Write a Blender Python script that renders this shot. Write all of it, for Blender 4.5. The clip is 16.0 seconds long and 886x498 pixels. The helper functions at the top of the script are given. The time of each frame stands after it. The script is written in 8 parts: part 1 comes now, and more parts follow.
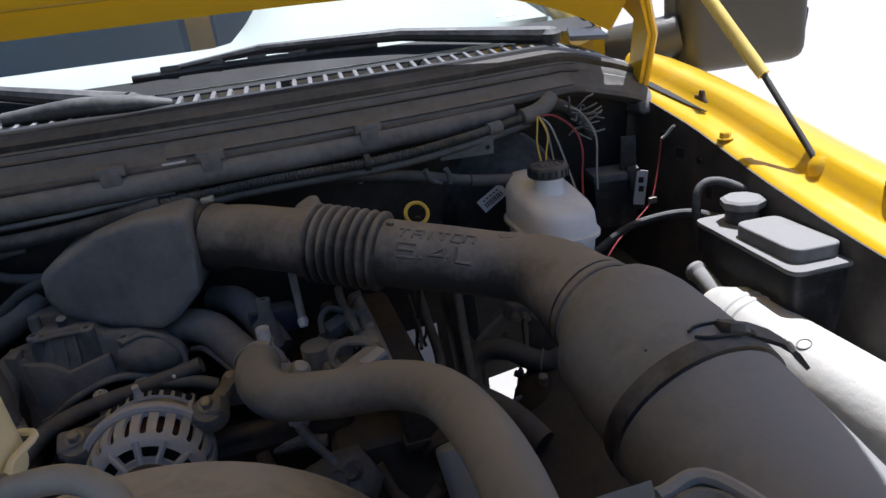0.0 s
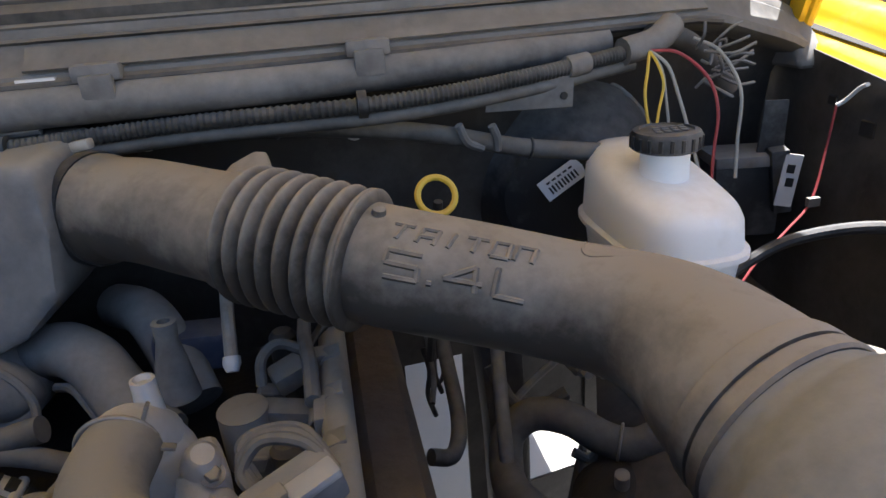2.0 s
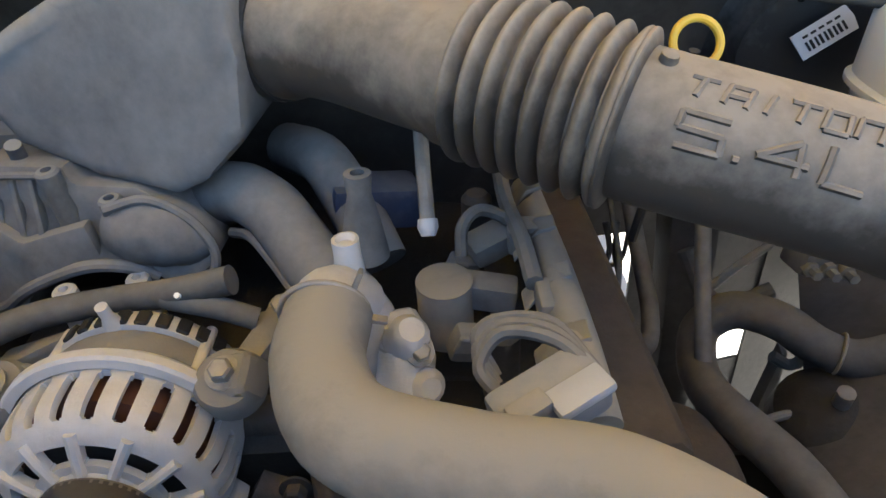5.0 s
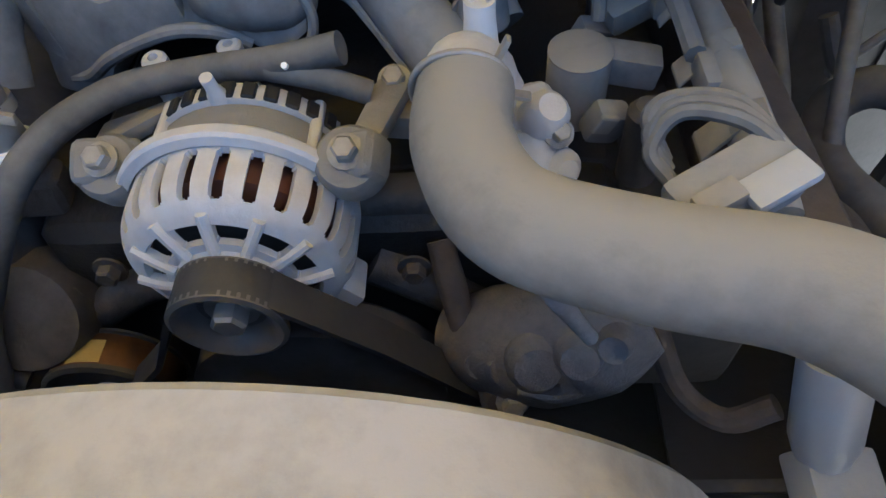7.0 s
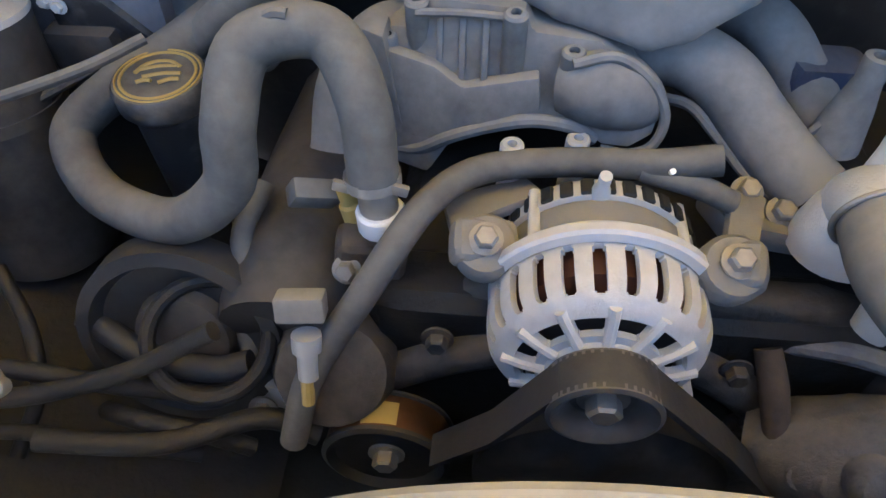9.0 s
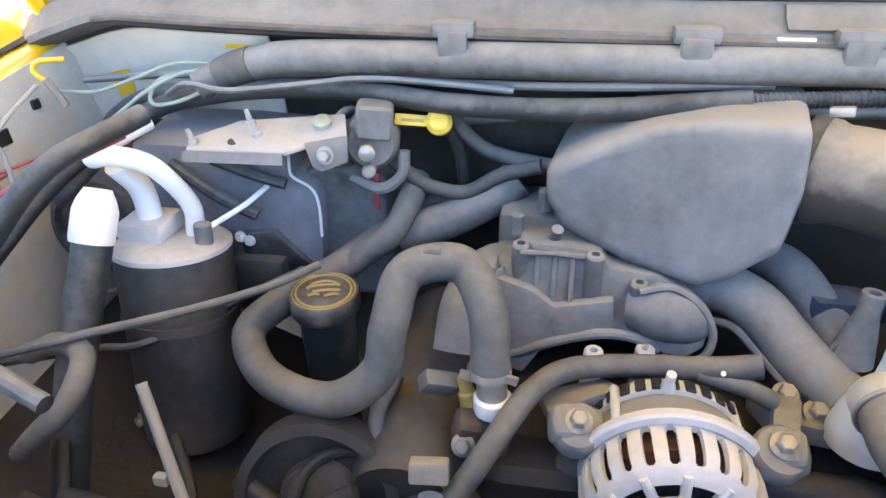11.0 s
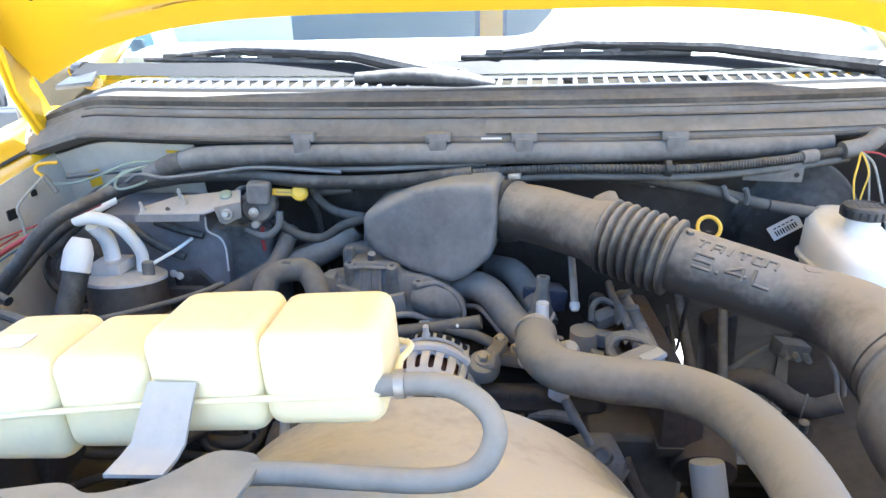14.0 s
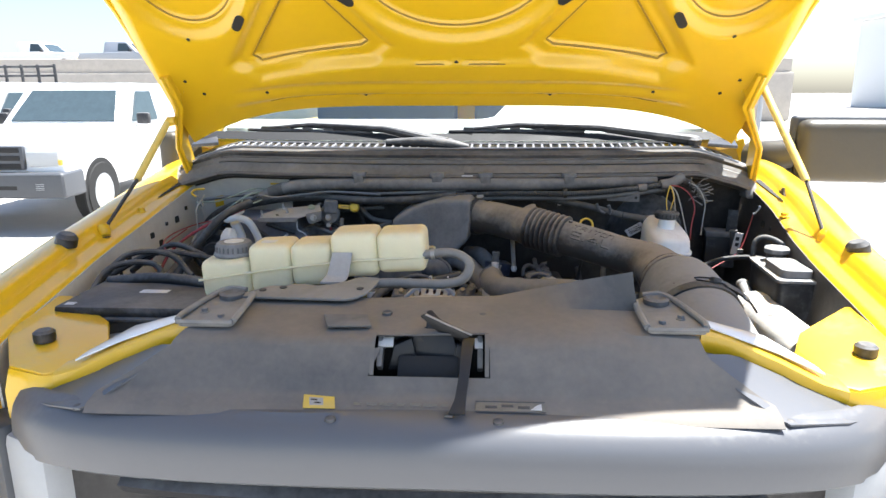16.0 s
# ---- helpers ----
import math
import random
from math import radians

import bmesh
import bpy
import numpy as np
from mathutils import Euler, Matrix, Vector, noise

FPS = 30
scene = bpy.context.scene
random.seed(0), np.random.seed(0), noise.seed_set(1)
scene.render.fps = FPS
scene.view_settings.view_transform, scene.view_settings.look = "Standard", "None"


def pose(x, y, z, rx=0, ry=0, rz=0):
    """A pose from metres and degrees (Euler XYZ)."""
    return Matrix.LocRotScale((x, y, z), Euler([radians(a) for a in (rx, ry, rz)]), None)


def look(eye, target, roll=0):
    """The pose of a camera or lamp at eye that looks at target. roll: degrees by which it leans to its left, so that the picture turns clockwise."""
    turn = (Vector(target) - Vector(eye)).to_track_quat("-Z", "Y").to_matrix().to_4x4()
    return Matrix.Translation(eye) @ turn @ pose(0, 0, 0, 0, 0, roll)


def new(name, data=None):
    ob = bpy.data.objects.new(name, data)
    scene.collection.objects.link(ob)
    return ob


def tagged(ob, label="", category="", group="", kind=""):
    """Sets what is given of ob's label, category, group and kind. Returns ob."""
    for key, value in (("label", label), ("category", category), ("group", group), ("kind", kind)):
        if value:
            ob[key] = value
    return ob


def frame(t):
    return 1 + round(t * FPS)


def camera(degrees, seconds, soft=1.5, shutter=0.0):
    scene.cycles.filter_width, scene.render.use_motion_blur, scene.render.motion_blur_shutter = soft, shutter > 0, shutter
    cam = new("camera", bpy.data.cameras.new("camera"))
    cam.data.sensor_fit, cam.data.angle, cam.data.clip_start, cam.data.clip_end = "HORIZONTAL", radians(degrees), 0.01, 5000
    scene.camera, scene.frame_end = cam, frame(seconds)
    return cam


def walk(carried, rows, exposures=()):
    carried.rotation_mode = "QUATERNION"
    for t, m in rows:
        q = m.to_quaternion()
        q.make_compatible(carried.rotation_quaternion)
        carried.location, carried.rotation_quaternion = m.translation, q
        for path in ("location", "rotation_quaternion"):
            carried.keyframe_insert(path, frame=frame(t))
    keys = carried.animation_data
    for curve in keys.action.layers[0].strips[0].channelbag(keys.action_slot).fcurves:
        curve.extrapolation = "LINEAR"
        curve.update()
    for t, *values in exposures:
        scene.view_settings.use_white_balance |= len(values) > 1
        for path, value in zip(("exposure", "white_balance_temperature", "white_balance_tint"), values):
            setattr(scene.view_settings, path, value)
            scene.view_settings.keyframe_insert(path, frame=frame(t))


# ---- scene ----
cam = camera(68.2, 16.0)
PATH = [
    (0, (0.162, 0.24, 1.492), (0.584, 2.063, 0.785), -7.4),
    (0.5, (0.213, 0.322, 1.489), (0.543, 2.176, 0.814), -6.9),
    (1, (0.25, 0.438, 1.45), (0.537, 2.308, 0.802), -4.9),
    (1.5, (0.25, 0.53, 1.402), (0.539, 2.376, 0.687), -4.6),
    (2, (0.25, 0.582, 1.385), (0.538, 2.41, 0.627), -4.3),
    (2.5, (0.261, 0.62, 1.37), (0.563, 2.435, 0.587), -4.1),
    (3, (0.267, 0.652, 1.358), (0.585, 2.457, 0.557), -3.8),
    (3.5, (0.263, 0.674, 1.356), (0.62, 2.469, 0.551), -3.2),
    (4, (0.246, 0.686, 1.355), (0.596, 2.479, 0.541), -2.5),
    (4.5, (0.204, 0.685, 1.357), (0.345, 2.435, 0.399), -3.5),
    (5, (0.158, 0.671, 1.36), (0.156, 2.32, 0.228), -3.5),
    (5.2, (0.148, 0.667, 1.349), (0.103, 2.279, 0.166), -2.9),
    (7.3, (0.078, 0.7, 1.341), (-0.051, 1.854, -0.288), -7.2),
    (7.5, (0.061, 0.699, 1.339), (-0.065, 1.865, -0.281), -6.6),
    (8, (0.001, 0.699, 1.351), (-0.102, 1.912, -0.236), -4.4),
    (8.5, (-0.062, 0.7, 1.361), (-0.168, 1.954, -0.193), -2.5),
    (9, (-0.124, 0.695, 1.378), (-0.263, 2.001, -0.13), -0.5),
    (9.5, (-0.171, 0.673, 1.401), (-0.458, 2.108, 0.038), -1.9),
    (9.7, (-0.183, 0.664, 1.411), (-0.505, 2.154, 0.116), -2.0),
    (11.8, (-0.1, 0.528, 1.46), (-0.352, 2.291, 0.55), -0.2),
    (12, (-0.076, 0.525, 1.464), (-0.312, 2.29, 0.553), 0.0),
    (12.5, (-0.013, 0.509, 1.474), (-0.233, 2.278, 0.568), -0.3),
    (13, (0.051, 0.466, 1.475), (-0.25, 2.252, 0.627), -0.4),
    (13.5, (0.064, 0.369, 1.501), (-0.237, 2.18, 0.707), -0.5),
    (14, (0.045, 0.203, 1.51), (-0.135, 2.075, 0.828), -1.3),
    (14.5, (0.076, 0.045, 1.518), (-0.07, 1.947, 0.917), 0.1),
    (15, (0.133, -0.149, 1.531), (-0.107, 1.75, 0.952), -0.2),
    (15.5, (0.106, -0.341, 1.537), (-0.088, 1.58, 1.014), -0.9),
    (16, (0.052, -0.533, 1.548), (-0.048, 1.409, 1.079), -0.1),
]
EXPOSURES = [(0, 0.58, 5650, 13), (1.0, 0.82, 5850, 15), (1.5, 1.4, 5850, 14), (2.5, 2.28, 6200, 11), (3.5, 2.66, 6250, 9), (4.5, 2.78, 6300, 10), (5.0, 2.90, 6300, 7), (7.5, 2.9, 5250, 6), (8.5, 2.98, 5350, 7), (9.0, 3.35, 5750, 9), (9.5, 3.62, 5950, 10), (12.5, 3.87, 5950, 11), (13.5, 3.6, 5600, 9), (14.5, 2.9, 5550, 6), (15.5, 2.25, 5850, 9), (16.0, 1.92, 6050, 9)]
walk(cam, [(t, look(eye, target, roll)) for t, eye, target, roll in PATH], EXPOSURES)

# ---- light ----
SUN = Vector((0.31, 0.168, 1.0)).normalized()
world = bpy.data.worlds.new("sky")
scene.world = world
world.use_nodes = True
wn, wl = world.node_tree.nodes, world.node_tree.links
sky = wn.new("ShaderNodeTexSky")
sky.sky_type, sky.sun_disc = "NISHITA", False
sky.sun_elevation = math.asin(SUN.z)
sky.sun_rotation = math.atan2(SUN.x, SUN.y)
sky.air_density, sky.dust_density, sky.ozone_density = 1.0, 1.6, 0.6
wl.new(sky.outputs[0], wn["Background"].inputs[0])
wn["Background"].inputs[1].default_value = 0.07
lamp = bpy.data.lights.new("sun", "SUN")
lamp.energy, lamp.angle, lamp.color = 5.0, radians(0.5), (1.0, 0.95, 0.87)
sun = new("sun", lamp)
sun.matrix_world = look((3, 2, 12), Vector((3, 2, 12)) - SUN)

# ---- materials ----


def material(name, base, rough=0.6, metal=0.0, dust=None, amount=0.0, scale=9.0, vary=0.25, bump=0.25, fine=90.0, lift=0.35, coat=0.0, edge=(0.36, 1.12), **extra):
    """A surface with a base colour that varies at two scales, fine relief, and dust that settles in patches and on what
    faces up. On M_TUBE and M_BOX, lift also paints in sky light.
    """
    m = bpy.data.materials.new(name)
    m.use_nodes = True
    nt = m.node_tree
    n, ln = nt.nodes, nt.links
    p = n["Principled BSDF"]
    co = n.new("ShaderNodeTexCoord")
    big, small, mid = n.new("ShaderNodeTexNoise"), n.new("ShaderNodeTexNoise"), n.new("ShaderNodeTexNoise")
    mid.inputs["Roughness"].default_value = 0.72
    for tex, sc, de in ((big, scale, 5.0), (small, fine, 3.0), (mid, scale * 3.3, 8.0)):
        tex.inputs["Scale"].default_value, tex.inputs["Detail"].default_value = sc, de
        ln.new(co.outputs["Object"], tex.inputs["Vector"])
    info = n.new("ShaderNodeObjectInfo")
    shade = n.new("ShaderNodeMath")
    shade.operation = "MULTIPLY_ADD"
    shade.inputs[1].default_value, shade.inputs[2].default_value = 2 * vary, 1 - vary
    ln.new(big.outputs[0], shade.inputs[0])
    tone = n.new("ShaderNodeMix")
    tone.data_type, tone.blend_type = "RGBA", "MULTIPLY"
    tone.inputs["Factor"].default_value = 1.0
    tone.inputs["A"].default_value = (*base, 1)
    stain = n.new("ShaderNodeMath")
    stain.operation = "MULTIPLY_ADD"
    stain.inputs[1].default_value, stain.inputs[2].default_value = 1.6 * vary, 1 - 0.8 * vary
    ln.new(mid.outputs[0], stain.inputs[0])
    both = n.new("ShaderNodeMath")
    both.operation = "MULTIPLY"
    ln.new(shade.outputs[0], both.inputs[0])
    ln.new(stain.outputs[0], both.inputs[1])
    ln.new(both.outputs[0], tone.inputs["B"])
    colour = tone.outputs["Result"]
    rough_out = None
    if dust:
        geo, sep = n.new("ShaderNodeNewGeometry"), n.new("ShaderNodeSeparateXYZ")
        ln.new(geo.outputs["Normal"], sep.inputs[0])
        a = n.new("ShaderNodeMath")
        a.operation = "MULTIPLY_ADD"
        a.inputs[1].default_value, a.inputs[2].default_value = lift, amount - 0.55
        ln.new(sep.outputs[2], a.inputs[0])
        b = n.new("ShaderNodeMath")
        b.operation = "MULTIPLY_ADD"
        b.inputs[1].default_value = 0.85
        ln.new(big.outputs[0], b.inputs[0])
        ln.new(a.outputs[0], b.inputs[2])
        worn = n.new("ShaderNodeMath")
        worn.operation = "MULTIPLY_ADD"
        worn.inputs[1].default_value = 0.62
        ln.new(mid.outputs[0], worn.inputs[0])
        ln.new(b.outputs[0], worn.inputs[2])
        fine_grain = n.new("ShaderNodeMath")
        fine_grain.operation = "MULTIPLY_ADD"
        fine_grain.inputs[1].default_value = 0.3
        ln.new(small.outputs[0], fine_grain.inputs[0])
        ln.new(worn.outputs[0], fine_grain.inputs[2])
        c = n.new("ShaderNodeMapRange")
        c.inputs["From Min"].default_value, c.inputs["From Max"].default_value = edge
        ln.new(fine_grain.outputs[0], c.inputs["Value"])
        mix = n.new("ShaderNodeMix")
        mix.data_type = "RGBA"
        ln.new(c.outputs[0], mix.inputs["Factor"])
        ln.new(colour, mix.inputs["A"])
        mix.inputs["B"].default_value = (*dust, 1)
        colour = mix.outputs["Result"]
        r = n.new("ShaderNodeMapRange")
        r.inputs["To Min"].default_value, r.inputs["To Max"].default_value = rough, 0.95
        ln.new(c.outputs[0], r.inputs["Value"])
        rough_out = r.outputs[0]
    else:
        r = n.new("ShaderNodeMapRange")
        r.inputs["To Min"].default_value, r.inputs["To Max"].default_value = max(rough - 0.12, 0.02), min(rough + 0.12, 1)
        ln.new(big.outputs[0], r.inputs["Value"])
        rough_out = r.outputs[0]
    ln.new(colour, p.inputs["Base Color"])
    ln.new(rough_out, p.inputs["Roughness"])
    p.inputs["Metallic"].default_value = metal
    p.inputs["Coat Weight"].default_value = coat
    p.inputs["Coat Roughness"].default_value = 0.08
    for key, value in extra.items():
        p.inputs[key.replace("_", " ")].default_value = value
    bm = n.new("ShaderNodeBump")
    bm.inputs["Strength"].default_value, bm.inputs["Distance"].default_value = bump, 0.002
    relief = n.new("ShaderNodeMath")
    relief.operation = "MULTIPLY_ADD"
    relief.inputs[1].default_value = 1.5
    ln.new(mid.outputs[0], relief.inputs[0])
    ln.new(small.outputs[0], relief.inputs[2])
    ln.new(relief.outputs[0], bm.inputs["Height"])
    ln.new(bm.outputs[0], p.inputs["Normal"])
    return m


TAN, GREY_DUST = (0.29, 0.262, 0.228), (0.25, 0.247, 0.243)
M_BLACK = material("black_plastic", (0.018, 0.018, 0.02), 0.45, dust=GREY_DUST, amount=0.05, lift=0.3)
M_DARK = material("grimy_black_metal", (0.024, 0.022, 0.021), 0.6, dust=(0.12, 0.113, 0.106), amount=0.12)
M_DUSTY = material("dust_covered_plastic", (0.03, 0.03, 0.032), 0.6, dust=GREY_DUST, amount=0.42)
# Dust with raised lift: paler tops, darker sides, sky light painted into the colour.
M_TUBE = material("dusty_sky_lit_intake_plastic", (0.05, 0.042, 0.036), 0.6, dust=(0.30, 0.268, 0.23), amount=0.20, scale=10, lift=0.5, vary=0.25, bump=0.15, edge=(0.42, 0.98))
M_BOX = material("dusty_sky_lit_grey_plastic", (0.06, 0.06, 0.066), 0.5, dust=(0.27, 0.266, 0.262), amount=0.36, lift=0.55, scale=6, vary=0.12)
M_RUBBER = material("dusty_rubber", (0.03, 0.029, 0.028), 0.7, dust=(0.19, 0.183, 0.172), amount=0.34)
M_HOSE = material("tan_dusted_hose", (0.06, 0.05, 0.04), 0.7, dust=(0.25, 0.234, 0.208), amount=0.46, lift=0.4)
M_CONDUIT = material("corrugated_loom", (0.03, 0.03, 0.03), 0.6, dust=GREY_DUST, amount=0.06)
M_ALU = material("cast_aluminium", (0.68, 0.68, 0.69), 0.48, 0.3, dust=(0.42, 0.4, 0.37), amount=0.12, scale=16, bump=0.5)
M_STEEL = material("zinc_steel", (0.45, 0.43, 0.4), 0.4, 0.8, dust=TAN, amount=0.15, scale=30)
M_RUST = material("rusty_iron", (0.055, 0.042, 0.035), 0.8, 0.2, dust=(0.125, 0.104, 0.086), amount=0.25, scale=25, bump=0.7)
M_COPPER = material("stator_winding", (0.11, 0.045, 0.03), 0.5, 0.3)
M_BELT = material("rubber_belt", (0.02, 0.02, 0.021), 0.55, dust=(0.08, 0.077, 0.073), amount=0.0)
M_YELLOW = material("yellow_paint", (0.75, 0.455, 0.008), 0.32, vary=0.06, bump=0.03, coat=0.5, dust=(0.55, 0.45, 0.22), amount=-0.12, lift=0.1)
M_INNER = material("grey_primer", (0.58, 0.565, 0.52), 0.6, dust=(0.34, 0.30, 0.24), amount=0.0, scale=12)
M_CREAM = material("aged_white_plastic", (0.78, 0.70, 0.46), 0.42, vary=0.08, bump=0.05, Subsurface_Weight=0.25, Subsurface_Radius=(0.02, 0.015, 0.008), dust=(0.5, 0.43, 0.3), amount=-0.05)
M_WHITE = material("white_plastic", (0.86, 0.86, 0.85), 0.4, vary=0.05, bump=0.03, Subsurface_Weight=0.2, Subsurface_Radius=(0.02, 0.02, 0.02), dust=(0.55, 0.5, 0.42), amount=-0.12)
M_SHROUD = material("tan_dusted_shroud", (0.12, 0.115, 0.105), 0.7, dust=(0.41, 0.39, 0.355), amount=0.42, lift=0.35, scale=9, vary=0.35)
M_SHIELD = material("dusty_sight_shield", (0.066, 0.065, 0.066), 0.5, dust=(0.25, 0.222, 0.188), amount=-0.30, lift=0.95, scale=4, vary=0.12, edge=(0.22, 1.22))
M_FASCIA = material("grey_satin_plastic", (0.105, 0.108, 0.117), 0.36, vary=0.05, dust=(0.30, 0.29, 0.27), amount=-0.2, lift=0.15, scale=4, bump=0.08)
M_SEAL = material("cowl_rubber", (0.022, 0.022, 0.023), 0.6, dust=(0.2, 0.185, 0.165), amount=0.2)
M_COWL = material("cowl_metal", (0.07, 0.068, 0.065), 0.6, dust=(0.25, 0.242, 0.23), amount=0.26, scale=6)
# Oily grime, blackened further: the shade of the bay's depths is in the colour.
M_PIT = material("oily_grime_and_bay_shade", (0.012, 0.011, 0.010), 0.55, dust=(0.045, 0.040, 0.036), amount=-0.05, scale=14, bump=0.6)
M_PLENUM = material("dusty_blue_grey_plastic", (0.06, 0.06, 0.075), 0.5, dust=(0.24, 0.24, 0.265), amount=0.5, scale=7)
M_VENT = material("vent_plastic", (0.05, 0.05, 0.052), 0.35, vary=0.1)
# Vent plastic made lighter for the slats: their sun glint is in the colour.
M_SLAT = material("vent_plastic_with_sun_glint", (0.22, 0.22, 0.225), 0.4, vary=0.2)
M_PALE = material("pale_dusty_aluminium", (0.66, 0.66, 0.64), 0.45, 0.15, dust=(0.45, 0.42, 0.36), amount=0.05, scale=14)
M_PULLEY = material("worn_pulley_steel", (0.16, 0.155, 0.15), 0.4, 0.5, dust=(0.1, 0.09, 0.08), amount=0.0, scale=20)
# Darker yellow that paints the shadow line along the bonnet's pressed creases.
M_CREASE = material("crease_shade_yellow", (0.30, 0.18, 0.02), 0.7, vary=0.3)
M_BUMPER = material("dark_grey_bumper", (0.07, 0.075, 0.085), 0.5, vary=0.15)
M_BRACKET = material("dusty_pressed_steel", (0.14, 0.138, 0.135), 0.55, 0.2, dust=(0.31, 0.295, 0.27), amount=0.34, scale=12)
M_CASTGREY = material("dull_cast_alloy", (0.26, 0.255, 0.25), 0.55, 0.25, dust=(0.26, 0.24, 0.21), amount=0.25, scale=24, bump=0.6)
M_YPLAST = material("yellow_plastic", (0.75, 0.52, 0.06), 0.4, vary=0.1, dust=(0.5, 0.4, 0.2), amount=-0.05)
M_FADEDYEL = material("sun_faded_yellow_paint", (0.78, 0.60, 0.16), 0.35, vary=0.15, scale=20)
M_GOLD = material("worn_gold_print", (0.38, 0.28, 0.09), 0.5, vary=0.2)
M_RED = material("red_wire", (0.28, 0.04, 0.045), 0.5)
M_WYEL = material("yellow_wire", (0.65, 0.45, 0.06), 0.5)
M_WGREY = material("grey_wire", (0.3, 0.3, 0.28), 0.5)
M_WGREEN = material("green_wire", (0.30, 0.35, 0.29), 0.5)
M_BLUE = material("blue_plastic", (0.03, 0.12, 0.25), 0.4)
M_LABEL = material("paper_label", (0.62, 0.63, 0.64), 0.5, vary=0.08)
# Near-black for print, and for openings whose shade is put into the colour.
M_INK_SHADE = material("ink_and_shade_black", (0.012, 0.012, 0.012), 0.7)
M_CARWHITE = material("white_car_paint", (0.8, 0.8, 0.8), 0.25, vary=0.03, bump=0.0, coat=0.5)
M_TYRE = material("tyre_rubber", (0.012, 0.012, 0.012), 0.85)
M_GROUND = material("pale_concrete", (0.42, 0.40, 0.37), 0.9, scale=0.6, fine=30, vary=0.18, bump=0.4)
M_CONC = material("concrete_wall", (0.42, 0.38, 0.33), 0.9, scale=2, vary=0.2)
M_DASH = material("beige_dash", (0.62, 0.60, 0.56), 0.8, vary=0.08)
M_SEATCLOTH = material("blue_grey_seat_cloth", (0.10, 0.13, 0.17), 0.9)
M_SILVER = material("silver_paint", (0.45, 0.46, 0.48), 0.35, 0.4, vary=0.05)
M_LAMP = material("clear_lamp_lens", (0.45, 0.46, 0.46), 0.12, vary=0.05)
M_MIRRORCASE = material("mirror_case", (0.07, 0.062, 0.045), 0.45, vary=0.1)
M_MIRROR = material("mirror_glass", (0.9, 0.9, 0.9), 0.03, 1.0, vary=0.0, bump=0.0)
M_LATCH = material("worn_black_steel", (0.02, 0.02, 0.021), 0.4, 0.3, dust=(0.07, 0.068, 0.065), amount=-0.3, scale=30)
M_CONNECT = material("blue_grey_plastic_shell", (0.17, 0.18, 0.205), 0.5, dust=(0.28, 0.27, 0.25), amount=0.12, scale=25)
M_DUSTPALE = material("pale_dust_on_steel", (0.3, 0.29, 0.28), 0.6, 0.1, dust=(0.44, 0.425, 0.40), amount=0.42, scale=14)
M_BROWNED = material("browned_steel", (0.10, 0.05, 0.025), 0.4, 0.6, vary=0.4, scale=40)
M_FADED = material("faded_clear_film", (0.19, 0.185, 0.165), 0.35, vary=0.3, scale=60)
M_PAINTGREY = material("faded_grey_paint", (0.35, 0.36, 0.37), 0.4, vary=0.1)


def glass_material():
    m = bpy.data.materials.new("tinted_glass")
    m.use_nodes = True
    n, ln = m.node_tree.nodes, m.node_tree.links
    n.remove(n["Principled BSDF"])
    clear, gloss, mix = (n.new("ShaderNode" + k) for k in ("BsdfTransparent", "BsdfGlossy", "MixShader"))
    clear.inputs[0].default_value = (0.88, 0.94, 0.94, 1)
    gloss.inputs["Roughness"].default_value = 0.02
    mix.inputs[0].default_value = 0.07
    ln.new(clear.outputs[0], mix.inputs[1])
    ln.new(gloss.outputs[0], mix.inputs[2])
    ln.new(mix.outputs[0], n["Material Output"].inputs[0])
    return m


M_GLASS = glass_material()

# ---- builders ----
PLACES = {}


def thing(name, base, label, category, group="", kind=""):
    ob = new(name)
    ob.empty_display_size = 0.02
    ob.location = base
    PLACES[ob] = Vector(base)
    return tagged(ob, label, category, group, kind)


def part(name, bm, material, parent=None, label="", smooth=35):
    """Links a bmesh, built in the world's metres, as one mesh object under a thing or a part."""
    me = bpy.data.meshes.new(name)
    bmesh.ops.recalc_face_normals(bm, faces=bm.faces)
    if smooth:
        for f in bm.faces:
            f.smooth = True
        limit = radians(smooth)
        for e in bm.edges:
            if len(e.link_faces) == 2 and e.calc_face_angle(0) > limit:
                e.smooth = False
    cs = [v.co for v in bm.verts]
    base = Vector((sum(c.x for c in cs) / len(cs), sum(c.y for c in cs) / len(cs), min(c.z for c in cs)))
    bmesh.ops.translate(bm, verts=bm.verts, vec=-base)
    bm.to_mesh(me)
    bm.free()
    me.materials.append(material)
    ob = new(name, me)
    origin = PLACES[parent] if parent else Vector()
    ob.location = base - origin
    ob.parent = parent
    PLACES[ob] = base
    return tagged(ob, label)


def whole(name, bm, material, label, category, group="", kind="", smooth=35):
    return tagged(part(name, bm, material, None, "", smooth), label, category, group, kind)


def basis(axis):
    """Two directions at right angles to an axis."""
    a = Vector(axis).normalized()
    u = a.cross(Vector((0, 0, 1)) if abs(a.z) < 0.9 else Vector((1, 0, 0))).normalized()
    return a, u, a.cross(u).normalized()


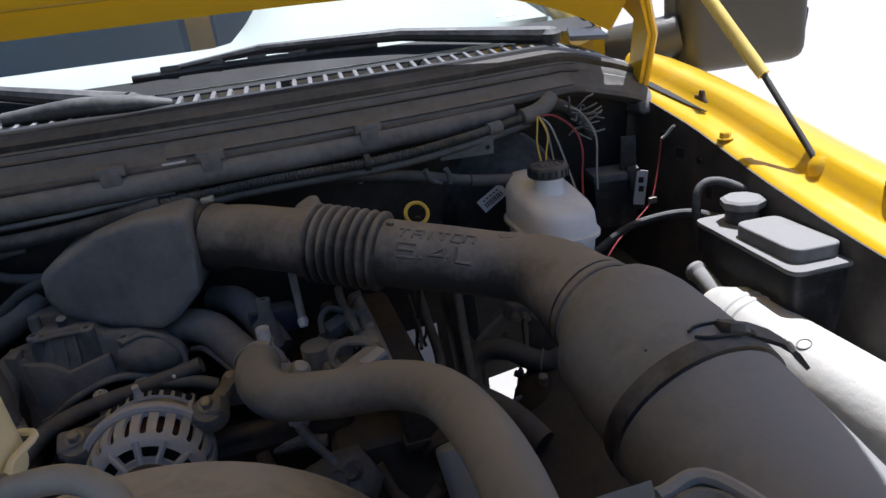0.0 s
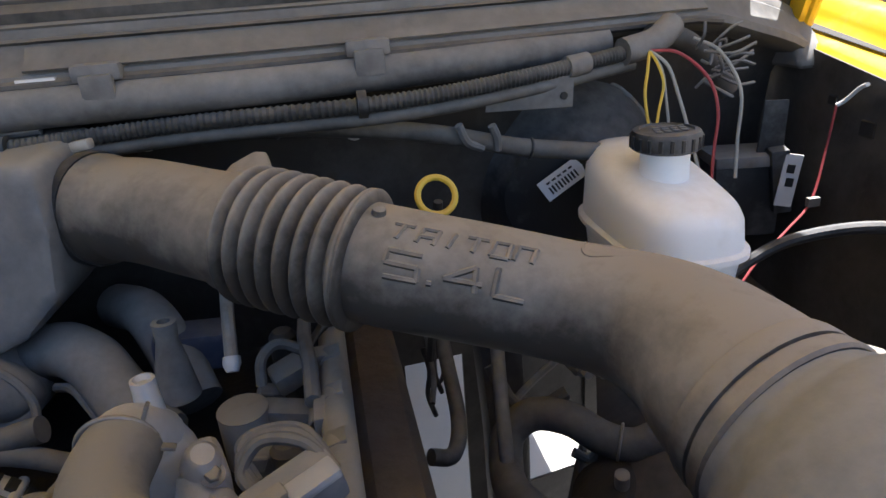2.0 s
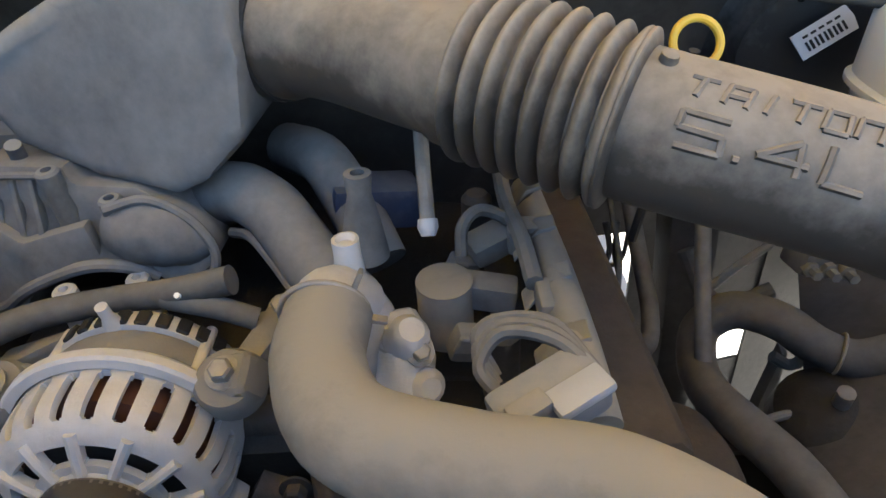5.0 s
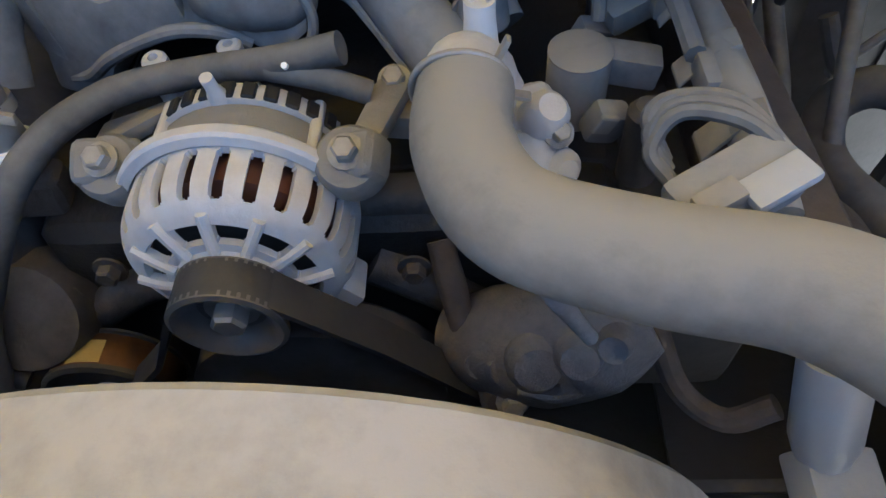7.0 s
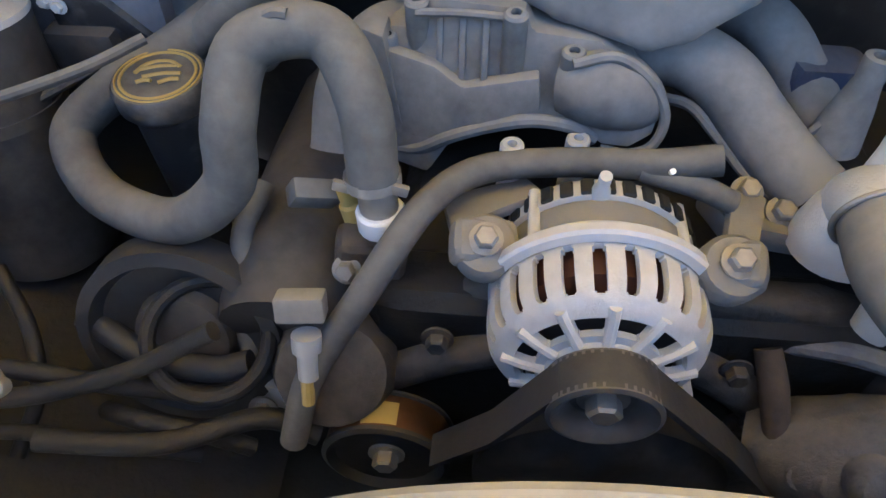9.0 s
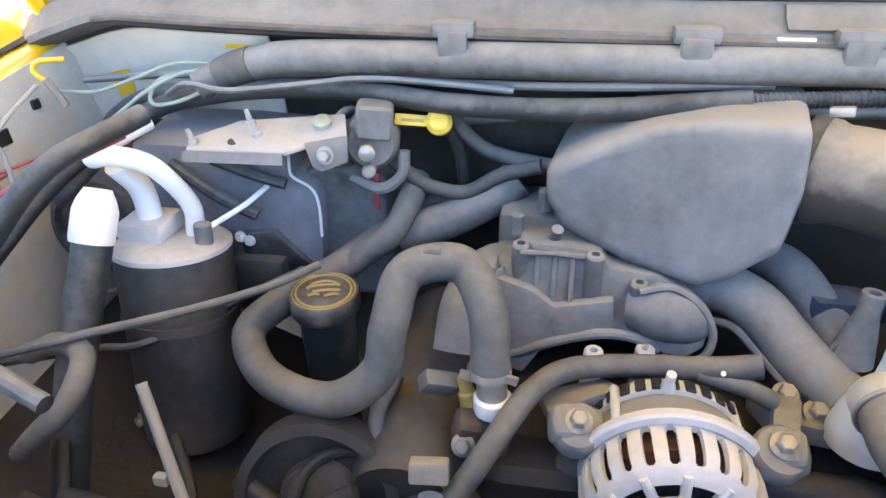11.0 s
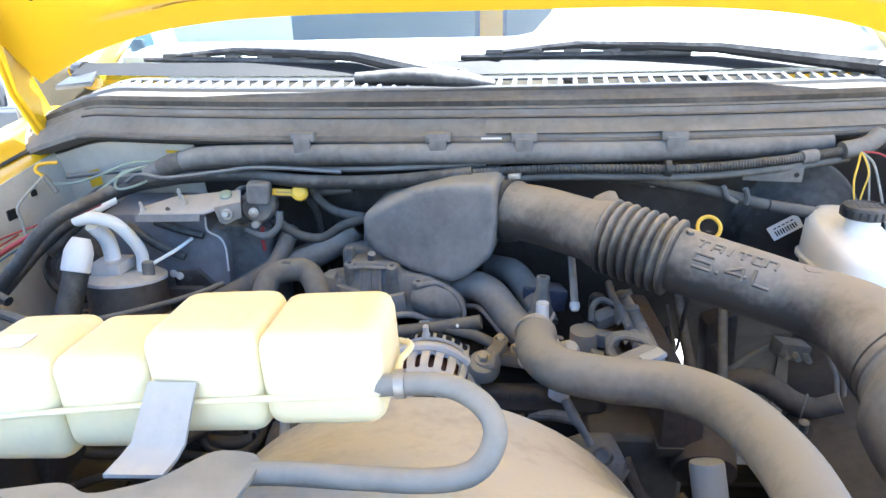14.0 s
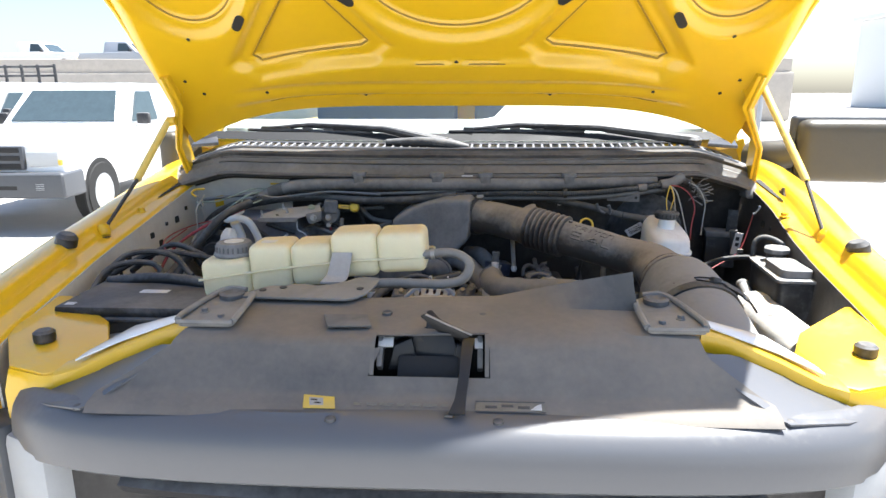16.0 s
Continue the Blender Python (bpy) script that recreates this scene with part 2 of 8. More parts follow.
def curve_points(pts, steps=6):
    """A smooth line through the points."""
    p = [Vector(q) for q in pts]
    if len(p) < 3:
        return [p[0].lerp(p[-1], i / steps) for i in range(steps + 1)]
    p = [2 * p[0] - p[1], *p, 2 * p[-1] - p[-2]]
    out = []
    for i in range(1, len(p) - 2):
        a, b, c, d = p[i - 1 : i + 3]
        for k in range(steps):
            t = k / steps
            out.append(0.5 * (2 * b + (c - a) * t + (2 * a - 5 * b + 4 * c - d) * t * t + (3 * b - a - 3 * c + d) * t**3))
    return out + [p[-2]]


def sweep(bm, line, radii, seg=14, caps=True, flat=1.0):
    """A round skin along a line, with a radius at each of its points."""
    rings, u = [], None
    for i, c in enumerate(line):
        t = (line[min(i + 1, len(line) - 1)] - line[max(i - 1, 0)]).normalized()
        u = basis(t)[1] if u is None else (u - t * u.dot(t)).normalized()
        w = t.cross(u)
        r = radii[i] if hasattr(radii, "__len__") else radii
        rings.append([bm.verts.new(c + r * (math.cos(2 * math.pi * k / seg) * u + flat * math.sin(2 * math.pi * k / seg) * w)) for k in range(seg)])
    for a, b in zip(rings, rings[1:]):
        for k in range(seg):
            bm.faces.new((a[k], a[(k + 1) % seg], b[(k + 1) % seg], b[k]))
    if caps:
        bm.faces.new(rings[0][::-1])
        bm.faces.new(rings[-1])
    return bm


def hose(pts, radius, seg=12, steps=6, ribs=0.0, bm=None):
    """A bent tube through the points; ribs: the depth of a loom's corrugation."""
    bm = bm or bmesh.new()
    line = curve_points(pts, steps)
    if hasattr(radius, "__len__"):
        at = np.linspace(0, len(radius) - 1, len(line))
        radius = [float(v) for v in np.interp(at, range(len(radius)), radius)]
    elif ribs:
        radius = [radius + (ribs if i % 2 else -ribs) for i in range(len(line))]
    return sweep(bm, line, radius, seg)


def lathe(profile, base, axis=(0, 0, 1), seg=28, bm=None, cap=True, arc=None):
    """A turned body: rows of (radius, height along the axis)."""
    bm = bm or bmesh.new()
    a, u, w = basis(axis)
    rings = []
    for r, h in profile:
        r = max(r, 1e-4)
        rings.append([bm.verts.new(Vector(base) + a * h + r * (math.cos(2 * math.pi * k / seg) * u + math.sin(2 * math.pi * k / seg) * w)) for k in range(seg)])
    for p, q in zip(rings, rings[1:]):
        for k in range(seg):
            bm.faces.new((p[k], p[(k + 1) % seg], q[(k + 1) % seg], q[k]))
    if cap:
        bm.faces.new(rings[0][::-1])
        bm.faces.new(rings[-1])
    return bm


def box(centre, size, bevel=0.003, turn=(0, 0, 0), bm=None, segments=2):
    """A block with rounded edges, turned by degrees."""
    own = bmesh.new()
    bmesh.ops.create_cube(own, size=1)
    for v in own.verts:
        v.co = Vector((v.co.x * size[0], v.co.y * size[1], v.co.z * size[2]))
    if bevel:
        bmesh.ops.bevel(own, geom=own.edges[:], offset=min(bevel, 0.45 * min(size)), segments=segments, affect="EDGES", profile=0.6)
    own.transform(pose(*centre, *turn))
    return merged(bm, own)


def merged(bm, own):
    if bm is None:
        return own
    me = bpy.data.meshes.new("tmp")
    own.to_mesh(me)
    own.free()
    bm.from_mesh(me)
    bpy.data.meshes.remove(me)
    return bm


def prism(points, depth, bevel=0.002, bm=None, segments=2):
    """A plate: a closed outline in space, thickened by a vector."""
    own = bmesh.new()
    d = Vector(depth)
    a = [own.verts.new(Vector(p)) for p in points]
    b = [own.verts.new(Vector(p) + d) for p in points]
    own.faces.new(a[::-1])
    own.faces.new(b)
    for i in range(len(a)):
        j = (i + 1) % len(a)
        own.faces.new((a[i], a[j], b[j], b[i]))
    bmesh.ops.recalc_face_normals(own, faces=own.faces)
    if bevel:
        bmesh.ops.bevel(own, geom=own.edges[:], offset=bevel, segments=segments, affect="EDGES", profile=0.6, clamp_overlap=True)
    return merged(bm, own)


def rounded(points, radius, steps=4):
    """An outline with its corners turned into arcs."""
    pts, out = [Vector(p) for p in points], []
    for i, c in enumerate(pts):
        a, b = pts[i - 1] - c, pts[(i + 1) % len(pts)] - c
        p, q = c + a.normalized() * min(radius, 0.45 * a.length), c + b.normalized() * min(radius, 0.45 * b.length)
        for k in range(steps + 1):
            f = k / steps
            out.append(p * (1 - f) ** 2 + c * 2 * f * (1 - f) + q * f * f)
    return out


def sheet(rows, thick=0.0, closed=False, bm=None):
    """A skin over rows of points, given a thickness."""
    own = bmesh.new()
    vs = [[own.verts.new(Vector(p)) for p in row] for row in rows]
    for a, b in zip(vs, vs[1:]):
        for k in range(len(a) - (0 if closed else 1)):
            j = (k + 1) % len(a)
            own.faces.new((a[k], a[j], b[j], b[k]))
    bmesh.ops.recalc_face_normals(own, faces=own.faces)
    if thick:
        bmesh.ops.solidify(own, geom=own.faces[:], thickness=thick)
    return merged(bm, own)


def ring(centre, radius, wire, axis=(0, 0, 1), seg=28, bm=None):
    """A round wire or hoop."""
    own = bm or bmesh.new()
    a, u, w = basis(axis)
    n = 10
    rows = []
    for i in range(seg):
        t = 2 * math.pi * i / seg
        out = math.cos(t) * u + math.sin(t) * w
        rows.append([own.verts.new(Vector(centre) + out * (radius + wire * math.cos(2 * math.pi * k / n)) + a * wire * math.sin(2 * math.pi * k / n)) for k in range(n)])
    for i in range(seg):
        p, q = rows[i], rows[(i + 1) % seg]
        for k in range(n):
            own.faces.new((p[k], p[(k + 1) % n], q[(k + 1) % n], q[k]))
    return own


def bolt(at, radius, parent, axis=(0, 0, 1), material=None, name="bolt"):
    """A hexagon head on a washer."""
    a = Vector(axis).normalized()
    bm = lathe([(radius * 1.45, 0), (radius * 1.45, radius * 0.25), (radius * 1.2, radius * 0.3)], at, a, 16)
    lathe([(radius, 0), (radius, radius * 0.9), (radius * 0.8, radius * 1.1)], Vector(at) + a * radius * 0.25, a, 6, bm)
    return part(name, bm, material or M_STEEL, parent)


# ---- setting ----
gb = bmesh.new()
bmesh.ops.create_grid(gb, x_segments=40, y_segments=40, size=400)
whole("ground", gb, M_GROUND, "pale sunlit concrete parking lot", "ground", kind="structure")


def bow(x):
    """How far the cowl and the windscreen's foot run back towards the sides."""
    return 0.11 * (abs(x) / 0.785) ** 2.4


def droop(x):
    """How far the cowl rolls down to the wings at its ends."""
    return 0.036 * smooth(0.62, 0.80, abs(x)) + 0.012 * smooth(0.76, 0.80, abs(x))


def smooth(a, b, v):
    t = min(max((v - a) / (b - a), 0.0), 1.0)
    return t * t * (3 - 2 * t)


# ---- the truck's own body round the bay ----
truck = thing("pickup_truck", (0, 1.4, 0), "yellow pickup truck with its bonnet raised over the engine bay", "pickup truck")
XS = [-0.79 + 1.58 * i / 40 for i in range(41)]


XC = [-0.80 + 1.60 * i / 60 for i in range(61)]
XM = [-0.66 + 1.32 * i / 40 for i in range(41)]


def across(profile, thick=0.0, xs=None, bend=1.0, bm=None):
    """A profile of (y, z) drawn from side to side along the cowl's bow."""
    return sheet([[(x, y + bend * bow(x), z - droop(x)) for x in (xs or XC)] for y, z in profile], thick, bm=bm)


for x0, x1 in ((-0.79, 0.30), (0.374, 0.462), (0.548, 0.79)):
    part("firewall_foot", across([(1.265, 0.55), (1.265, 0.96)], 0.004, [x0 + (x1 - x0) * i / 8 for i in range(9)]), M_DARK, truck)
for x0, x1, z0, z1 in ((0.458, 0.552, 0.80, 0.96), (0.458, 0.552, 0.55, 0.715)):
    part("firewall_step", across([(1.268, z0), (1.268, z1)], 0.004, [x0 + (x1 - x0) * i / 4 for i in range(5)]), M_DARK, truck)
part("firewall", across([(1.26, 0.955), (1.24, 1.15), (1.215, 1.30), (1.20, 1.322)], 0.004, XS), M_DARK, truck, "grimy black bulkhead")
part("bulkhead_end", across([(1.2275, 1.20), (1.2095, 1.30), (1.198, 1.314)], 0.002, [-0.79 + 0.33 * i / 14 for i in range(15)]), M_INNER, truck, "pale primed bulkhead end")
for x0, x1, z0, z1 in ((-0.518, -0.482, 1.297, 1.309), (-0.700, -0.672, 1.238, 1.268)):
    part("overspray", across([(1.2068 + 0.18 * (1.30 - z0), z0), (1.2068 + 0.18 * (1.30 - z1), z1)], 0.001, [x0 + (x1 - x0) * i / 4 for i in range(5)]), M_YELLOW, truck, "patch of yellow overspray")
part("cowl_panel", across([(1.205, 1.318), (1.168, 1.322), (1.158, 1.330), (1.160, 1.338), (1.172, 1.346), (1.179, 1.357), (1.182, 1.3625), (1.189, 1.3645), (1.193, 1.373), (1.2, 1.377), (1.222, 1.378)], 0.003), M_COWL, truck, "dusty grey cowl panel")
part("cowl_seal", across([(1.198, 1.376), (1.196, 1.384), (1.203, 1.390), (1.213, 1.389), (1.220, 1.379)], 0.004), M_SEAL, truck, "dusty black rubber bonnet seal")
part("cowl_trough", across([(1.216, 1.3795), (1.235, 1.376), (1.25, 1.384), (1.262, 1.394)], 0.003), M_SEAL, truck)
part("cowl_lip", across([(1.157, 1.327), (1.1535, 1.3295), (1.1535, 1.3325), (1.158, 1.335)], 0.002, XM), M_SEAL, truck)
part("cowl_groove", across([(1.1795, 1.3605), (1.1775, 1.3625), (1.1805, 1.3645)], 0.002, XM), M_SEAL, truck)
part("cowl_bead", across([(1.1925, 1.3715), (1.1905, 1.3735), (1.1935, 1.3755)], 0.002, XM), M_COWL, truck)
part("cowl_plate", across([(1.1585, 1.3405), (1.1705, 1.3485), (1.1775, 1.3575)], 0.002, [0.02 + 0.62 * i / 20 for i in range(21)]), M_COWL, truck, "overlapping cowl plate")
# vent grille: slats with openings between two rails
part("vent_rail", across([(1.258, 1.390), (1.262, 1.3965), (1.27, 1.399)], 0.003), M_VENT, truck)
part("vent_rail", across([(1.314, 1.4045), (1.328, 1.408), (1.338, 1.407)], 0.003), M_VENT, truck)
# Black sheet that paints in the shade under the vent slats.
part("vent_floor", across([(1.26, 1.365), (1.335, 1.375)], 0.003), M_INK_SHADE, truck)
NV = 62
for i in range(NV):
    x = -0.74 + 1.48 * i / (NV - 1)
    y, d = bow(x), droop(x)
    part("vent_slat", prism([(x - 0.0035, 1.268 + y, 1.3985 - d), (x + 0.0035, 1.268 + y, 1.3985 - d), (x + 0.0065, 1.317 + y, 1.405 - d), (x - 0.0005, 1.317 + y, 1.405 - d)], (0, 0, -0.012), 0.0012, segments=1), M_SLAT, truck)


for sx in (-1, 1):
    part("scuttle_side", prism([(sx * 0.782, y, z) for y, z in ((1.262, 1.262), (1.268, 1.284), (1.285, 1.300), (1.305, 1.322), (1.33, 1.336), (1.37, 1.348), (1.45, 1.352), (1.45, 1.262))], (sx * 0.035, 0, 0), 0.010, segments=3), M_COWL, truck)


def glass_row(s):
    return [(x * (1 - 0.12 * s), 1.338 + 0.95 * bow(x) + 0.76 * s, 1.406 + 0.45 * s + 0.03 * s * (1 - s)) for x in XS]


ws = part("windscreen", sheet([glass_row(i / 8) for i in range(9)], 0.005), M_GLASS, truck, "sky-reflecting windscreen")
ws.visible_shadow = False
part("dashboard", sheet([[(x * 0.95, 1.475 + 0.8 * bow(x), 1.40) for x in XS], [(x * 0.95, 1.56, 1.435) for x in XS], [(x * 0.95, 1.72, 1.455 + 0.05 * smooth(0.1, 0.25, x)) for x in XS], [(x * 0.95, 1.74 + 0.21 * smooth(0.05, 0.2, x), 1.455 + 0.115 * smooth(0.1, 0.25, x)) for x in XS], [(x * 0.95, 1.79 + 0.21 * smooth(0.05, 0.2, x), 1.2) for x in XS]], 0.01), M_DASH, truck, "sunlit beige dashboard top")
part("cab_floor", box((0, 2.95, 0.66), (1.6, 1.6, 0.06), 0.02), M_DARK, truck)
part("cab_roof", sheet([[(x * 0.86, 2.1, 1.87) for x in XS], [(x * 0.86, 2.4, 1.93) for x in XS], [(x * 0.86, 3.6, 1.93) for x in XS]], 0.02), M_YELLOW, truck)
part("cab_back", box((0, 3.6, 1.25), (1.6, 0.05, 1.3), 0.02), M_YELLOW, truck)
for sx in (-1, 1):
    part("pillar", hose([(sx * 0.80, 1.50, 1.40), (sx * 0.76, 1.80, 1.62), (sx * 0.70, 2.14, 1.87)], 0.035), M_YELLOW, truck)
    part("door", sheet([[(sx * 0.90, 1.62, 1.40), (sx * 0.90, 2.6, 1.40), (sx * 0.90, 3.6, 1.40)], [(sx * 0.97, 1.62, 1.2), (sx * 0.97, 2.6, 1.2), (sx * 0.97, 3.6, 1.2)], [(sx * 0.95, 1.62, 0.6), (sx * 0.95, 2.6, 0.6), (sx * 0.95, 3.6, 0.6)]], 0.03), M_YELLOW, truck)
    part("side_window", prism([(sx * 0.885, 1.72, 1.41), (sx * 0.885, 3.5, 1.41), (sx * 0.71, 3.5, 1.88), (sx * 0.71, 2.2, 1.88)], (sx * -0.006, 0, 0), 0.0), M_GLASS, truck)
    part("rear_pillar", prism([(sx * 0.89, 3.5, 1.40), (sx * 0.89, 3.62, 1.40), (sx * 0.70, 3.62, 1.92), (sx * 0.70, 3.5, 1.92)], (sx * -0.03, 0, 0), 0.008), M_YELLOW, truck)
    part("bed_side", sheet([[(sx * 0.90, 3.66, 1.30), (sx * 0.90, 4.6, 1.30), (sx * 0.90, 5.6, 1.30)], [(sx * 0.96, 3.66, 1.12), (sx * 0.96, 4.6, 1.12), (sx * 0.96, 5.6, 1.12)], [(sx * 0.95, 3.66, 0.74), (sx * 0.95, 4.6, 0.76), (sx * 0.95, 5.6, 0.70)]], 0.04), M_YELLOW, truck)
part("bed_floor", box((0, 4.63, 0.80), (1.78, 1.95, 0.05), 0.01), M_YELLOW, truck)
part("tailgate", box((0, 5.62, 1.0), (1.76, 0.05, 0.58), 0.015), M_YELLOW, truck)


def rail(y):
    """The inner edge of a wing along the bay: its x and z."""
    return np.interp(y, [0.30, 0.45, 0.80, 1.42], [0.70, 0.76, 0.785, 0.785]), np.interp(y, [0.30, 0.45, 0.80, 1.42], [1.125, 1.155, 1.212, 1.318])


def side_shift(y, sx):
    """How far the rail of the near-side wing stands off the other's mirror image."""
    return float(np.interp(y, [0.8, 0.93, 1.13, 1.3], [-0.015, 0.0, 0.036, 0.05])) if sx > 0 else 0.0


YS = [0.30 + 1.14 * i / 24 for i in range(25)]
for sx in (-1, 1):
    rows = []
    for y in YS:
        x, z = rail(y)
        row = [(-0.028, -0.010), (-0.024, -0.005), (-0.014, -0.001), (0.007, 0.0), (0.012, 0.003), (0.018, 0.014), (0.024, 0.027), (0.030, 0.032), (0.040, 0.034), (0.06, 0.033), (0.09, 0.022), (0.13, -0.010), (0.165, -0.06), (0.195, -0.15), (0.21, -0.30), (0.20, -0.45)]
        rows.append([(sx * (x + dx + side_shift(y, sx)), y, z + dz) for dx, dz in row])
    part("wing", sheet(rows, 0.003), M_YELLOW, truck, "yellow front wing")
    rows = [[(sx * (rail(y)[0] + side_shift(y, sx) - dx), y, rail(y)[1] - dz if dz else 0.78) for dx, dz in ((0.026, 0.009), (0.03, 0.09), (0.05, 0.2), (0.06, 0))] for y in YS[2:]]
    # The right panel faces away from the sun; its darker material carries that shade.
    part("inner_wing", sheet(rows, 0.004), M_INNER if sx < 0 else M_DARK, truck, "bare grey inner wing panel" if sx < 0 else "dusty inner wing panel darkened for its shade")

    slit = [(y, rail(y)[0] + side_shift(y, sx), rail(y)[1]) for y in (1.15, 1.20, 1.26, 1.33)]
    # Dark strip laid on the wing, painting the slot's shade.
    part("drain_slot", sheet([[(sx * (x + 0.008 - w), y, z + 0.0035) for (y, x, z), w in zip(slit, (0.002, 0.008, 0.013, 0.016))], [(sx * (x + 0.0085), y, z + 0.004) for y, x, z in slit]], 0.001), M_INK_SHADE, truck, "dark strip painted as the shaded slot beside the hinge")

# ---- raised bonnet ----
hood = thing("bonnet", (0, 1.4, 1.33), "yellow raised bonnet seen from below, with pressed ribs", "bonnet")
SLOPE = radians(44)
HL = 1.05


def hood_point(u, s, lower=0.0):
    """A point of the bonnet: u from side to side, s metres up from its rear edge, lower metres below the skin."""
    w = 0.745 + 0.05 * min(s / 0.5, 1) - 0.06 * max(0, (s - 0.6) / 0.5) ** 2
    edge = 0.075 * abs(u) ** 5 + lower
    reach = s * (1 + 0.14 * (1 - u * u) * (s / HL) ** 3)
    return (u * w, 1.285 - reach * math.cos(SLOPE) + 0.055 * u * u * max(0, 1 - s / 0.5) + 0.02 * u * u - edge * math.sin(SLOPE), 1.538 + reach * math.sin(SLOPE) - edge * math.cos(SLOPE) - 0.055 * u ** 4 * max(0, 1 - s / 0.35))


def tri_dist(px, py, pts):
    """How far a point lies outside a convex outline (inside: minus)."""
    best = -9.0
    for (ax, ay), (bx, by) in zip(pts, pts[1:] + pts[:1]):
        ex, ey = bx - ax, by - ay
        best = max(best, ((px - ax) * ey - (py - ay) * ex) / math.hypot(ex, ey))
    return best


TRI = [(0.215, 0.214), (0.232, 0.199), (0.492, 0.169), (0.512, 0.186), (0.365, 0.385), (0.338, 0.385)]


def inner_depth(x, s):
    """The relief of the bonnet's pressed inner panel: metres below the skin."""
    ax = abs(x)
    d = 0.035
    t = tri_dist(ax, s, TRI)
    d -= 0.016 * (1 - smooth(0.022, 0.055, t))
    d -= 0.012 * (1 - smooth(-0.009, 0.006, t))
    for cx, cs, rx, rs in ((0.0, 0.44, 0.22, 0.185), (0.60, 0.47, 0.12, 0.17)):
        c = (math.hypot((ax - cx) / rx, (s - cs) / rs) - 1) * rs
        d -= 0.016 * (1 - smooth(0.012, 0.045, c))
        d -= 0.012 * (1 - smooth(-0.009, 0.006, c))
    d += 0.010 * smooth(0.0, 0.02, s - 0.045) * (1 - smooth(0.075, 0.10, s)) * smooth(0.64, 0.52, ax)
    d += 0.012 * (1 - smooth(0.02, 0.05, abs(s - 0.13))) * smooth(0.62, 0.5, ax)
    d -= 0.005 * (1 - smooth(0.003, 0.008, abs(s - 0.052))) * smooth(0.5, 0.45, ax) * smooth(0.005, 0.03, abs(ax - 0.24))
    d -= 0.005 * (1 - smooth(0.002, 0.006, abs(s - 0.165))) * smooth(0.11, 0.09, ax) * smooth(0.01, 0.025, ax)
    return max(d * smooth(1.0, 0.93, ax / 0.79) + 0.008, 0.006)


NU = 260
rows = []
for s in [0.005 + 0.0042 * j for j in range(112)] + [0.485 + (HL - 0.49) * j / 24 for j in range(25)]:
    row = []
    for i in range(NU + 1):
        u = -0.985 + 1.97 * i / NU
        x = hood_point(u, s)[0]
        row.append(hood_point(u, s, inner_depth(x, s)))
    rows.append(row)
part("inner_panel", sheet(rows), M_YELLOW, hood, "yellow pressed inner panel", smooth=60)
part("skin", sheet([[hood_point(-1 + i / 20, HL * j / 24) for i in range(41)] for j in range(25)], 0.0015), M_YELLOW, hood)
for sx in (-1, 1):
    a, b = Vector(hood_point(sx * 0.955, 0.20, 0.03)), Vector(hood_point(sx * 0.965, 0.06, 0.03))
    foot, bend = Vector((0.812 if sx > 0 else -0.768, 1.315, 1.318)), Vector((0.80 if sx > 0 else -0.772, 1.27, 1.41))
    side, lie = Vector((0, 0.022, 0.012)), Vector((sx * -0.014, 0, 0))
    part("hinge", prism([a - side, a.lerp(b, 0.6) - side * 1.3, bend - side, foot - side * 0.8, foot + side * 0.8, bend + side, b + side * 1.2, a + side], lie, 0.004), M_YELLOW, hood)
    part("hinge_lip", sweep(bmesh.new(), [a - side, a.lerp(b, 0.6) - side * 1.3, bend - side, foot - side * 0.8], 0.006, 8), M_YELLOW, hood)
    part("hinge_pivot", lathe([(0.010, 0), (0.010, 0.012), (0.006, 0.015)], foot + Vector((0, 0, 0.006)), (-sx, 0, 0), 16), M_YELLOW, hood)
    bolt(a.lerp(b, 0.35) + Vector((sx * -0.014, 0, 0)), 0.008, hood, (-sx, 0, 0), M_YELLOW)

# ---- air intake ----
intake = thing("air_intake_tube", (0.25, 1.0, 1.16), "dust-brown plastic air intake tube with a ribbed bellows", "intake tube")
AX = [(0.0515, 1.137, 1.232), (0.0961, 1.110, 1.233), (0.1442, 1.076, 1.228), (0.2064, 1.033, 1.2205), (0.2767, 0.991, 1.208), (0.3399, 0.9716, 1.193), (0.3886, 0.9557, 1.181), (0.4269, 0.9275, 1.1755), (0.4459, 0.8893, 1.171), (0.4553, 0.842, 1.162)]
tube_line = curve_points(AX, 8)
part("tube_elbow", sweep(bmesh.new(), tube_line[:23], [float(v) for v in np.interp(range(23), [0, 1, 3, 4, 19, 20, 22], [0.044, 0.0455, 0.0445, 0.0415, 0.042, 0.0455, 0.046])], 36), M_TUBE, intake)
part("hanger_ear", prism([(0.158, 1.080, 1.256), (0.172, 1.090, 1.268), (0.190, 1.094, 1.275), (0.200, 1.090, 1.275), (0.203, 1.078, 1.266), (0.200, 1.062, 1.258), (0.185, 1.050, 1.255)], (0.0, 0.010, -0.012), 0.004), M_TUBE, intake)
BELLOW = curve_points(AX[2:5], 120)
BELLOW = BELLOW[76:220]
RIBS = 8
part("bellows", sweep(bmesh.new(), BELLOW, [0.0415 + (0.0100 - 0.0012 * i / len(BELLOW)) * abs(math.sin(math.pi * RIBS * i / (len(BELLOW) - 1))) ** 0.95 for i in range(len(BELLOW))], 44), M_TUBE, intake, "ribbed rubber bellows")
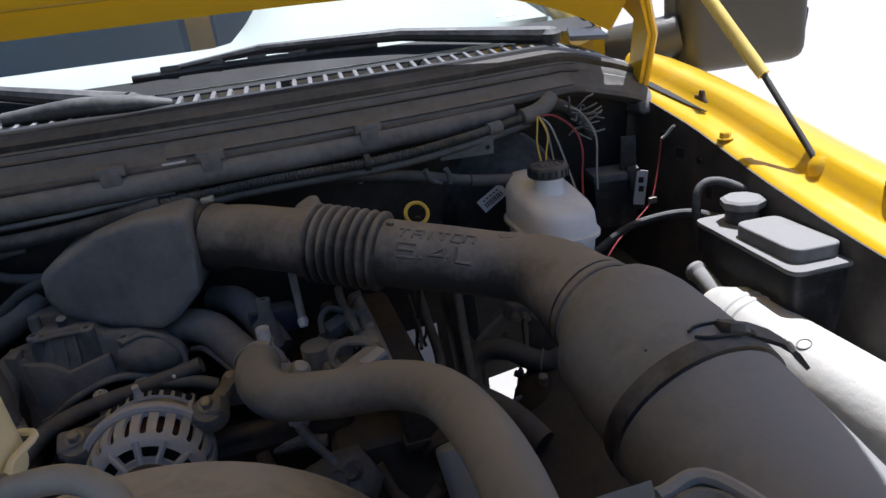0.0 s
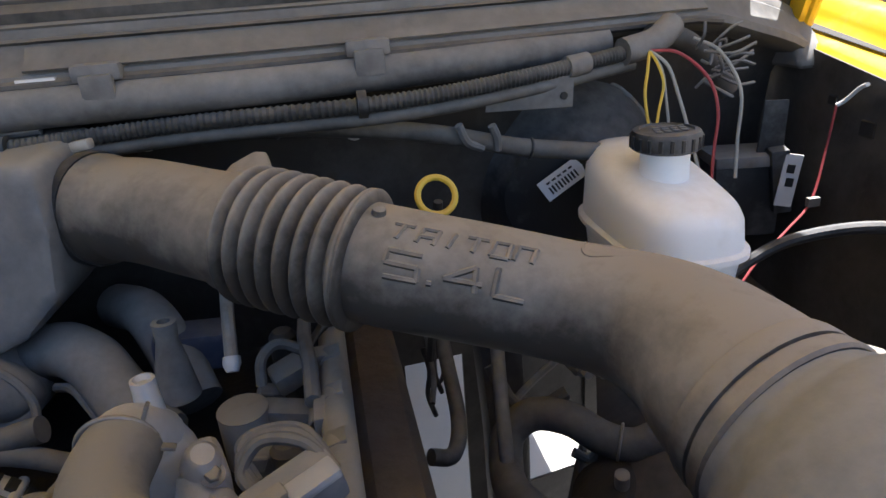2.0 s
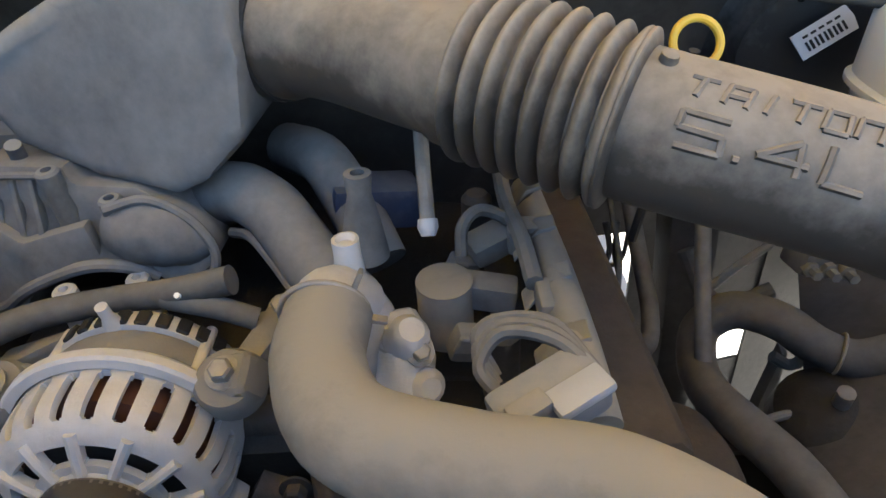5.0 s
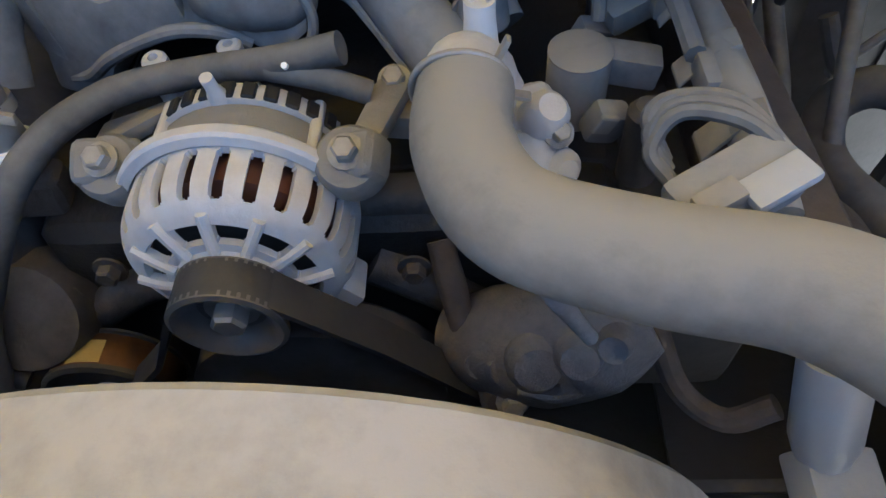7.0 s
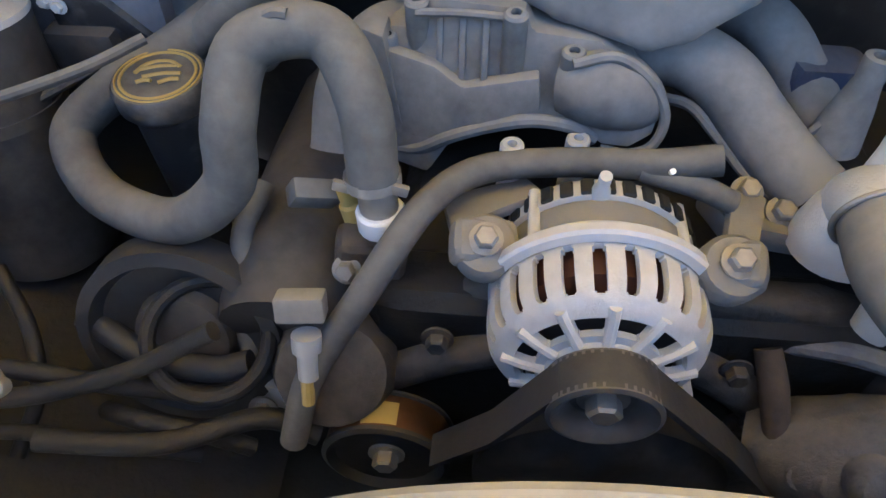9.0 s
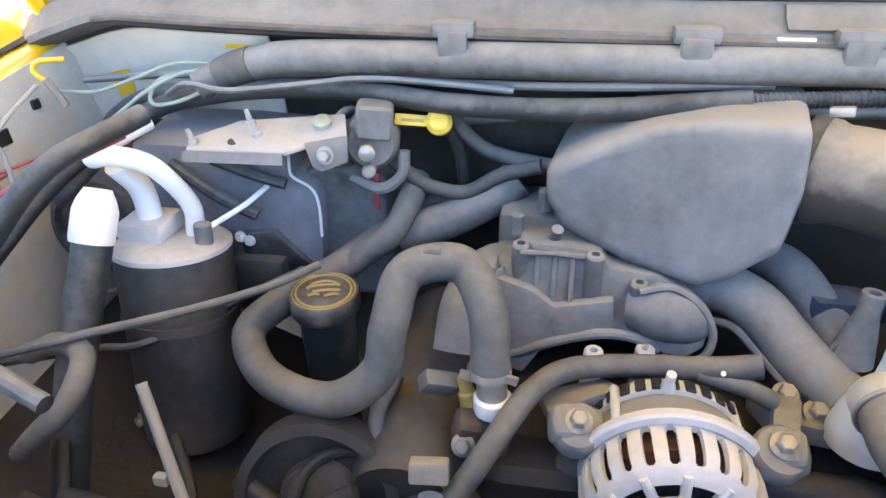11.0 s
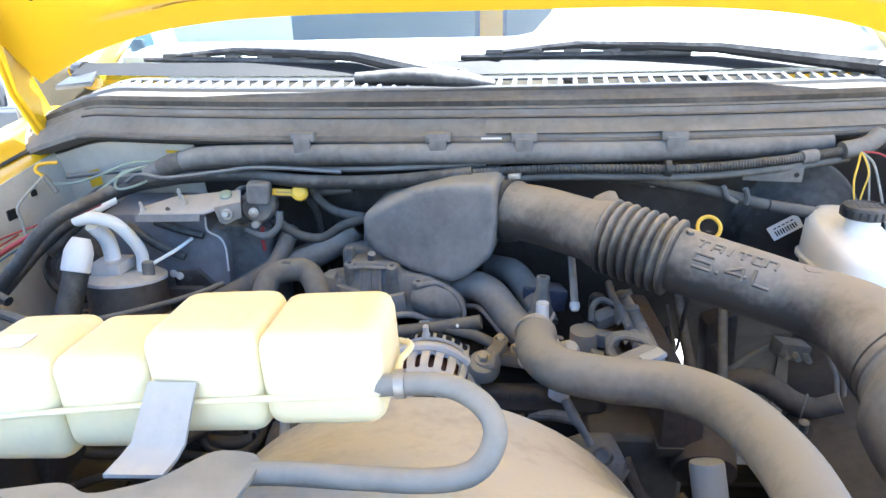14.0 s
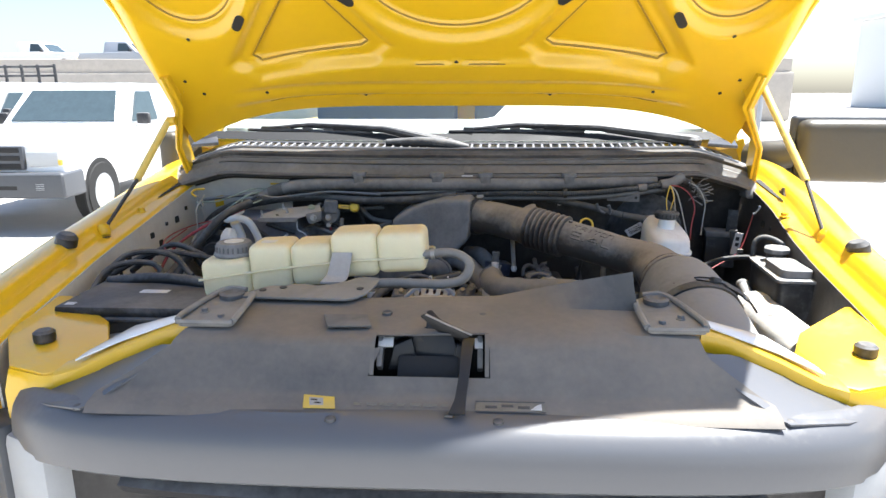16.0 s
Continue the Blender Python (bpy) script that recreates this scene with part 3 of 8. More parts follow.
part("bellows_cuff", sweep(bmesh.new(), BELLOW[-9:], [0.044, 0.0495, 0.0505, 0.0505, 0.0505, 0.050, 0.0485, 0.046, 0.043], 44), M_TUBE, intake)
part("tube", sweep(bmesh.new(), tube_line[28:], [float(v) for v in np.interp(range(len(tube_line) - 28), [0, 4, 12, 20, 26, 34, 42], [0.0418, 0.0418, 0.0414, 0.041, 0.0428, 0.0475, 0.0535])], 40), M_TUBE, intake)
end_axis = (Vector(AX[9]) - Vector(AX[8])).normalized()
part("neck_ring", sweep(bmesh.new(), [Vector(AX[9]) + end_axis * h for h in (-0.004, -0.003, 0.0, 0.008, 0.010, 0.0105, 0.0125, 0.013, 0.022, 0.024)], [0.053, 0.0555, 0.0565, 0.0575, 0.0570, 0.0545, 0.0545, 0.0575, 0.0590, 0.0575], 44), M_TUBE, intake, "moulded double neck ring")
along = (Vector(AX[6]) - Vector(AX[4])).normalized()
facing = Vector((-0.08, -0.77, 0.62))
facing = (facing - along * facing.dot(along)).normalized()
upw = facing.cross(along).normalized() * -1
upw = upw if upw.z > 0 else -upw


def on_tube(a, b, r=0.0416):
    """A place on the tube: a metres along the row of marks, b metres up round it."""
    c = Vector(AX[5]) + along * a
    line_c = min(tube_line[30:], key=lambda p: (p - c).length)
    line_c = line_c + along * (c - line_c).dot(along)
    t = b / r
    return line_c + r * (math.cos(t) * facing + math.sin(t) * upw)


def round_tube(k, degrees, r):
    """A place on the bent end of the tube: beside point k of its line, turned up from where the marks face."""
    t = (tube_line[k + 1] - tube_line[k - 1]).normalized()
    f = (facing - t * facing.dot(t)).normalized()
    u = (upw - t * upw.dot(t) - f * upw.dot(f)).normalized()
    return tube_line[k] + r * (math.cos(radians(degrees)) * f + math.sin(radians(degrees)) * u)


part("moulded_step", sweep(bmesh.new(), curve_points([round_tube(k, d, r) for k, d, r in ((49, 62, 0.0412), (49, 40, 0.0412), (50, 33, 0.0412), (52, 36, 0.0415), (55, 42, 0.0422), (58, 45, 0.0437), (61, 46, 0.0455))], 5), 0.0011, 6), M_TUBE, intake)
part("seam_stub", lathe([(0.005, 0), (0.0045, 0.004), (0.003, 0.005)], on_tube(-0.078, 0.026), facing * 0.8 + upw * 0.6, 12), M_TUBE, intake)
# raised marks: six plain strokes above, the engine's size below
STROKES = [[((0.0, 1), (0.9, 1)), ((0.45, 1), (0.3, 0))], [((0.1, 0), (0.2, 1)), ((0.2, 1), (0.95, 1)), ((0.95, 1), (0.85, 0)), ((0.85, 0.45), (0.15, 0.45))], [((0.4, 0), (0.55, 1))], [((0.0, 1), (0.95, 1)), ((0.5, 1), (0.4, 0))], [((0.1, 0), (0.15, 1)), ((0.15, 1), (0.85, 1)), ((0.85, 1), (0.9, 0)), ((0.9, 0), (0.1, 0))], [((0.05, 0), (0.1, 1)), ((0.1, 1), (0.9, 1)), ((0.9, 1), (0.85, 0))]]
for k, strokes in enumerate(STROKES):
    mb = bmesh.new()
    for (x0, y0), (x1, y1) in strokes:
        p = [on_tube(-0.067 + 0.0156 * k + 0.0142 * (x0 + (x1 - x0) * i / 4) + 0.002 * (y0 + (y1 - y0) * i / 4), 0.0082 + 0.0115 * (y0 + (y1 - y0) * i / 4)) for i in range(5)]
        sweep(mb, p, 0.0017, 6)
    part("raised_mark", mb, M_TUBE, intake, "raised moulded strokes")
NUMERALS = [[(-0.0437, 0.0), (-0.0655, 0.0002), (-0.0662, -0.0078), (-0.0452, -0.0082), (-0.0445, -0.0162), (-0.0655, -0.0165)], [(-0.0383, -0.0158), (-0.0352, -0.0158)], [(-0.0082, -0.0168), (-0.0098, -0.0012), (-0.0285, -0.0112), (-0.0045, -0.0112)], [(0.0040, 0.0012), (0.0034, -0.0163), (0.0222, -0.0166)]]
for k, corner in enumerate(NUMERALS):
    mb = bmesh.new()
    for (x0, y0), (x1, y1) in zip(corner, corner[1:]):
        sweep(mb, [on_tube(x0 + (x1 - x0) * i / 4, y0 + (y1 - y0) * i / 4) for i in range(5)], 0.0021, 6)
    part("raised_character", mb, M_TUBE, intake, "raised moulded character of the mark 5.4L")

filter_can = thing("air_filter_canister", (0.45, 0.6, 1.0), "dusty black cylindrical air filter canister with a clamp strap", "air filter")
CAN = curve_points([(0.457, 0.824, 1.158), (0.461, 0.810, 1.155), (0.466, 0.788, 1.150), (0.469, 0.752, 1.140), (0.473, 0.66, 1.118), (0.475, 0.43, 1.045)], 8)
part("canister_body", sweep(bmesh.new(), CAN, [float(v) for v in np.interp(range(len(CAN)), [0, 4, 8, 12, 16, 20, 24, 32, 40], [0.056, 0.0575, 0.0615, 0.070, 0.0765, 0.0805, 0.0825, 0.084, 0.086])], 48), M_BOX, filter_can)
part("strap", sweep(bmesh.new(), [CAN[31].lerp(CAN[32], f) for f in (0.0, 0.08, 0.5, 1.0, 1.1)], [0.084, 0.0872, 0.0875, 0.0872, 0.084], 48), M_BLACK, filter_can, "black rubber clamp strap")
for k in range(30):
    t = math.pi * (0.05 + 0.9 * k / 29)
    o = math.cos(t) * Vector((-1, 0, 0)) + math.sin(t) * Vector((0, 0.25, 1)).normalized()
    if 8 < k < 24:
        part("strap_tooth", box(CAN[32] + 0.0885 * o, (0.006, 0.012, 0.006), 0.001, (0, -math.degrees(t) + 90, 0), segments=1), M_BLACK, filter_can)
part("buckle", box(CAN[32] + Vector((0.024, 0, 0.0862)), (0.016, 0.024, 0.012), 0.003, (-18, 15, 0)), M_BLACK, filter_can)
part("buckle_wire", hose([CAN[32] + Vector(o) for o in ((-0.012, -0.004, 0.0895), (0.0, -0.011, 0.0895), (0.030, -0.012, 0.086), (0.044, -0.009, 0.079), (0.044, 0.008, 0.080), (0.030, 0.010, 0.087), (0.0, 0.009, 0.0905), (-0.012, 0.004, 0.0905))], 0.0015, 8), M_LATCH, filter_can, "bent wire buckle")
part("strap_tail", sheet([[CAN[32] + Vector((x, -w, z - 0.3 * w)), CAN[32] + Vector((x, w, z + 0.3 * w))] for x, z, w in ((0.02, 0.0895, 0.009), (0.05, 0.0785, 0.0095), (0.072, 0.066, 0.0095), (0.092, 0.050, 0.009), (0.106, 0.030, 0.007))], 0.004), M_BLACK, filter_can, "loose rubber strap end")
part("strap_rivet", lathe([(0.005, 0), (0.005, 0.003), (0.003, 0.004)], CAN[32] + Vector((0.078, -0.010, 0.058)), (0.6, -0.4, 0.6), 12), M_STEEL, filter_can)

res = thing("intake_resonator", (-0.06, 1.14, 1.15), "dusty grey moulded plastic intake resonator box", "resonator")
FRONT = [(-0.168, 1.13, 1.222), (-0.166, 1.128, 1.19), (-0.15, 1.12, 1.165), (-0.09, 1.10, 1.145), (-0.03, 1.085, 1.133), (-0.005, 1.08, 1.145), (0.03, 1.075, 1.178), (0.036, 1.076, 1.23), (0.034, 1.085, 1.283), (-0.03, 1.10, 1.281), (-0.085, 1.112, 1.268), (-0.135, 1.125, 1.245)]
part("resonator_body", prism(FRONT, (0.02, 0.10, 0.012), 0.014, segments=4), M_BOX, res)
part("joint_collar", sweep(bmesh.new(), [Vector(AX[0]).lerp(Vector(AX[1]), f) for f in (0.0, 0.12, 0.24)], [0.0465, 0.0475, 0.0465], 36), M_BLACK, res)
part("clamp_screw", box((0.062, 1.118, 1.288), (0.018, 0.008, 0.008), 0.002, (0, -10, -25)), M_STEEL, res)
part("corner_foot", lathe([(0.006, 0), (0.006, 0.02)], (-0.155, 1.125, 1.15), (0.2, -0.4, 1), 12), M_BOX, res)

# ---- cooling hoses ----
rad = thing("radiator_hose", (0.2, 0.8, 1.0), "tan dust-covered upper radiator hose", "hose")
RAD = [(0.09, 0.962, 1.12), (0.089, 0.92, 1.119), (0.11, 0.875, 1.12), (0.165, 0.848, 1.123), (0.222, 0.825, 1.131), (0.259, 0.775, 1.143), (0.272, 0.70, 1.158), (0.275, 0.61, 1.163), (0.275, 0.52, 1.13)]
part("hose", hose(RAD, 0.0255, 24, 8), M_HOSE, rad)
part("hose_clamp", ring((0.088, 0.961, 1.120), 0.0257, 0.0018, (0.02, 1, 0.1), 32), M_STEEL, rad, "spring wire clamp")
part("clamp_tab", box((0.108, 0.962, 1.140), (0.003, 0.006, 0.02), 0.001, (0, 25, 0)), M_STEEL, rad)
part("clamp_tab", box((0.114, 0.958, 1.118), (0.02, 0.006, 0.003), 0.001, (0, 15, 0)), M_STEEL, rad)

thermo = thing("thermostat_housing", (0.1, 0.99, 1.05), "pale cast-aluminium thermostat housing with a capped nipple", "thermostat housing")
part("nipple", lathe([(0.0105, 0.0), (0.0085, 0.022), (0.0085, 0.033), (0.0065, 0.0335), (0.004, 0.030)], (0.099, 1.001, 1.112), (0.0, 0.0, 1), 20), M_ALU, thermo)
part("housing", lathe([(0.030, 0.0), (0.030, 0.012), (0.026, 0.030), (0.018, 0.048), (0.0105, 0.058)], (0.098, 0.997, 1.058), (0, 0.02, 1), 24), M_ALU, thermo)
part("outlet", hose([(0.098, 1.0, 1.095), (0.09, 0.975, 1.118), (0.088, 0.95, 1.120)], 0.022, 18), M_ALU, thermo)
part("flange", box((0.128, 0.985, 1.062), (0.032, 0.045, 0.055), 0.012, (15, 0, 20), segments=3), M_ALU, thermo)
part("cast_lump", lathe([(0.014, 0), (0.013, 0.012), (0.008, 0.018)], (0.131, 0.972, 1.086), (0.3, -0.4, 0.9), 16), M_ALU, thermo)
part("cast_lump", lathe([(0.013, 0), (0.012, 0.012), (0.007, 0.017)], (0.138, 0.962, 1.060), (0.4, -0.7, 0.4), 16), M_ALU, thermo)
part("cast_leg", hose([(0.128, 0.972, 1.08), (0.126, 0.958, 1.055), (0.118, 0.952, 1.03)], [0.014, 0.018, 0.012], 14), M_ALU, thermo)
bolt((0.14, 0.962, 1.085), 0.006, thermo, (0.2, -0.6, 0.8))
bolt((0.118, 0.957, 1.06), 0.006, thermo, (0, -1, 0.4))

heater = thing("heater_hose", (-0.3, 1.03, 1.02), "dusty grey rubber heater hose bent in an S", "hose")
SH = [(-0.199, 0.992, 1.098), (-0.204, 1.006, 1.146), (-0.228, 1.03, 1.174), (-0.272, 1.02, 1.170), (-0.283, 0.992, 1.135), (-0.293, 0.984, 1.09), (-0.341, 0.985, 1.052), (-0.413, 1.018, 1.042), (-0.45, 1.064, 1.056), (-0.42, 1.093, 1.080), (-0.375, 1.125, 1.10), (-0.33, 1.19, 1.115), (-0.27, 1.25, 1.13)]
part("hose", hose(SH, 0.0165, 18, 8), M_RUBBER, heater)
part("seam", hose([(-0.245, 1.022, 1.1895), (-0.252, 1.022, 1.19), (-0.258, 1.022, 1.187)], 0.004, 8), M_RUBBER, heater)
part("clamp", lathe([(0.0185, 0), (0.0185, 0.008)], (-0.2, 0.994, 1.092), (-0.05, 0.15, 1), 20), M_STEEL, heater)
for dx in (-0.018, 0.018):
    part("clamp_ear", box((-0.2 + dx, 0.985, 1.096), (0.012, 0.004, 0.008), 0.001, (0, 15, 0)), M_STEEL, heater)
elbow_f = thing("coolant_fitting", (-0.2, 0.99, 1.03), "white-tipped metal coolant fitting on the engine front", "pipe fitting")
part("pipe", lathe([(0.013, 0), (0.013, 0.03)], (-0.197, 0.99, 1.066), (-0.03, 0.05, 1), 18), M_STEEL, elbow_f)
part("nut", lathe([(0.016, 0), (0.0165, 0.002), (0.0165, 0.014), (0.015, 0.016)], (-0.196, 0.989, 1.058), (-0.03, 0.05, 1), 18), M_WHITE, elbow_f, "white plastic collar")
part("casting", box((-0.205, 0.985, 1.035), (0.05, 0.03, 0.035), 0.01, (0, 10, 10), segments=3), M_RUST, elbow_f)
bolt((-0.218, 0.966, 1.037), 0.007, elbow_f, (0, -0.8, 0.5))
part("sensor", lathe([(0.008, 0), (0.008, 0.014), (0.006, 0.016), (0.006, 0.03)], (-0.217, 1.0, 1.05), (-0.2, 0.1, 1), 14), M_GOLD, elbow_f, "brass sensor")
part("connector", box((-0.245, 1.005, 1.068), (0.034, 0.016, 0.018), 0.003, (25, 25, 30)), M_DUSTY, elbow_f, "grey wiring plug")

# ---- engine ----
engine = thing("engine", (0.0, 1.1, 0.55), "grimy petrol engine under a film of dust", "engine")
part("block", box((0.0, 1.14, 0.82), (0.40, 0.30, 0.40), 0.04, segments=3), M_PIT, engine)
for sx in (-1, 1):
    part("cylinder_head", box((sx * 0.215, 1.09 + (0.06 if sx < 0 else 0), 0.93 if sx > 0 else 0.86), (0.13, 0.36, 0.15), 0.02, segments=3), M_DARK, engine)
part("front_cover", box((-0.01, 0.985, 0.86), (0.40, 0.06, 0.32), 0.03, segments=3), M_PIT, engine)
COVER = [(-0.215, 1.04), (-0.21, 1.135), (-0.19, 1.137), (-0.186, 1.157), (-0.11, 1.159), (-0.104, 1.146), (-0.06, 1.142), (-0.032, 1.126), (-0.012, 1.102), (-0.014, 1.082), (-0.03, 1.072), (-0.05, 1.073), (-0.065, 1.084), (-0.10, 1.088), (-0.132, 1.080), (-0.158, 1.062), (-0.175, 1.035)]
manifold = part("manifold_cover", prism([(x, 1.062 + (z - 1.06) * 0.35 + 0.25 * max(0, -x - 0.12), z) for x, z in COVER], (0.0, 0.10, -0.012), 0.006, segments=2), M_DUSTY, engine, "ribbed dusty grey intake manifold front")
for x, z, r in ((-0.184, 1.150, 0.0085), (-0.117, 1.152, 0.0085), (-0.077, 1.131, 0.0085), (-0.205, 1.125, 0.007)):
    y = 1.058 + (z - 1.06) * 0.35 + 0.25 * max(0, -x - 0.12)
    part("boss", lathe([(r, -0.055), (r, 0.006), (r * 0.8, 0.008), (r * 0.45, 0.0085), (r * 0.45, 0.004)], (x, y, z), (0, -0.1, 1), 16), M_DUSTY, manifold)
for x in (-0.168, -0.152, -0.136):
    part("rib", box((x, 1.088 + 0.25 * max(0, -x - 0.12), 1.122), (0.005, 0.012, 0.06), 0.002, (-18, 0, 0)), M_DUSTY, manifold)
part("dome", hose([(-0.080, 1.092, 1.108), (-0.062, 1.086, 1.110), (-0.042, 1.085, 1.106), (-0.026, 1.088, 1.096), (-0.018, 1.092, 1.086)], [0.022, 0.027, 0.027, 0.021, 0.012], 22), M_DUSTY, manifold)
part("dome_lip", hose([(-0.078, 1.072, 1.135), (-0.050, 1.078, 1.138), (-0.024, 1.076, 1.122), (-0.010, 1.072, 1.098), (-0.014, 1.066, 1.078), (-0.030, 1.064, 1.070), (-0.050, 1.066, 1.071)], 0.0038, 8), M_DUSTY, manifold)
part("arch_lip", hose([(-0.198, 1.082, 1.048), (-0.180, 1.076, 1.054), (-0.158, 1.071, 1.070), (-0.130, 1.069, 1.083), (-0.100, 1.068, 1.091), (-0.072, 1.069, 1.087), (-0.055, 1.070, 1.076)], 0.005, 10), M_DUSTY, manifold, "rounded lip over the arch")
part("bridge_rib", hose([(-0.184, 1.098, 1.152), (-0.150, 1.096, 1.154), (-0.117, 1.094, 1.153)], 0.003, 8), M_DUSTY, manifold)
part("panel_step", prism([(-0.210, 1.092, 1.128), (-0.170, 1.084, 1.120), (-0.150, 1.078, 1.108), (-0.098, 1.074, 1.122), (-0.094, 1.074, 1.088), (-0.130, 1.068, 1.080), (-0.155, 1.068, 1.068), (-0.195, 1.080, 1.050)], (0, 0.012, 0), 0.003), M_DUSTY, manifold)
part("side_flange", prism([(-0.222, 1.095, 1.140), (-0.205, 1.085, 1.140), (-0.192, 1.080, 1.050), (-0.212, 1.088, 1.048)], (0, 0.03, 0), 0.003), M_DUSTY, manifold)
for pts, r in (([(-0.035, 1.145, 1.085), (-0.018, 1.130, 1.108), (0.004, 1.118, 1.118), (0.030, 1.100, 1.112), (0.050, 1.078, 1.096), (0.069, 1.055, 1.082), (0.090, 1.035, 1.070)], 0.0235), ([(0.03, 1.19, 1.12), (0.065, 1.15, 1.125), (0.09, 1.115, 1.10), (0.11, 1.08, 1.07)], 0.021), ([(-0.19, 1.17, 1.10), (-0.215, 1.13, 1.115), (-0.235, 1.09, 1.10), (-0.24, 1.06, 1.06)], 0.021)):
    part("intake_runner", hose(pts, r, 18, 7), M_DUSTY, engine)
part("runner_lip", hose([(-0.006, 1.105, 1.090), (0.012, 1.092, 1.093), (0.030, 1.072, 1.083), (0.050, 1.048, 1.070), (0.076, 1.028, 1.062)], 0.0042, 8), M_DUSTY, engine)
part("stand_off", lathe([(0.018, 0), (0.013, 0.03), (0.0085, 0.05), (0.0095, 0.062), (0.0095, 0.066), (0.005, 0.0665), (0.005, 0.062)], (0.101, 1.063, 1.09), (0.03, 0.02, 1), 18), M_DUSTY, engine, "hollow plastic post")
part("gusset", prism([(0.07, 1.055, 1.085), (0.098, 1.063, 1.085), (0.1, 1.063, 1.125)], (0.0, 0.006, 0), 0.001), M_DUSTY, engine)
part("coil_block", box((0.105, 1.125, 1.10), (0.07, 0.04, 0.035), 0.006, (0, 10, 15)), material("blue_grey_plastic", (0.04, 0.05, 0.09), 0.5, dust=GREY_DUST, amount=0.0), engine, "blue-grey ignition coil")
part("throttle_body", box((-0.15, 1.20, 1.13), (0.12, 0.08, 0.06), 0.01), M_DUSTY, engine)
for x, y, z in ((-0.165, 1.165, 1.165), (-0.14, 1.17, 1.17), (-0.19, 1.14, 1.15)):
    part("stud", lathe([(0.007, 0), (0.007, 0.02), (0.005, 0.022)], (x, y, z), seg=10), M_DUSTY, engine)
# right bank
part("valve_cover", prism([(0.236, 1.21, 0.99), (0.236, 1.21, 1.062), (0.244, 1.21, 1.070), (0.276, 1.21, 1.068), (0.284, 1.21, 1.058), (0.288, 1.21, 0.99)], (0.004, -0.315, 0.004), 0.005), M_RUST, engine, "brown dust-caked valve cover")
part("cover_flange", prism([(0.232, 1.212, 0.985), (0.232, 1.212, 0.998), (0.292, 1.212, 0.998), (0.292, 1.212, 0.985)], (0.004, -0.32, 0.004), 0.003), M_DARK, engine)
for y in (1.17, 1.07, 0.97):
    bolt((0.284, y, 1.000), 0.0055, engine, (0, 0, 1), M_RUST)
part("valve_cover", hose([(-0.27, 1.22, 0.98), (-0.27, 1.10, 0.985), (-0.27, 0.99, 0.985), (-0.27, 0.95, 0.98)], [0.05, 0.052, 0.052, 0.045], 20), M_DARK, engine)
part("fuel_rail", hose([(0.226, 1.13, 1.098), (0.227, 1.06, 1.104), (0.228, 1.0, 1.108), (0.229, 0.93, 1.108), (0.23, 0.885, 1.10)], 0.0118, 18), M_BRACKET, engine, "dusty fuel rail")
part("heat_shield", hose([(0.312, 1.0, 0.955), (0.306, 0.965, 0.978), (0.30, 0.93, 0.985), (0.295, 0.89, 0.97)], [0.018, 0.034, 0.042, 0.038], 22), M_RUST, engine, "brown dust-caked exhaust shield")
for y in (1.10, 1.045, 0.99, 0.935):
    part("rail_stay", prism([(0.206, y - 0.010, 1.098), (0.206, y + 0.010, 1.098), (0.222, y + 0.008, 1.118), (0.234, y + 0.008, 1.122), (0.234, y - 0.008, 1.122), (0.222, y - 0.008, 1.118)], (0, 0, -0.003), 0.001), M_BRACKET, engine)
for y in (1.075, 0.995):
    part("injector_plug", box((0.170, y - 0.012, 1.072), (0.022, 0.016, 0.024), 0.004, (12, 20, 15)), M_DUSTY, engine)
    part("plug_clip", box((0.168, y - 0.021, 1.078), (0.012, 0.004, 0.014), 0.001, (12, 20, 15), segments=1), M_BRACKET, engine)
part("rail_clip", box((0.218, 1.052, 1.106), (0.03, 0.018, 0.022), 0.003), M_BRACKET, engine)
part("rail_clip", box((0.222, 0.975, 1.108), (0.02, 0.03, 0.018), 0.003), M_BRACKET, engine)
part("valve_plug", lathe([(0.019, 0.0), (0.019, 0.045), (0.0175, 0.0475)], (0.157, 1.018, 1.05), (0.0, -0.05, 1), 24), M_BRACKET, engine, "round capped sensor")
part("sensor_cap", lathe([(0.0192, 0), (0.0192, 0.001), (0.017, 0.002)], (0.157, 1.0156, 1.0972), (0.0, -0.05, 1), 24), M_HOSE, engine, "tan sensor cap")
part("plug_connector", box((0.187, 1.02, 1.083), (0.038, 0.022, 0.02), 0.004, (0, 8, -8)), M_DUSTY, engine)
part("injector", box((0.192, 1.062, 1.095), (0.034, 0.024, 0.02), 0.005, (10, -15, 20)), M_BRACKET, engine)
part("injector_hoop", hose([(0.17, 1.04, 1.10), (0.172, 1.05, 1.118), (0.185, 1.06, 1.124), (0.205, 1.058, 1.115), (0.215, 1.05, 1.105)], 0.0045, 8), M_RUBBER, engine)
part("rod", hose([(0.146, 1.12, 1.175), (0.147, 1.085, 1.145), (0.148, 1.058, 1.117)], 0.0055, 10), M_STEEL, engine)
part("rod_tip", lathe([(0.007, 0), (0.0075, 0.006), (0.005, 0.012)], (0.148, 1.06, 1.119), (0, -0.6, -0.8), 14), M_ALU, engine)
part("injector_body", lathe([(0.012, 0), (0.012, 0.05), (0.008, 0.055)], (0.185, 1.10, 1.06), (0, 0, 1), 14), M_DARK, engine)
part("injector_body", lathe([(0.012, 0), (0.012, 0.05), (0.008, 0.055)], (0.19, 0.97, 1.04), (0, 0, 1), 14), M_DARK, engine)
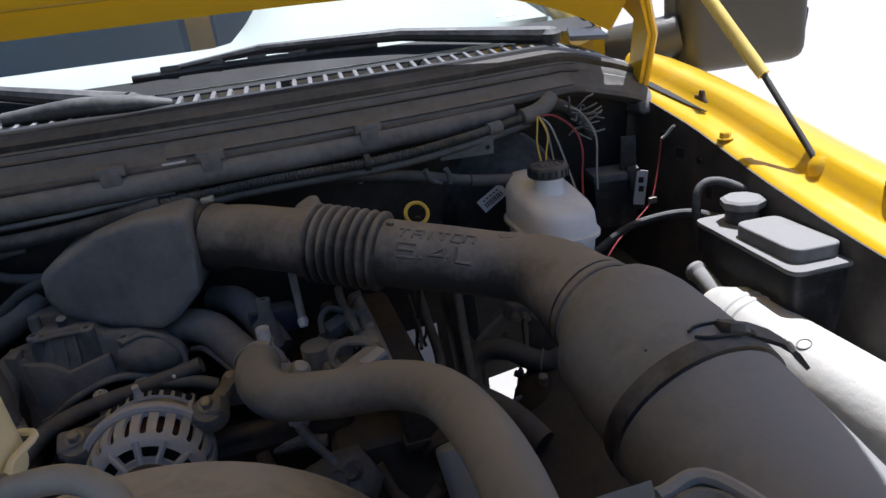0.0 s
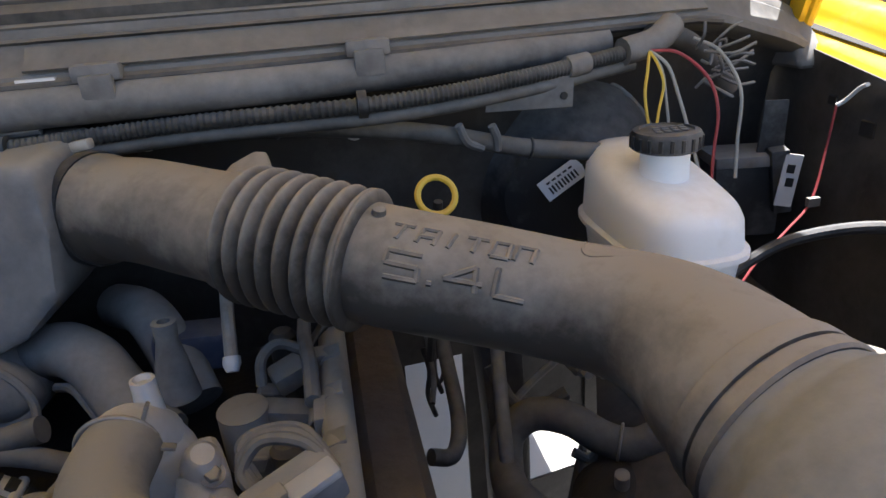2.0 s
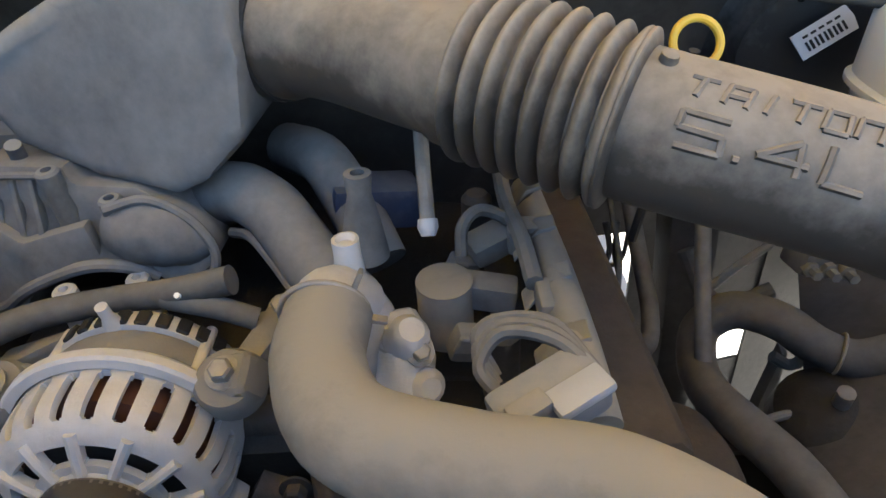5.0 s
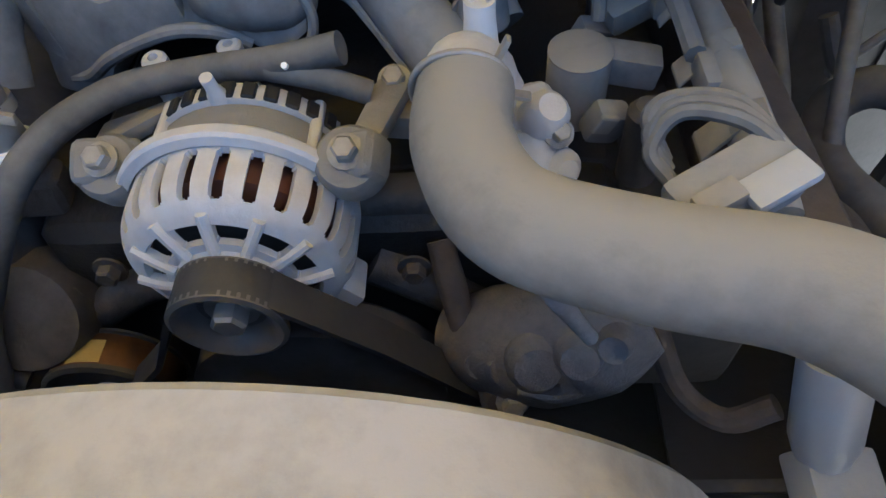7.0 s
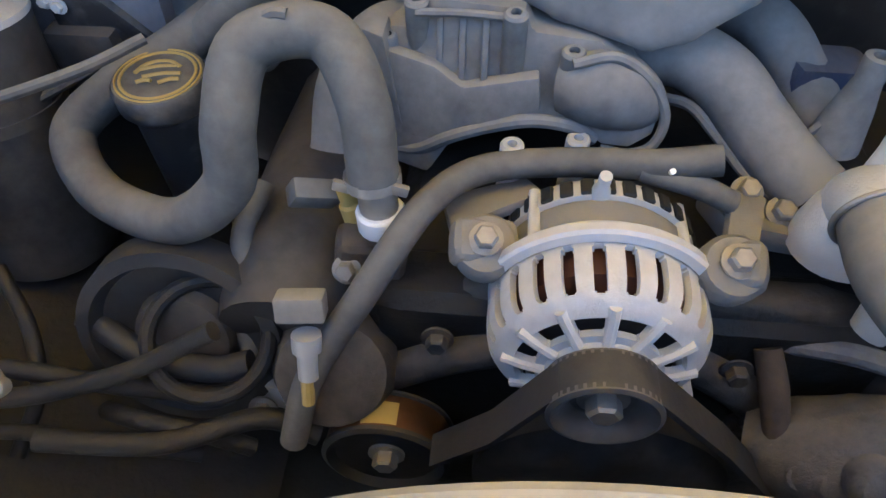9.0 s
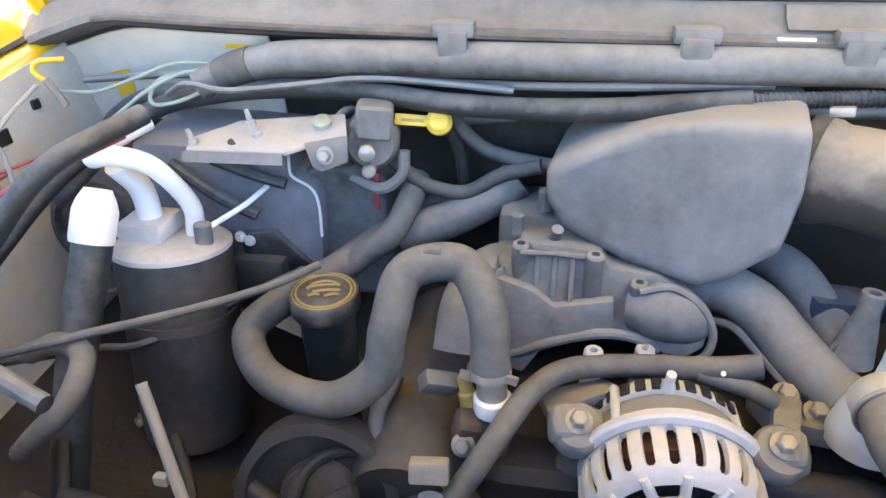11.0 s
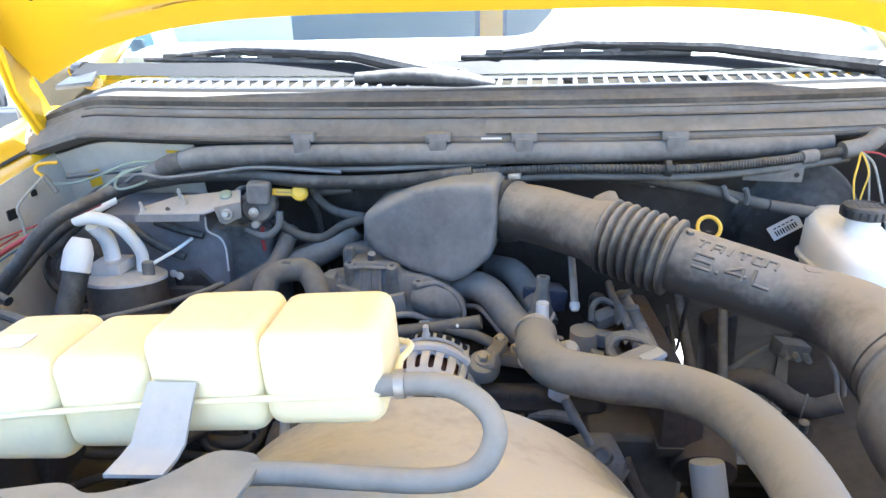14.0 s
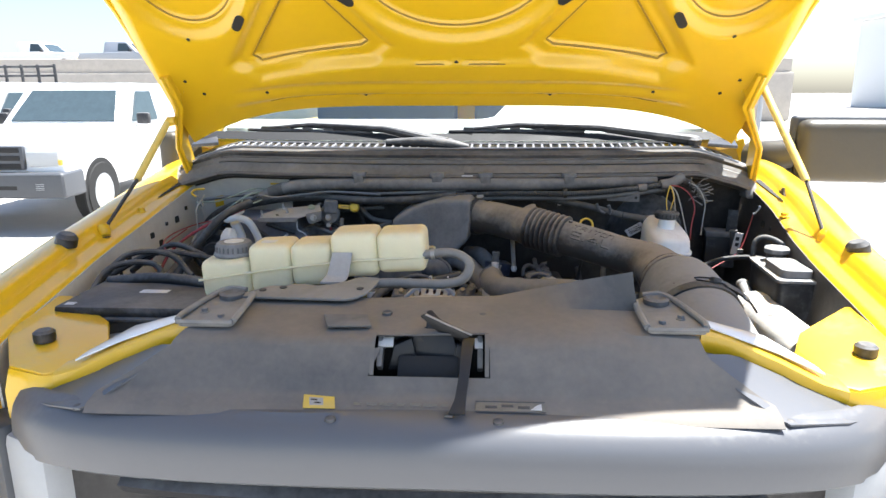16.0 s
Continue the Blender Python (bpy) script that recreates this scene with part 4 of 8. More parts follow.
part("wiring_bar", hose([(0.205, 1.13, 1.12), (0.205, 1.08, 1.118), (0.21, 1.03, 1.118), (0.212, 0.985, 1.115)], 0.006, 8), M_RUBBER, engine)
plug = thing("wiring_connector", (0.205, 0.885, 1.1), "grey-white wiring connector with taped leads on the fuel rail", "connector")
part("shell", box((0.203, 0.882, 1.125), (0.055, 0.028, 0.026), 0.005, (0, -12, 25)), M_CONNECT, plug)
part("port", box((0.192, 0.869, 1.133), (0.02, 0.012, 0.012), 0.002, (0, -12, 25)), M_HOSE, plug)
part("lock", box((0.215, 0.874, 1.139), (0.03, 0.016, 0.006), 0.002, (0, -12, 25)), M_PAINTGREY, plug)
for k in range(3):
    part("lead", hose([(0.18, 0.893 + 0.006 * k, 1.12), (0.172, 0.905 + 0.006 * k, 1.128 + 0.004 * k), (0.185, 0.915 + 0.005 * k, 1.14), (0.21, 0.905 + 0.006 * k, 1.142), (0.227, 0.885, 1.136)], 0.0038, 8), M_RUBBER, plug)

# ---- alternator ----
alt = thing("alternator", (-0.052, 0.95, 0.95), "grey cast-aluminium alternator with slotted housing", "alternator")
AC = Vector((-0.052, 0.0, 1.026))


def alt_at(y, r, t):
    """A place on the alternator: t degrees round from the top."""
    return AC + Vector((r * math.sin(radians(t)), y, r * math.cos(radians(t))))


part("rear_housing", lathe([(0.02, 0.0), (0.058, 0.0), (0.066, 0.006), (0.068, 0.012), (0.068, 0.022)], AC + Vector((0, 1.017, 0)), (0, -1, 0), 40), M_ALU, alt)
part("stator", lathe([(0.0635, 0), (0.0655, 0.003), (0.0655, 0.022), (0.0635, 0.025)], AC + Vector((0, 0.995, 0)), (0, -1, 0), 40), M_CASTGREY, alt, "dusty laminated stator")
part("winding", lathe([(0.058, 0), (0.060, 0.01), (0.060, 0.03), (0.05, 0.036)], AC + Vector((0, 0.968, 0)), (0, -1, 0), 40), M_COPPER, alt, "red-brown copper winding")
part("face_hub", lathe([(0.014, 0), (0.032, 0.0), (0.034, 0.005), (0.03, 0.010), (0.018, 0.012)], AC + Vector((0, 0.915, 0)), (0, -1, 0), 32), M_ALU, alt)
part("rotor", lathe([(0.01, 0), (0.05, 0), (0.05, 0.01)], AC + Vector((0, 0.935, 0)), (0, -1, 0), 32), M_DARK, alt)


def slotted_shell(slots=24, sub=14):
    """The cast front housing: a domed shell with round-ended slots in its side and windows in its face."""
    line = curve_points([(0, 0.972, 0.0690), (0, 0.968, 0.0705), (0, 0.955, 0.0700), (0, 0.940, 0.0700), (0, 0.928, 0.0685), (0, 0.9195, 0.0635), (0, 0.914, 0.055), (0, 0.9105, 0.044), (0, 0.909, 0.032)], 7)
    run = [0.0]
    for a, b in zip(line, line[1:]):
        run.append(run[-1] + (b - a).length)
    own, n = bmesh.new(), slots * sub
    ring_of = [[own.verts.new(alt_at(p.y, p.z, 360 * k / n)) for k in range(n)] for p in line]
    low = next(v for v, p in zip(run, line) if p.y < 0.9535)
    high = next(v for v, p in zip(run, line) if p.y < 0.9215)
    for i in range(len(line) - 1):
        v, r = (run[i] + run[i + 1]) / 2, (line[i].z + line[i + 1].z) / 2
        for k in range(n):
            u = abs(((k + 0.5) / sub) % 1 - 0.5) * 2 * math.pi * r / slots
            end = max(0.0, low + 0.0036 - v, v - (high - 0.0036))
            if low < v < high and math.hypot(u, end) < 0.0036:
                continue
            w = abs(((k + 0.5) / (2 * sub)) % 1 - 0.5) * 4 * math.pi * r / slots
            if 0.039 < r < 0.0525 and w < 2 * math.pi * r / slots - 0.0034:
                continue
            own.faces.new((ring_of[i][k], ring_of[i][(k + 1) % n], ring_of[i + 1][(k + 1) % n], ring_of[i + 1][k]))
    bmesh.ops.delete(own, geom=[q for q in own.verts if not q.link_faces], context="VERTS")
    bmesh.ops.recalc_face_normals(own, faces=own.faces)
    bmesh.ops.solidify(own, geom=own.faces[:], thickness=0.005)
    return own


part("front_housing", slotted_shell(), M_ALU, alt, "slotted cast-aluminium front housing", smooth=45)
for k in range(12):
    part("face_rib", hose([alt_at(0.9150, 0.059, 30 * k), alt_at(0.9115, 0.048, 30 * k), alt_at(0.9080, 0.033, 30 * k)], 0.0036, 8, 4), M_ALU, alt)
# Rear vents are near-black blocks, their shade painted on the housing.
for k in range(15):
    part("rear_vent", box(alt_at(1.002, 0.0680, -77 + 11 * k), (0.0085, 0.013, 0.004), 0.001, (0, -77 + 11 * k, 0), segments=1), M_INK_SHADE, alt)
for t in (-42, 48):
    part("through_bolt", lathe([(0.004, 0.0), (0.004, 0.05), (0.003, 0.053)], alt_at(1.012, 0.0665, t), (0, -1, 0), 12), M_ALU, alt)
part("rear_post", lathe([(0.0065, 0), (0.006, 0.012), (0.004, 0.018), (0.004, 0.028)], alt_at(1.0, 0.058, -5), (0, -0.25, 1), 14), M_ALU, alt, "pale terminal post")
for t in (-128, 128):
    if t > 0:
        part("foot", prism([alt_at(0.95, 0.06, t - 16), alt_at(0.95, 0.06, t + 16), alt_at(0.95, 0.082, t + 8), alt_at(0.95, 0.082, t - 8)], (0, -0.03, 0), 0.003), M_ALU, alt)
part("pulley", lathe([(0.01, 0.0), (0.0345, 0.0), (0.0345, 0.003), (0.0325, 0.005), (0.0325, 0.020), (0.0345, 0.022), (0.0345, 0.026), (0.0315, 0.0275), (0.027, 0.025), (0.020, 0.014), (0.016, 0.013)], AC + Vector((0.002, 0.905, -0.0)), (0, -1, 0), 40), M_PULLEY, alt, "grey ribbed pulley")
bolt(AC + Vector((0.002, 0.893, 0)), 0.011, alt, (0, -1, 0))
bk = thing("alternator_bracket", (-0.052, 0.97, 1.06), "bowed cast bracket over the alternator", "bracket")
arc = [alt_at(0.968, 0.0745, t) for t in range(-62, 63, 6)]
part("bow", sheet([[p + Vector((0, dy, 0)) + (p - AC - Vector((0, p.y, 0))).normalized() * dr for dy, dr in ((-0.004, -0.003), (-0.0045, 0.003), (-0.007, 0.005), (-0.013, 0.005), (-0.015, 0.003), (-0.0155, -0.003))] for p in arc], 0.003), M_ALU, bk)
part("ear", box((-0.128, 0.972, 1.066), (0.042, 0.03, 0.026), 0.009, (25, 12, 10), segments=3), M_CASTGREY, bk)
part("ear", box((0.026, 0.962, 1.072), (0.034, 0.03, 0.026), 0.009, (25, -20, -15), segments=3), M_CASTGREY, bk)
for p in ((-0.126, 0.967, 1.070), (0.022, 0.958, 1.076)):
    part("lug", lathe([(0.021, -0.016), (0.021, 0.0), (0.018, 0.005), (0.012, 0.006)], p, (0, -0.45, 0.9), 24), M_CASTGREY, bk)
part("arm", prism([(0.014, 0.955, 1.078), (0.032, 0.95, 1.08), (0.055, 1.02, 1.078), (0.034, 1.027, 1.078)], (0, 0.004, -0.014), 0.004), M_CASTGREY, bk)
part("plate", prism([(-0.15, 0.985, 1.065), (-0.16, 1.03, 1.05), (-0.10, 1.05, 1.055), (-0.09, 1.01, 1.08)], (0, 0, -0.012), 0.004), M_CASTGREY, bk)
part("plate", prism([(0.03, 1.0, 1.07), (0.085, 1.0, 1.062), (0.085, 1.05, 1.05), (0.02, 1.045, 1.06)], (0, 0, -0.02), 0.005), M_CASTGREY, bk)
for p in ((-0.126, 0.965, 1.078), (0.022, 0.956, 1.084), (0.044, 1.028, 1.073), (0.068, 1.02, 1.064)):
    bolt(p, 0.0075, bk, (0, -0.45, 0.9))
for x, y, z0, z1, m in ((-0.067, 1.066, 1.03, 1.085, M_WHITE), (-0.113, 1.052, 1.03, 1.088, M_ALU)):
    part("boss", lathe([(0.0095, 0), (0.0085, z1 - z0 - 0.002), (0.0065, z1 - z0), (0.0035, z1 - z0), (0.0035, z1 - z0 - 0.008)], (x, y, z0), (0, -0.1, 1), 18), m if m is not M_WHITE else M_ALU, bk)

loom = thing("alternator_loom", (-0.15, 1.0, 0.95), "dusty grey wiring loom looped over the alternator", "wiring loom")
LA = [(-0.256, 0.892, 0.925), (-0.243, 0.91, 0.974), (-0.226, 0.926, 1.006), (-0.203, 0.941, 1.042), (-0.184, 0.961, 1.068), (-0.167, 0.99, 1.078), (-0.146, 1.02, 1.077), (-0.118, 1.035, 1.077), (-0.071, 1.036, 1.083), (-0.024, 1.022, 1.097), (0.017, 1.02, 1.106)]
part("sleeve", hose(LA, 0.0102, 14, 8), M_RUBBER, loom)
part("branch", hose([(-0.03, 1.02, 1.094), (0.005, 1.012, 1.09), (0.03, 1.012, 1.078)], 0.008, 12), M_RUBBER, loom)
part("clip_pin", lathe([(0.002, 0), (0.002, 0.003)], (-0.015, 1.008, 1.104), (0, -0.6, 0.8), 10), M_WHITE, loom)

# ---- belt and pulleys ----
belt = thing("serpentine_belt", (-0.05, 0.89, 0.8), "black ribbed drive belt", "drive belt")


def band(path, width, thick, name, parent, material):
    """A flat band along a line in the plane of the pulleys."""
    line = [Vector(p) for p in path]
    rows = []
    for i, c in enumerate(line):
        t = (line[min(i + 1, len(line) - 1)] - line[max(i - 1, 0)]).normalized()
        n = t.cross(Vector((0, 1, 0))).normalized()
        rows.append([c + n * a + Vector((0, b, 0)) for a, b in ((0, -width / 2), (0, width / 2), (thick, width / 2), (thick, -width / 2))])
    return part(name, sheet(rows, 0, True), material, parent)


PC = AC + Vector((0.002, 0.892, 0))
arcp = [PC + 0.0345 * Vector((math.sin(radians(t)), 0, math.cos(radians(t)))) for t in range(-56, 60, 8)]
band([(-0.155, 0.892, 0.93), (-0.115, 0.892, 0.975), arcp[0]], 0.024, -0.004, "belt_run", belt, M_BELT)
band(arcp, 0.0238, -0.0042, "belt_wrap", belt, M_BELT)
band([arcp[-1], (0.035, 0.892, 0.985), (0.085, 0.892, 0.92), (0.11, 0.892, 0.885)], 0.024, -0.004, "belt_run", belt, M_BELT)
idle = thing("idler_pulley", (-0.19, 0.9, 0.85), "worn brass-banded idler pulley", "pulley")
IC = Vector((-0.192, 0.932, 0.887))
part("drum", lathe([(0.02, 0), (0.048, 0), (0.050, 0.001), (0.050, 0.003), (0.0475, 0.004), (0.0475, 0.030), (0.050, 0.031), (0.050, 0.034), (0.046, 0.036), (0.040, 0.030), (0.018, 0.027)], IC, (0, -1, 0.05), 40), M_BELT, idle)
part("worn_band", lathe([(0.0478, 0.0045), (0.0482, 0.006), (0.0482, 0.028), (0.0478, 0.0295)], IC, (0, -1, 0.05), 40, cap=False), M_BROWNED, idle, "browned steel running face")
part("worn_patch", sheet([[IC + Vector((0.0486 * math.sin(radians(t)), -y, 0.05 * y + 0.0486 * math.cos(radians(t)))) for t in range(-20, 14, 4)] for y in (0.008, 0.017, 0.026)], 0.0004), M_GOLD, idle, "worn brass patch")
bolt(IC + Vector((0, -0.027, 0.0014)), 0.010, idle, (0, -1, 0.05))
pump = thing("pump_pulley", (-0.34, 0.93, 0.9), "large black pressed pulley in shadow", "pulley")
part("rim", lathe([(0.055, 0), (0.075, 0.0), (0.077, 0.004), (0.075, 0.03), (0.065, 0.032), (0.06, 0.02), (0.03, 0.012)], (-0.345, 0.965, 0.965), (0.05, -1, 0.35), 40), M_BELT, pump)
part("hub", lathe([(0.04, 0), (0.035, 0.02), (0.012, 0.024)], (-0.345, 0.96, 0.965), (0.05, -1, 0.35), 28), M_DARK, pump)
part("hose_loop", ring((-0.318, 0.935, 0.985), 0.042, 0.006, (0.2, -0.6, 0.8), 32), M_PIT, pump)
crank = thing("fan_clutch_pulley", (-0.04, 0.9, 0.75), "dark fan pulley behind the shroud", "pulley")
part("disc", lathe([(0.02, 0), (0.09, 0), (0.095, 0.005), (0.095, 0.035), (0.085, 0.04), (0.03, 0.05)], (-0.03, 0.935, 0.88), (0, -1, 0), 44), M_DARK, crank)
part("hub_plate", lathe([(0.01, 0), (0.04, 0), (0.042, 0.006), (0.03, 0.012)], (-0.03, 0.884, 0.88), (0, -1, 0), 28), M_BELT, crank)
for k in range(4):
    t = math.pi * (0.25 + 0.5 * k)
    bolt((-0.03 + 0.026 * math.cos(t), 0.878, 0.88 + 0.026 * math.sin(t)), 0.006, crank, (0, -1, 0))
M_CAST_PALE = material("pale_dusted_casting", (0.12, 0.12, 0.13), 0.5, 0.3, dust=(0.36, 0.35, 0.34), amount=0.3, scale=30, bump=0.9)
M_CASTOIL = material("oily_cast_alloy", (0.10, 0.103, 0.118), 0.38, 0.35, dust=(0.28, 0.262, 0.24), amount=0.16, scale=30, bump=1.0, vary=0.4)
comp = thing("front_accessory_housing", (0.12, 0.9, 0.8), "oily cast housing on the engine front", "engine accessory")
part("casting", hose([(0.072, 0.925, 0.925), (0.10, 0.915, 0.935), (0.135, 0.905, 0.950), (0.168, 0.90, 0.972), (0.195, 0.905, 0.985)], [0.026, 0.038, 0.044, 0.040, 0.026], 26), M_CASTOIL, comp, "blue-grey oily casting")
for k, (x, y, z, r) in enumerate(((0.108, 0.884, 0.958, 0.016), (0.126, 0.874, 0.978, 0.020), (0.150, 0.872, 0.992, 0.016), (0.092, 0.892, 0.950, 0.013), (0.170, 0.876, 1.000, 0.012))):
    part("cast_knob", lathe([(r, -0.012), (r * 0.95, 0.0), (r * 0.7, 0.006 + 0.001 * k), (r * 0.3, 0.008)], (x, y, z), (0.1 - 0.1 * k, -0.8, 0.6), 18), M_CASTOIL, comp)
part("cast_web", hose([(0.115, 0.868, 0.955), (0.14, 0.862, 0.958), (0.165, 0.866, 0.972)], 0.004, 10), M_CASTOIL, comp)
part("cast_boss", lathe([(0.014, -0.012), (0.013, 0.006), (0.009, 0.009)], (0.103, 0.878, 0.925), (0.1, -0.85, 0.5), 16), M_RUST, comp)
bolt((0.112, 0.872, 0.930), 0.008, comp, (0.1, -0.85, 0.5), M_CAST_PALE)
part("leg", hose([(0.068, 0.955, 1.0), (0.074, 0.935, 0.982), (0.081, 0.914, 0.955)], [0.009, 0.010, 0.009], 14), M_RUST, comp)
bolt((0.083, 0.906, 0.950), 0.008, comp, (0.1, -0.85, 0.3), M_CAST_PALE)
part("bar", hose([(0.074, 0.965, 0.995), (0.117, 0.955, 1.002), (0.148, 0.948, 1.0)], 0.008, 10), M_CAST_PALE, comp)
part("drain_nipple", hose([(0.122, 0.885, 1.072), (0.132, 0.876, 1.055), (0.142, 0.871, 1.040), (0.153, 0.868, 1.022)], [0.006, 0.0065, 0.005, 0.0045], 12), M_CAST_PALE, comp)
part("bracket_arm", hose([(0.20, 0.90, 0.98), (0.215, 0.87, 0.95), (0.24, 0.85, 0.945), (0.265, 0.85, 0.965)], 0.008, 10), M_RUST, comp)
sol = thing("bullet_solenoid", (0.285, 0.86, 0.93), "smooth grey bullet-shaped solenoid", "solenoid")
part("case", lathe([(0.019, 0), (0.02, 0.004), (0.02, 0.06), (0.016, 0.075), (0.008, 0.081)], (0.285, 0.86, 1.01), (0.1, -0.4, -0.9), 24), M_PAINTGREY, sol)
part("terminal", box((0.30, 0.82, 0.93), (0.05, 0.03, 0.025), 0.004, (10, 15, 5)), M_PAINTGREY, sol)
cps = thing("cam_sensor_plug", (-0.24, 0.92, 0.98), "grey square sensor plug on a pale stem", "sensor")
part("plug", box((-0.24, 0.93, 1.042), (0.032, 0.018, 0.018), 0.003, (-25, 0, 6)), M_BRACKET, cps)
part("stem", lathe([(0.010, 0), (0.010, 0.012), (0.007, 0.014), (0.007, 0.034)], (-0.238, 0.922, 1.022), (0, -0.4, -0.9), 14), M_PAINTGREY, cps)
part("pin", lathe([(0.0045, 0), (0.0045, 0.022)], (-0.239, 0.908, 0.992), (0, -0.4, -0.9), 10), M_GOLD, cps)
oilf = thing("oil_filler", (-0.37, 1.08, 1.0), "black oil filler neck with a worn gold-printed cap", "oil filler cap")
part("neck", lathe([(0.026, 0), (0.028, 0.10)], (-0.371, 1.082, 0.985), (0.0, -0.03, 1), 24), M_BLACK, oilf)
cap_axis = Vector((0.0, -0.05, 1)).normalized()
part("cap", lathe([(0.033, 0), (0.035, 0.003), (0.035, 0.018), (0.033, 0.021)], Vector((-0.371, 1.079, 1.084)), cap_axis, 36), M_BLACK, oilf)
ct = Vector((-0.371, 1.079, 1.084)) + cap_axis * 0.0212
part("print_ring", ring(ct, 0.027, 0.0012, cap_axis, 36), M_GOLD, oilf, "worn gold ring")
part("print_ring", ring(ct, 0.0305, 0.0008, cap_axis, 36), M_GOLD, oilf, "worn gold ring")
part("print_arc", hose([ct + Vector((0.017 * math.cos(radians(t)), 0.017 * math.sin(radians(t)), 0.0004)) for t in range(40, 215, 35)], 0.0016, 6, 4), M_GOLD, oilf, "worn gold emblem stroke")
for x0, y0, x1, y1 in ((-0.016, 0.004, 0.010, 0.012), (-0.010, -0.004, 0.016, 0.003), (0.004, -0.010, 0.017, -0.004), (-0.012, -0.011, -0.002, -0.008)):
    part("print_mark", hose([ct + Vector((x0, y0, 0.0004)), ct + Vector(((x0 + x1) / 2, (y0 + y1) / 2 + 0.002, 0.0004)), ct + Vector((x1, y1, 0.0004))], 0.0015, 6, 4), M_GOLD, oilf)

# ---- castings and clutter on the engine front ----
cover = thing("timing_cover", (0.0, 0.96, 0.8), "oil-stained dusty timing cover on the engine front", "engine cover")
M_CAST = material("oil_stained_casting", (0.045, 0.041, 0.038), 0.5, 0.2, dust=(0.17, 0.15, 0.13), amount=0.12, scale=22, bump=0.7)
part("cover_plate", prism([(-0.20, 0.965, 0.70), (0.20, 0.965, 0.70), (0.235, 0.965, 0.86), (0.20, 0.965, 1.0), (0.10, 0.965, 1.03), (-0.12, 0.965, 1.03), (-0.215, 0.965, 0.98), (-0.225, 0.965, 0.84)], (0, 0.03, 0), 0.012, segments=3), M_CAST, cover)
for pts, r in (([(0.02, 0.955, 0.98), (0.06, 0.95, 0.955), (0.10, 0.95, 0.92), (0.16, 0.95, 0.90)], 0.016), ([(-0.10, 0.955, 0.98), (-0.15, 0.95, 0.965), (-0.20, 0.95, 0.93)], 0.015), ([(0.20, 0.955, 0.99), (0.215, 0.95, 0.93), (0.21, 0.95, 0.86)], 0.014)):
    part("cast_rib", hose(pts, r, 12), M_CAST, cover)
for x, z in ((0.05, 0.985), (0.145, 0.955), (0.195, 0.935), (0.215, 0.88), (-0.155, 0.995), (-0.20, 0.965), (-0.205, 0.90), (0.075, 0.915)):
    bolt((x, 0.945, z), 0.008, cover, (0, -1, 0.1), M_CAST)
steer = thing("power_steering_pump", (-0.30, 0.94, 0.9), "pale dusty power steering pump behind the belt", "pump")
part("pump_body", lathe([(0.02, 0), (0.045, 0.004), (0.048, 0.03), (0.04, 0.05), (0.02, 0.056)], (-0.235, 0.965, 0.935), (0.1, -0.8, 0.6), 26), M_CAST, steer)
part("pump_bracket", prism([(-0.30, 0.93, 0.905), (-0.22, 0.91, 0.915), (-0.215, 0.91, 0.93), (-0.27, 0.92, 0.945), (-0.31, 0.935, 0.93)], (0, 0.01, 0.006), 0.003), M_ALU, steer)
bolt((-0.285, 0.915, 0.925), 0.008, steer, (0, -0.9, 0.4))
for pts, r, m in (([(-0.36, 1.02, 1.02), (-0.33, 0.98, 0.99), (-0.30, 0.955, 0.96), (-0.30, 0.93, 0.93)], 0.009, M_RUBBER), ([(-0.42, 0.95, 0.98), (-0.37, 0.93, 0.965), (-0.32, 0.925, 0.96), (-0.29, 0.93, 0.965)], 0.010, M_BELT), ([(-0.28, 0.955, 1.0), (-0.30, 0.99, 1.03), (-0.29, 1.03, 1.05)], 0.008, M_RUBBER)):
    whole("engine_front_hose", hose(pts, r, 12), m, "short dark rubber hose low on the engine front", "hose")
# Hoses in near-black, with the low corner's shade put into their colour.
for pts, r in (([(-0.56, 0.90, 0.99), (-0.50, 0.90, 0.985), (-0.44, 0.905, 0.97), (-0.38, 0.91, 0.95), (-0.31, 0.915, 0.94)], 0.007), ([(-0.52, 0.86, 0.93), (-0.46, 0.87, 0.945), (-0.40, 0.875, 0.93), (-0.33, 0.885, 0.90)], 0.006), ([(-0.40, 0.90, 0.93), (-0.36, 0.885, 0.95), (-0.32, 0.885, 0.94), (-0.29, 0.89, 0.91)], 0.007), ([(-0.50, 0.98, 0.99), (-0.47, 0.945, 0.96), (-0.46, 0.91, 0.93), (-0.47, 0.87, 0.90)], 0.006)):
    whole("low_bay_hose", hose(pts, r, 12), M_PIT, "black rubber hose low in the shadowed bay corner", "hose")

# ---- fan shroud and radiator ----
shroud = thing("fan_shroud", (-0.03, 0.6, 0.45), "tan dust-covered plastic radiator fan shroud", "fan shroud")
SC = Vector((-0.034, 0.0, 0.853))


def shroud_row(y, mix, r, grow=0.0):
    """A ring of the shroud, from a rounded square at the radiator to a circle at the fan."""
    row = []
    for k in range(72):
        t = 2 * math.pi * k / 72
        c, s = math.cos(t), math.sin(t)
        sq = 0.325 / max(abs(c), abs(s)) ** 0.93
        rr = mix * sq + (1 - mix) * r + grow
        row.append(SC + Vector((rr * c * (0.93 if mix > 0.5 else 1), y, rr * s)))
    return row


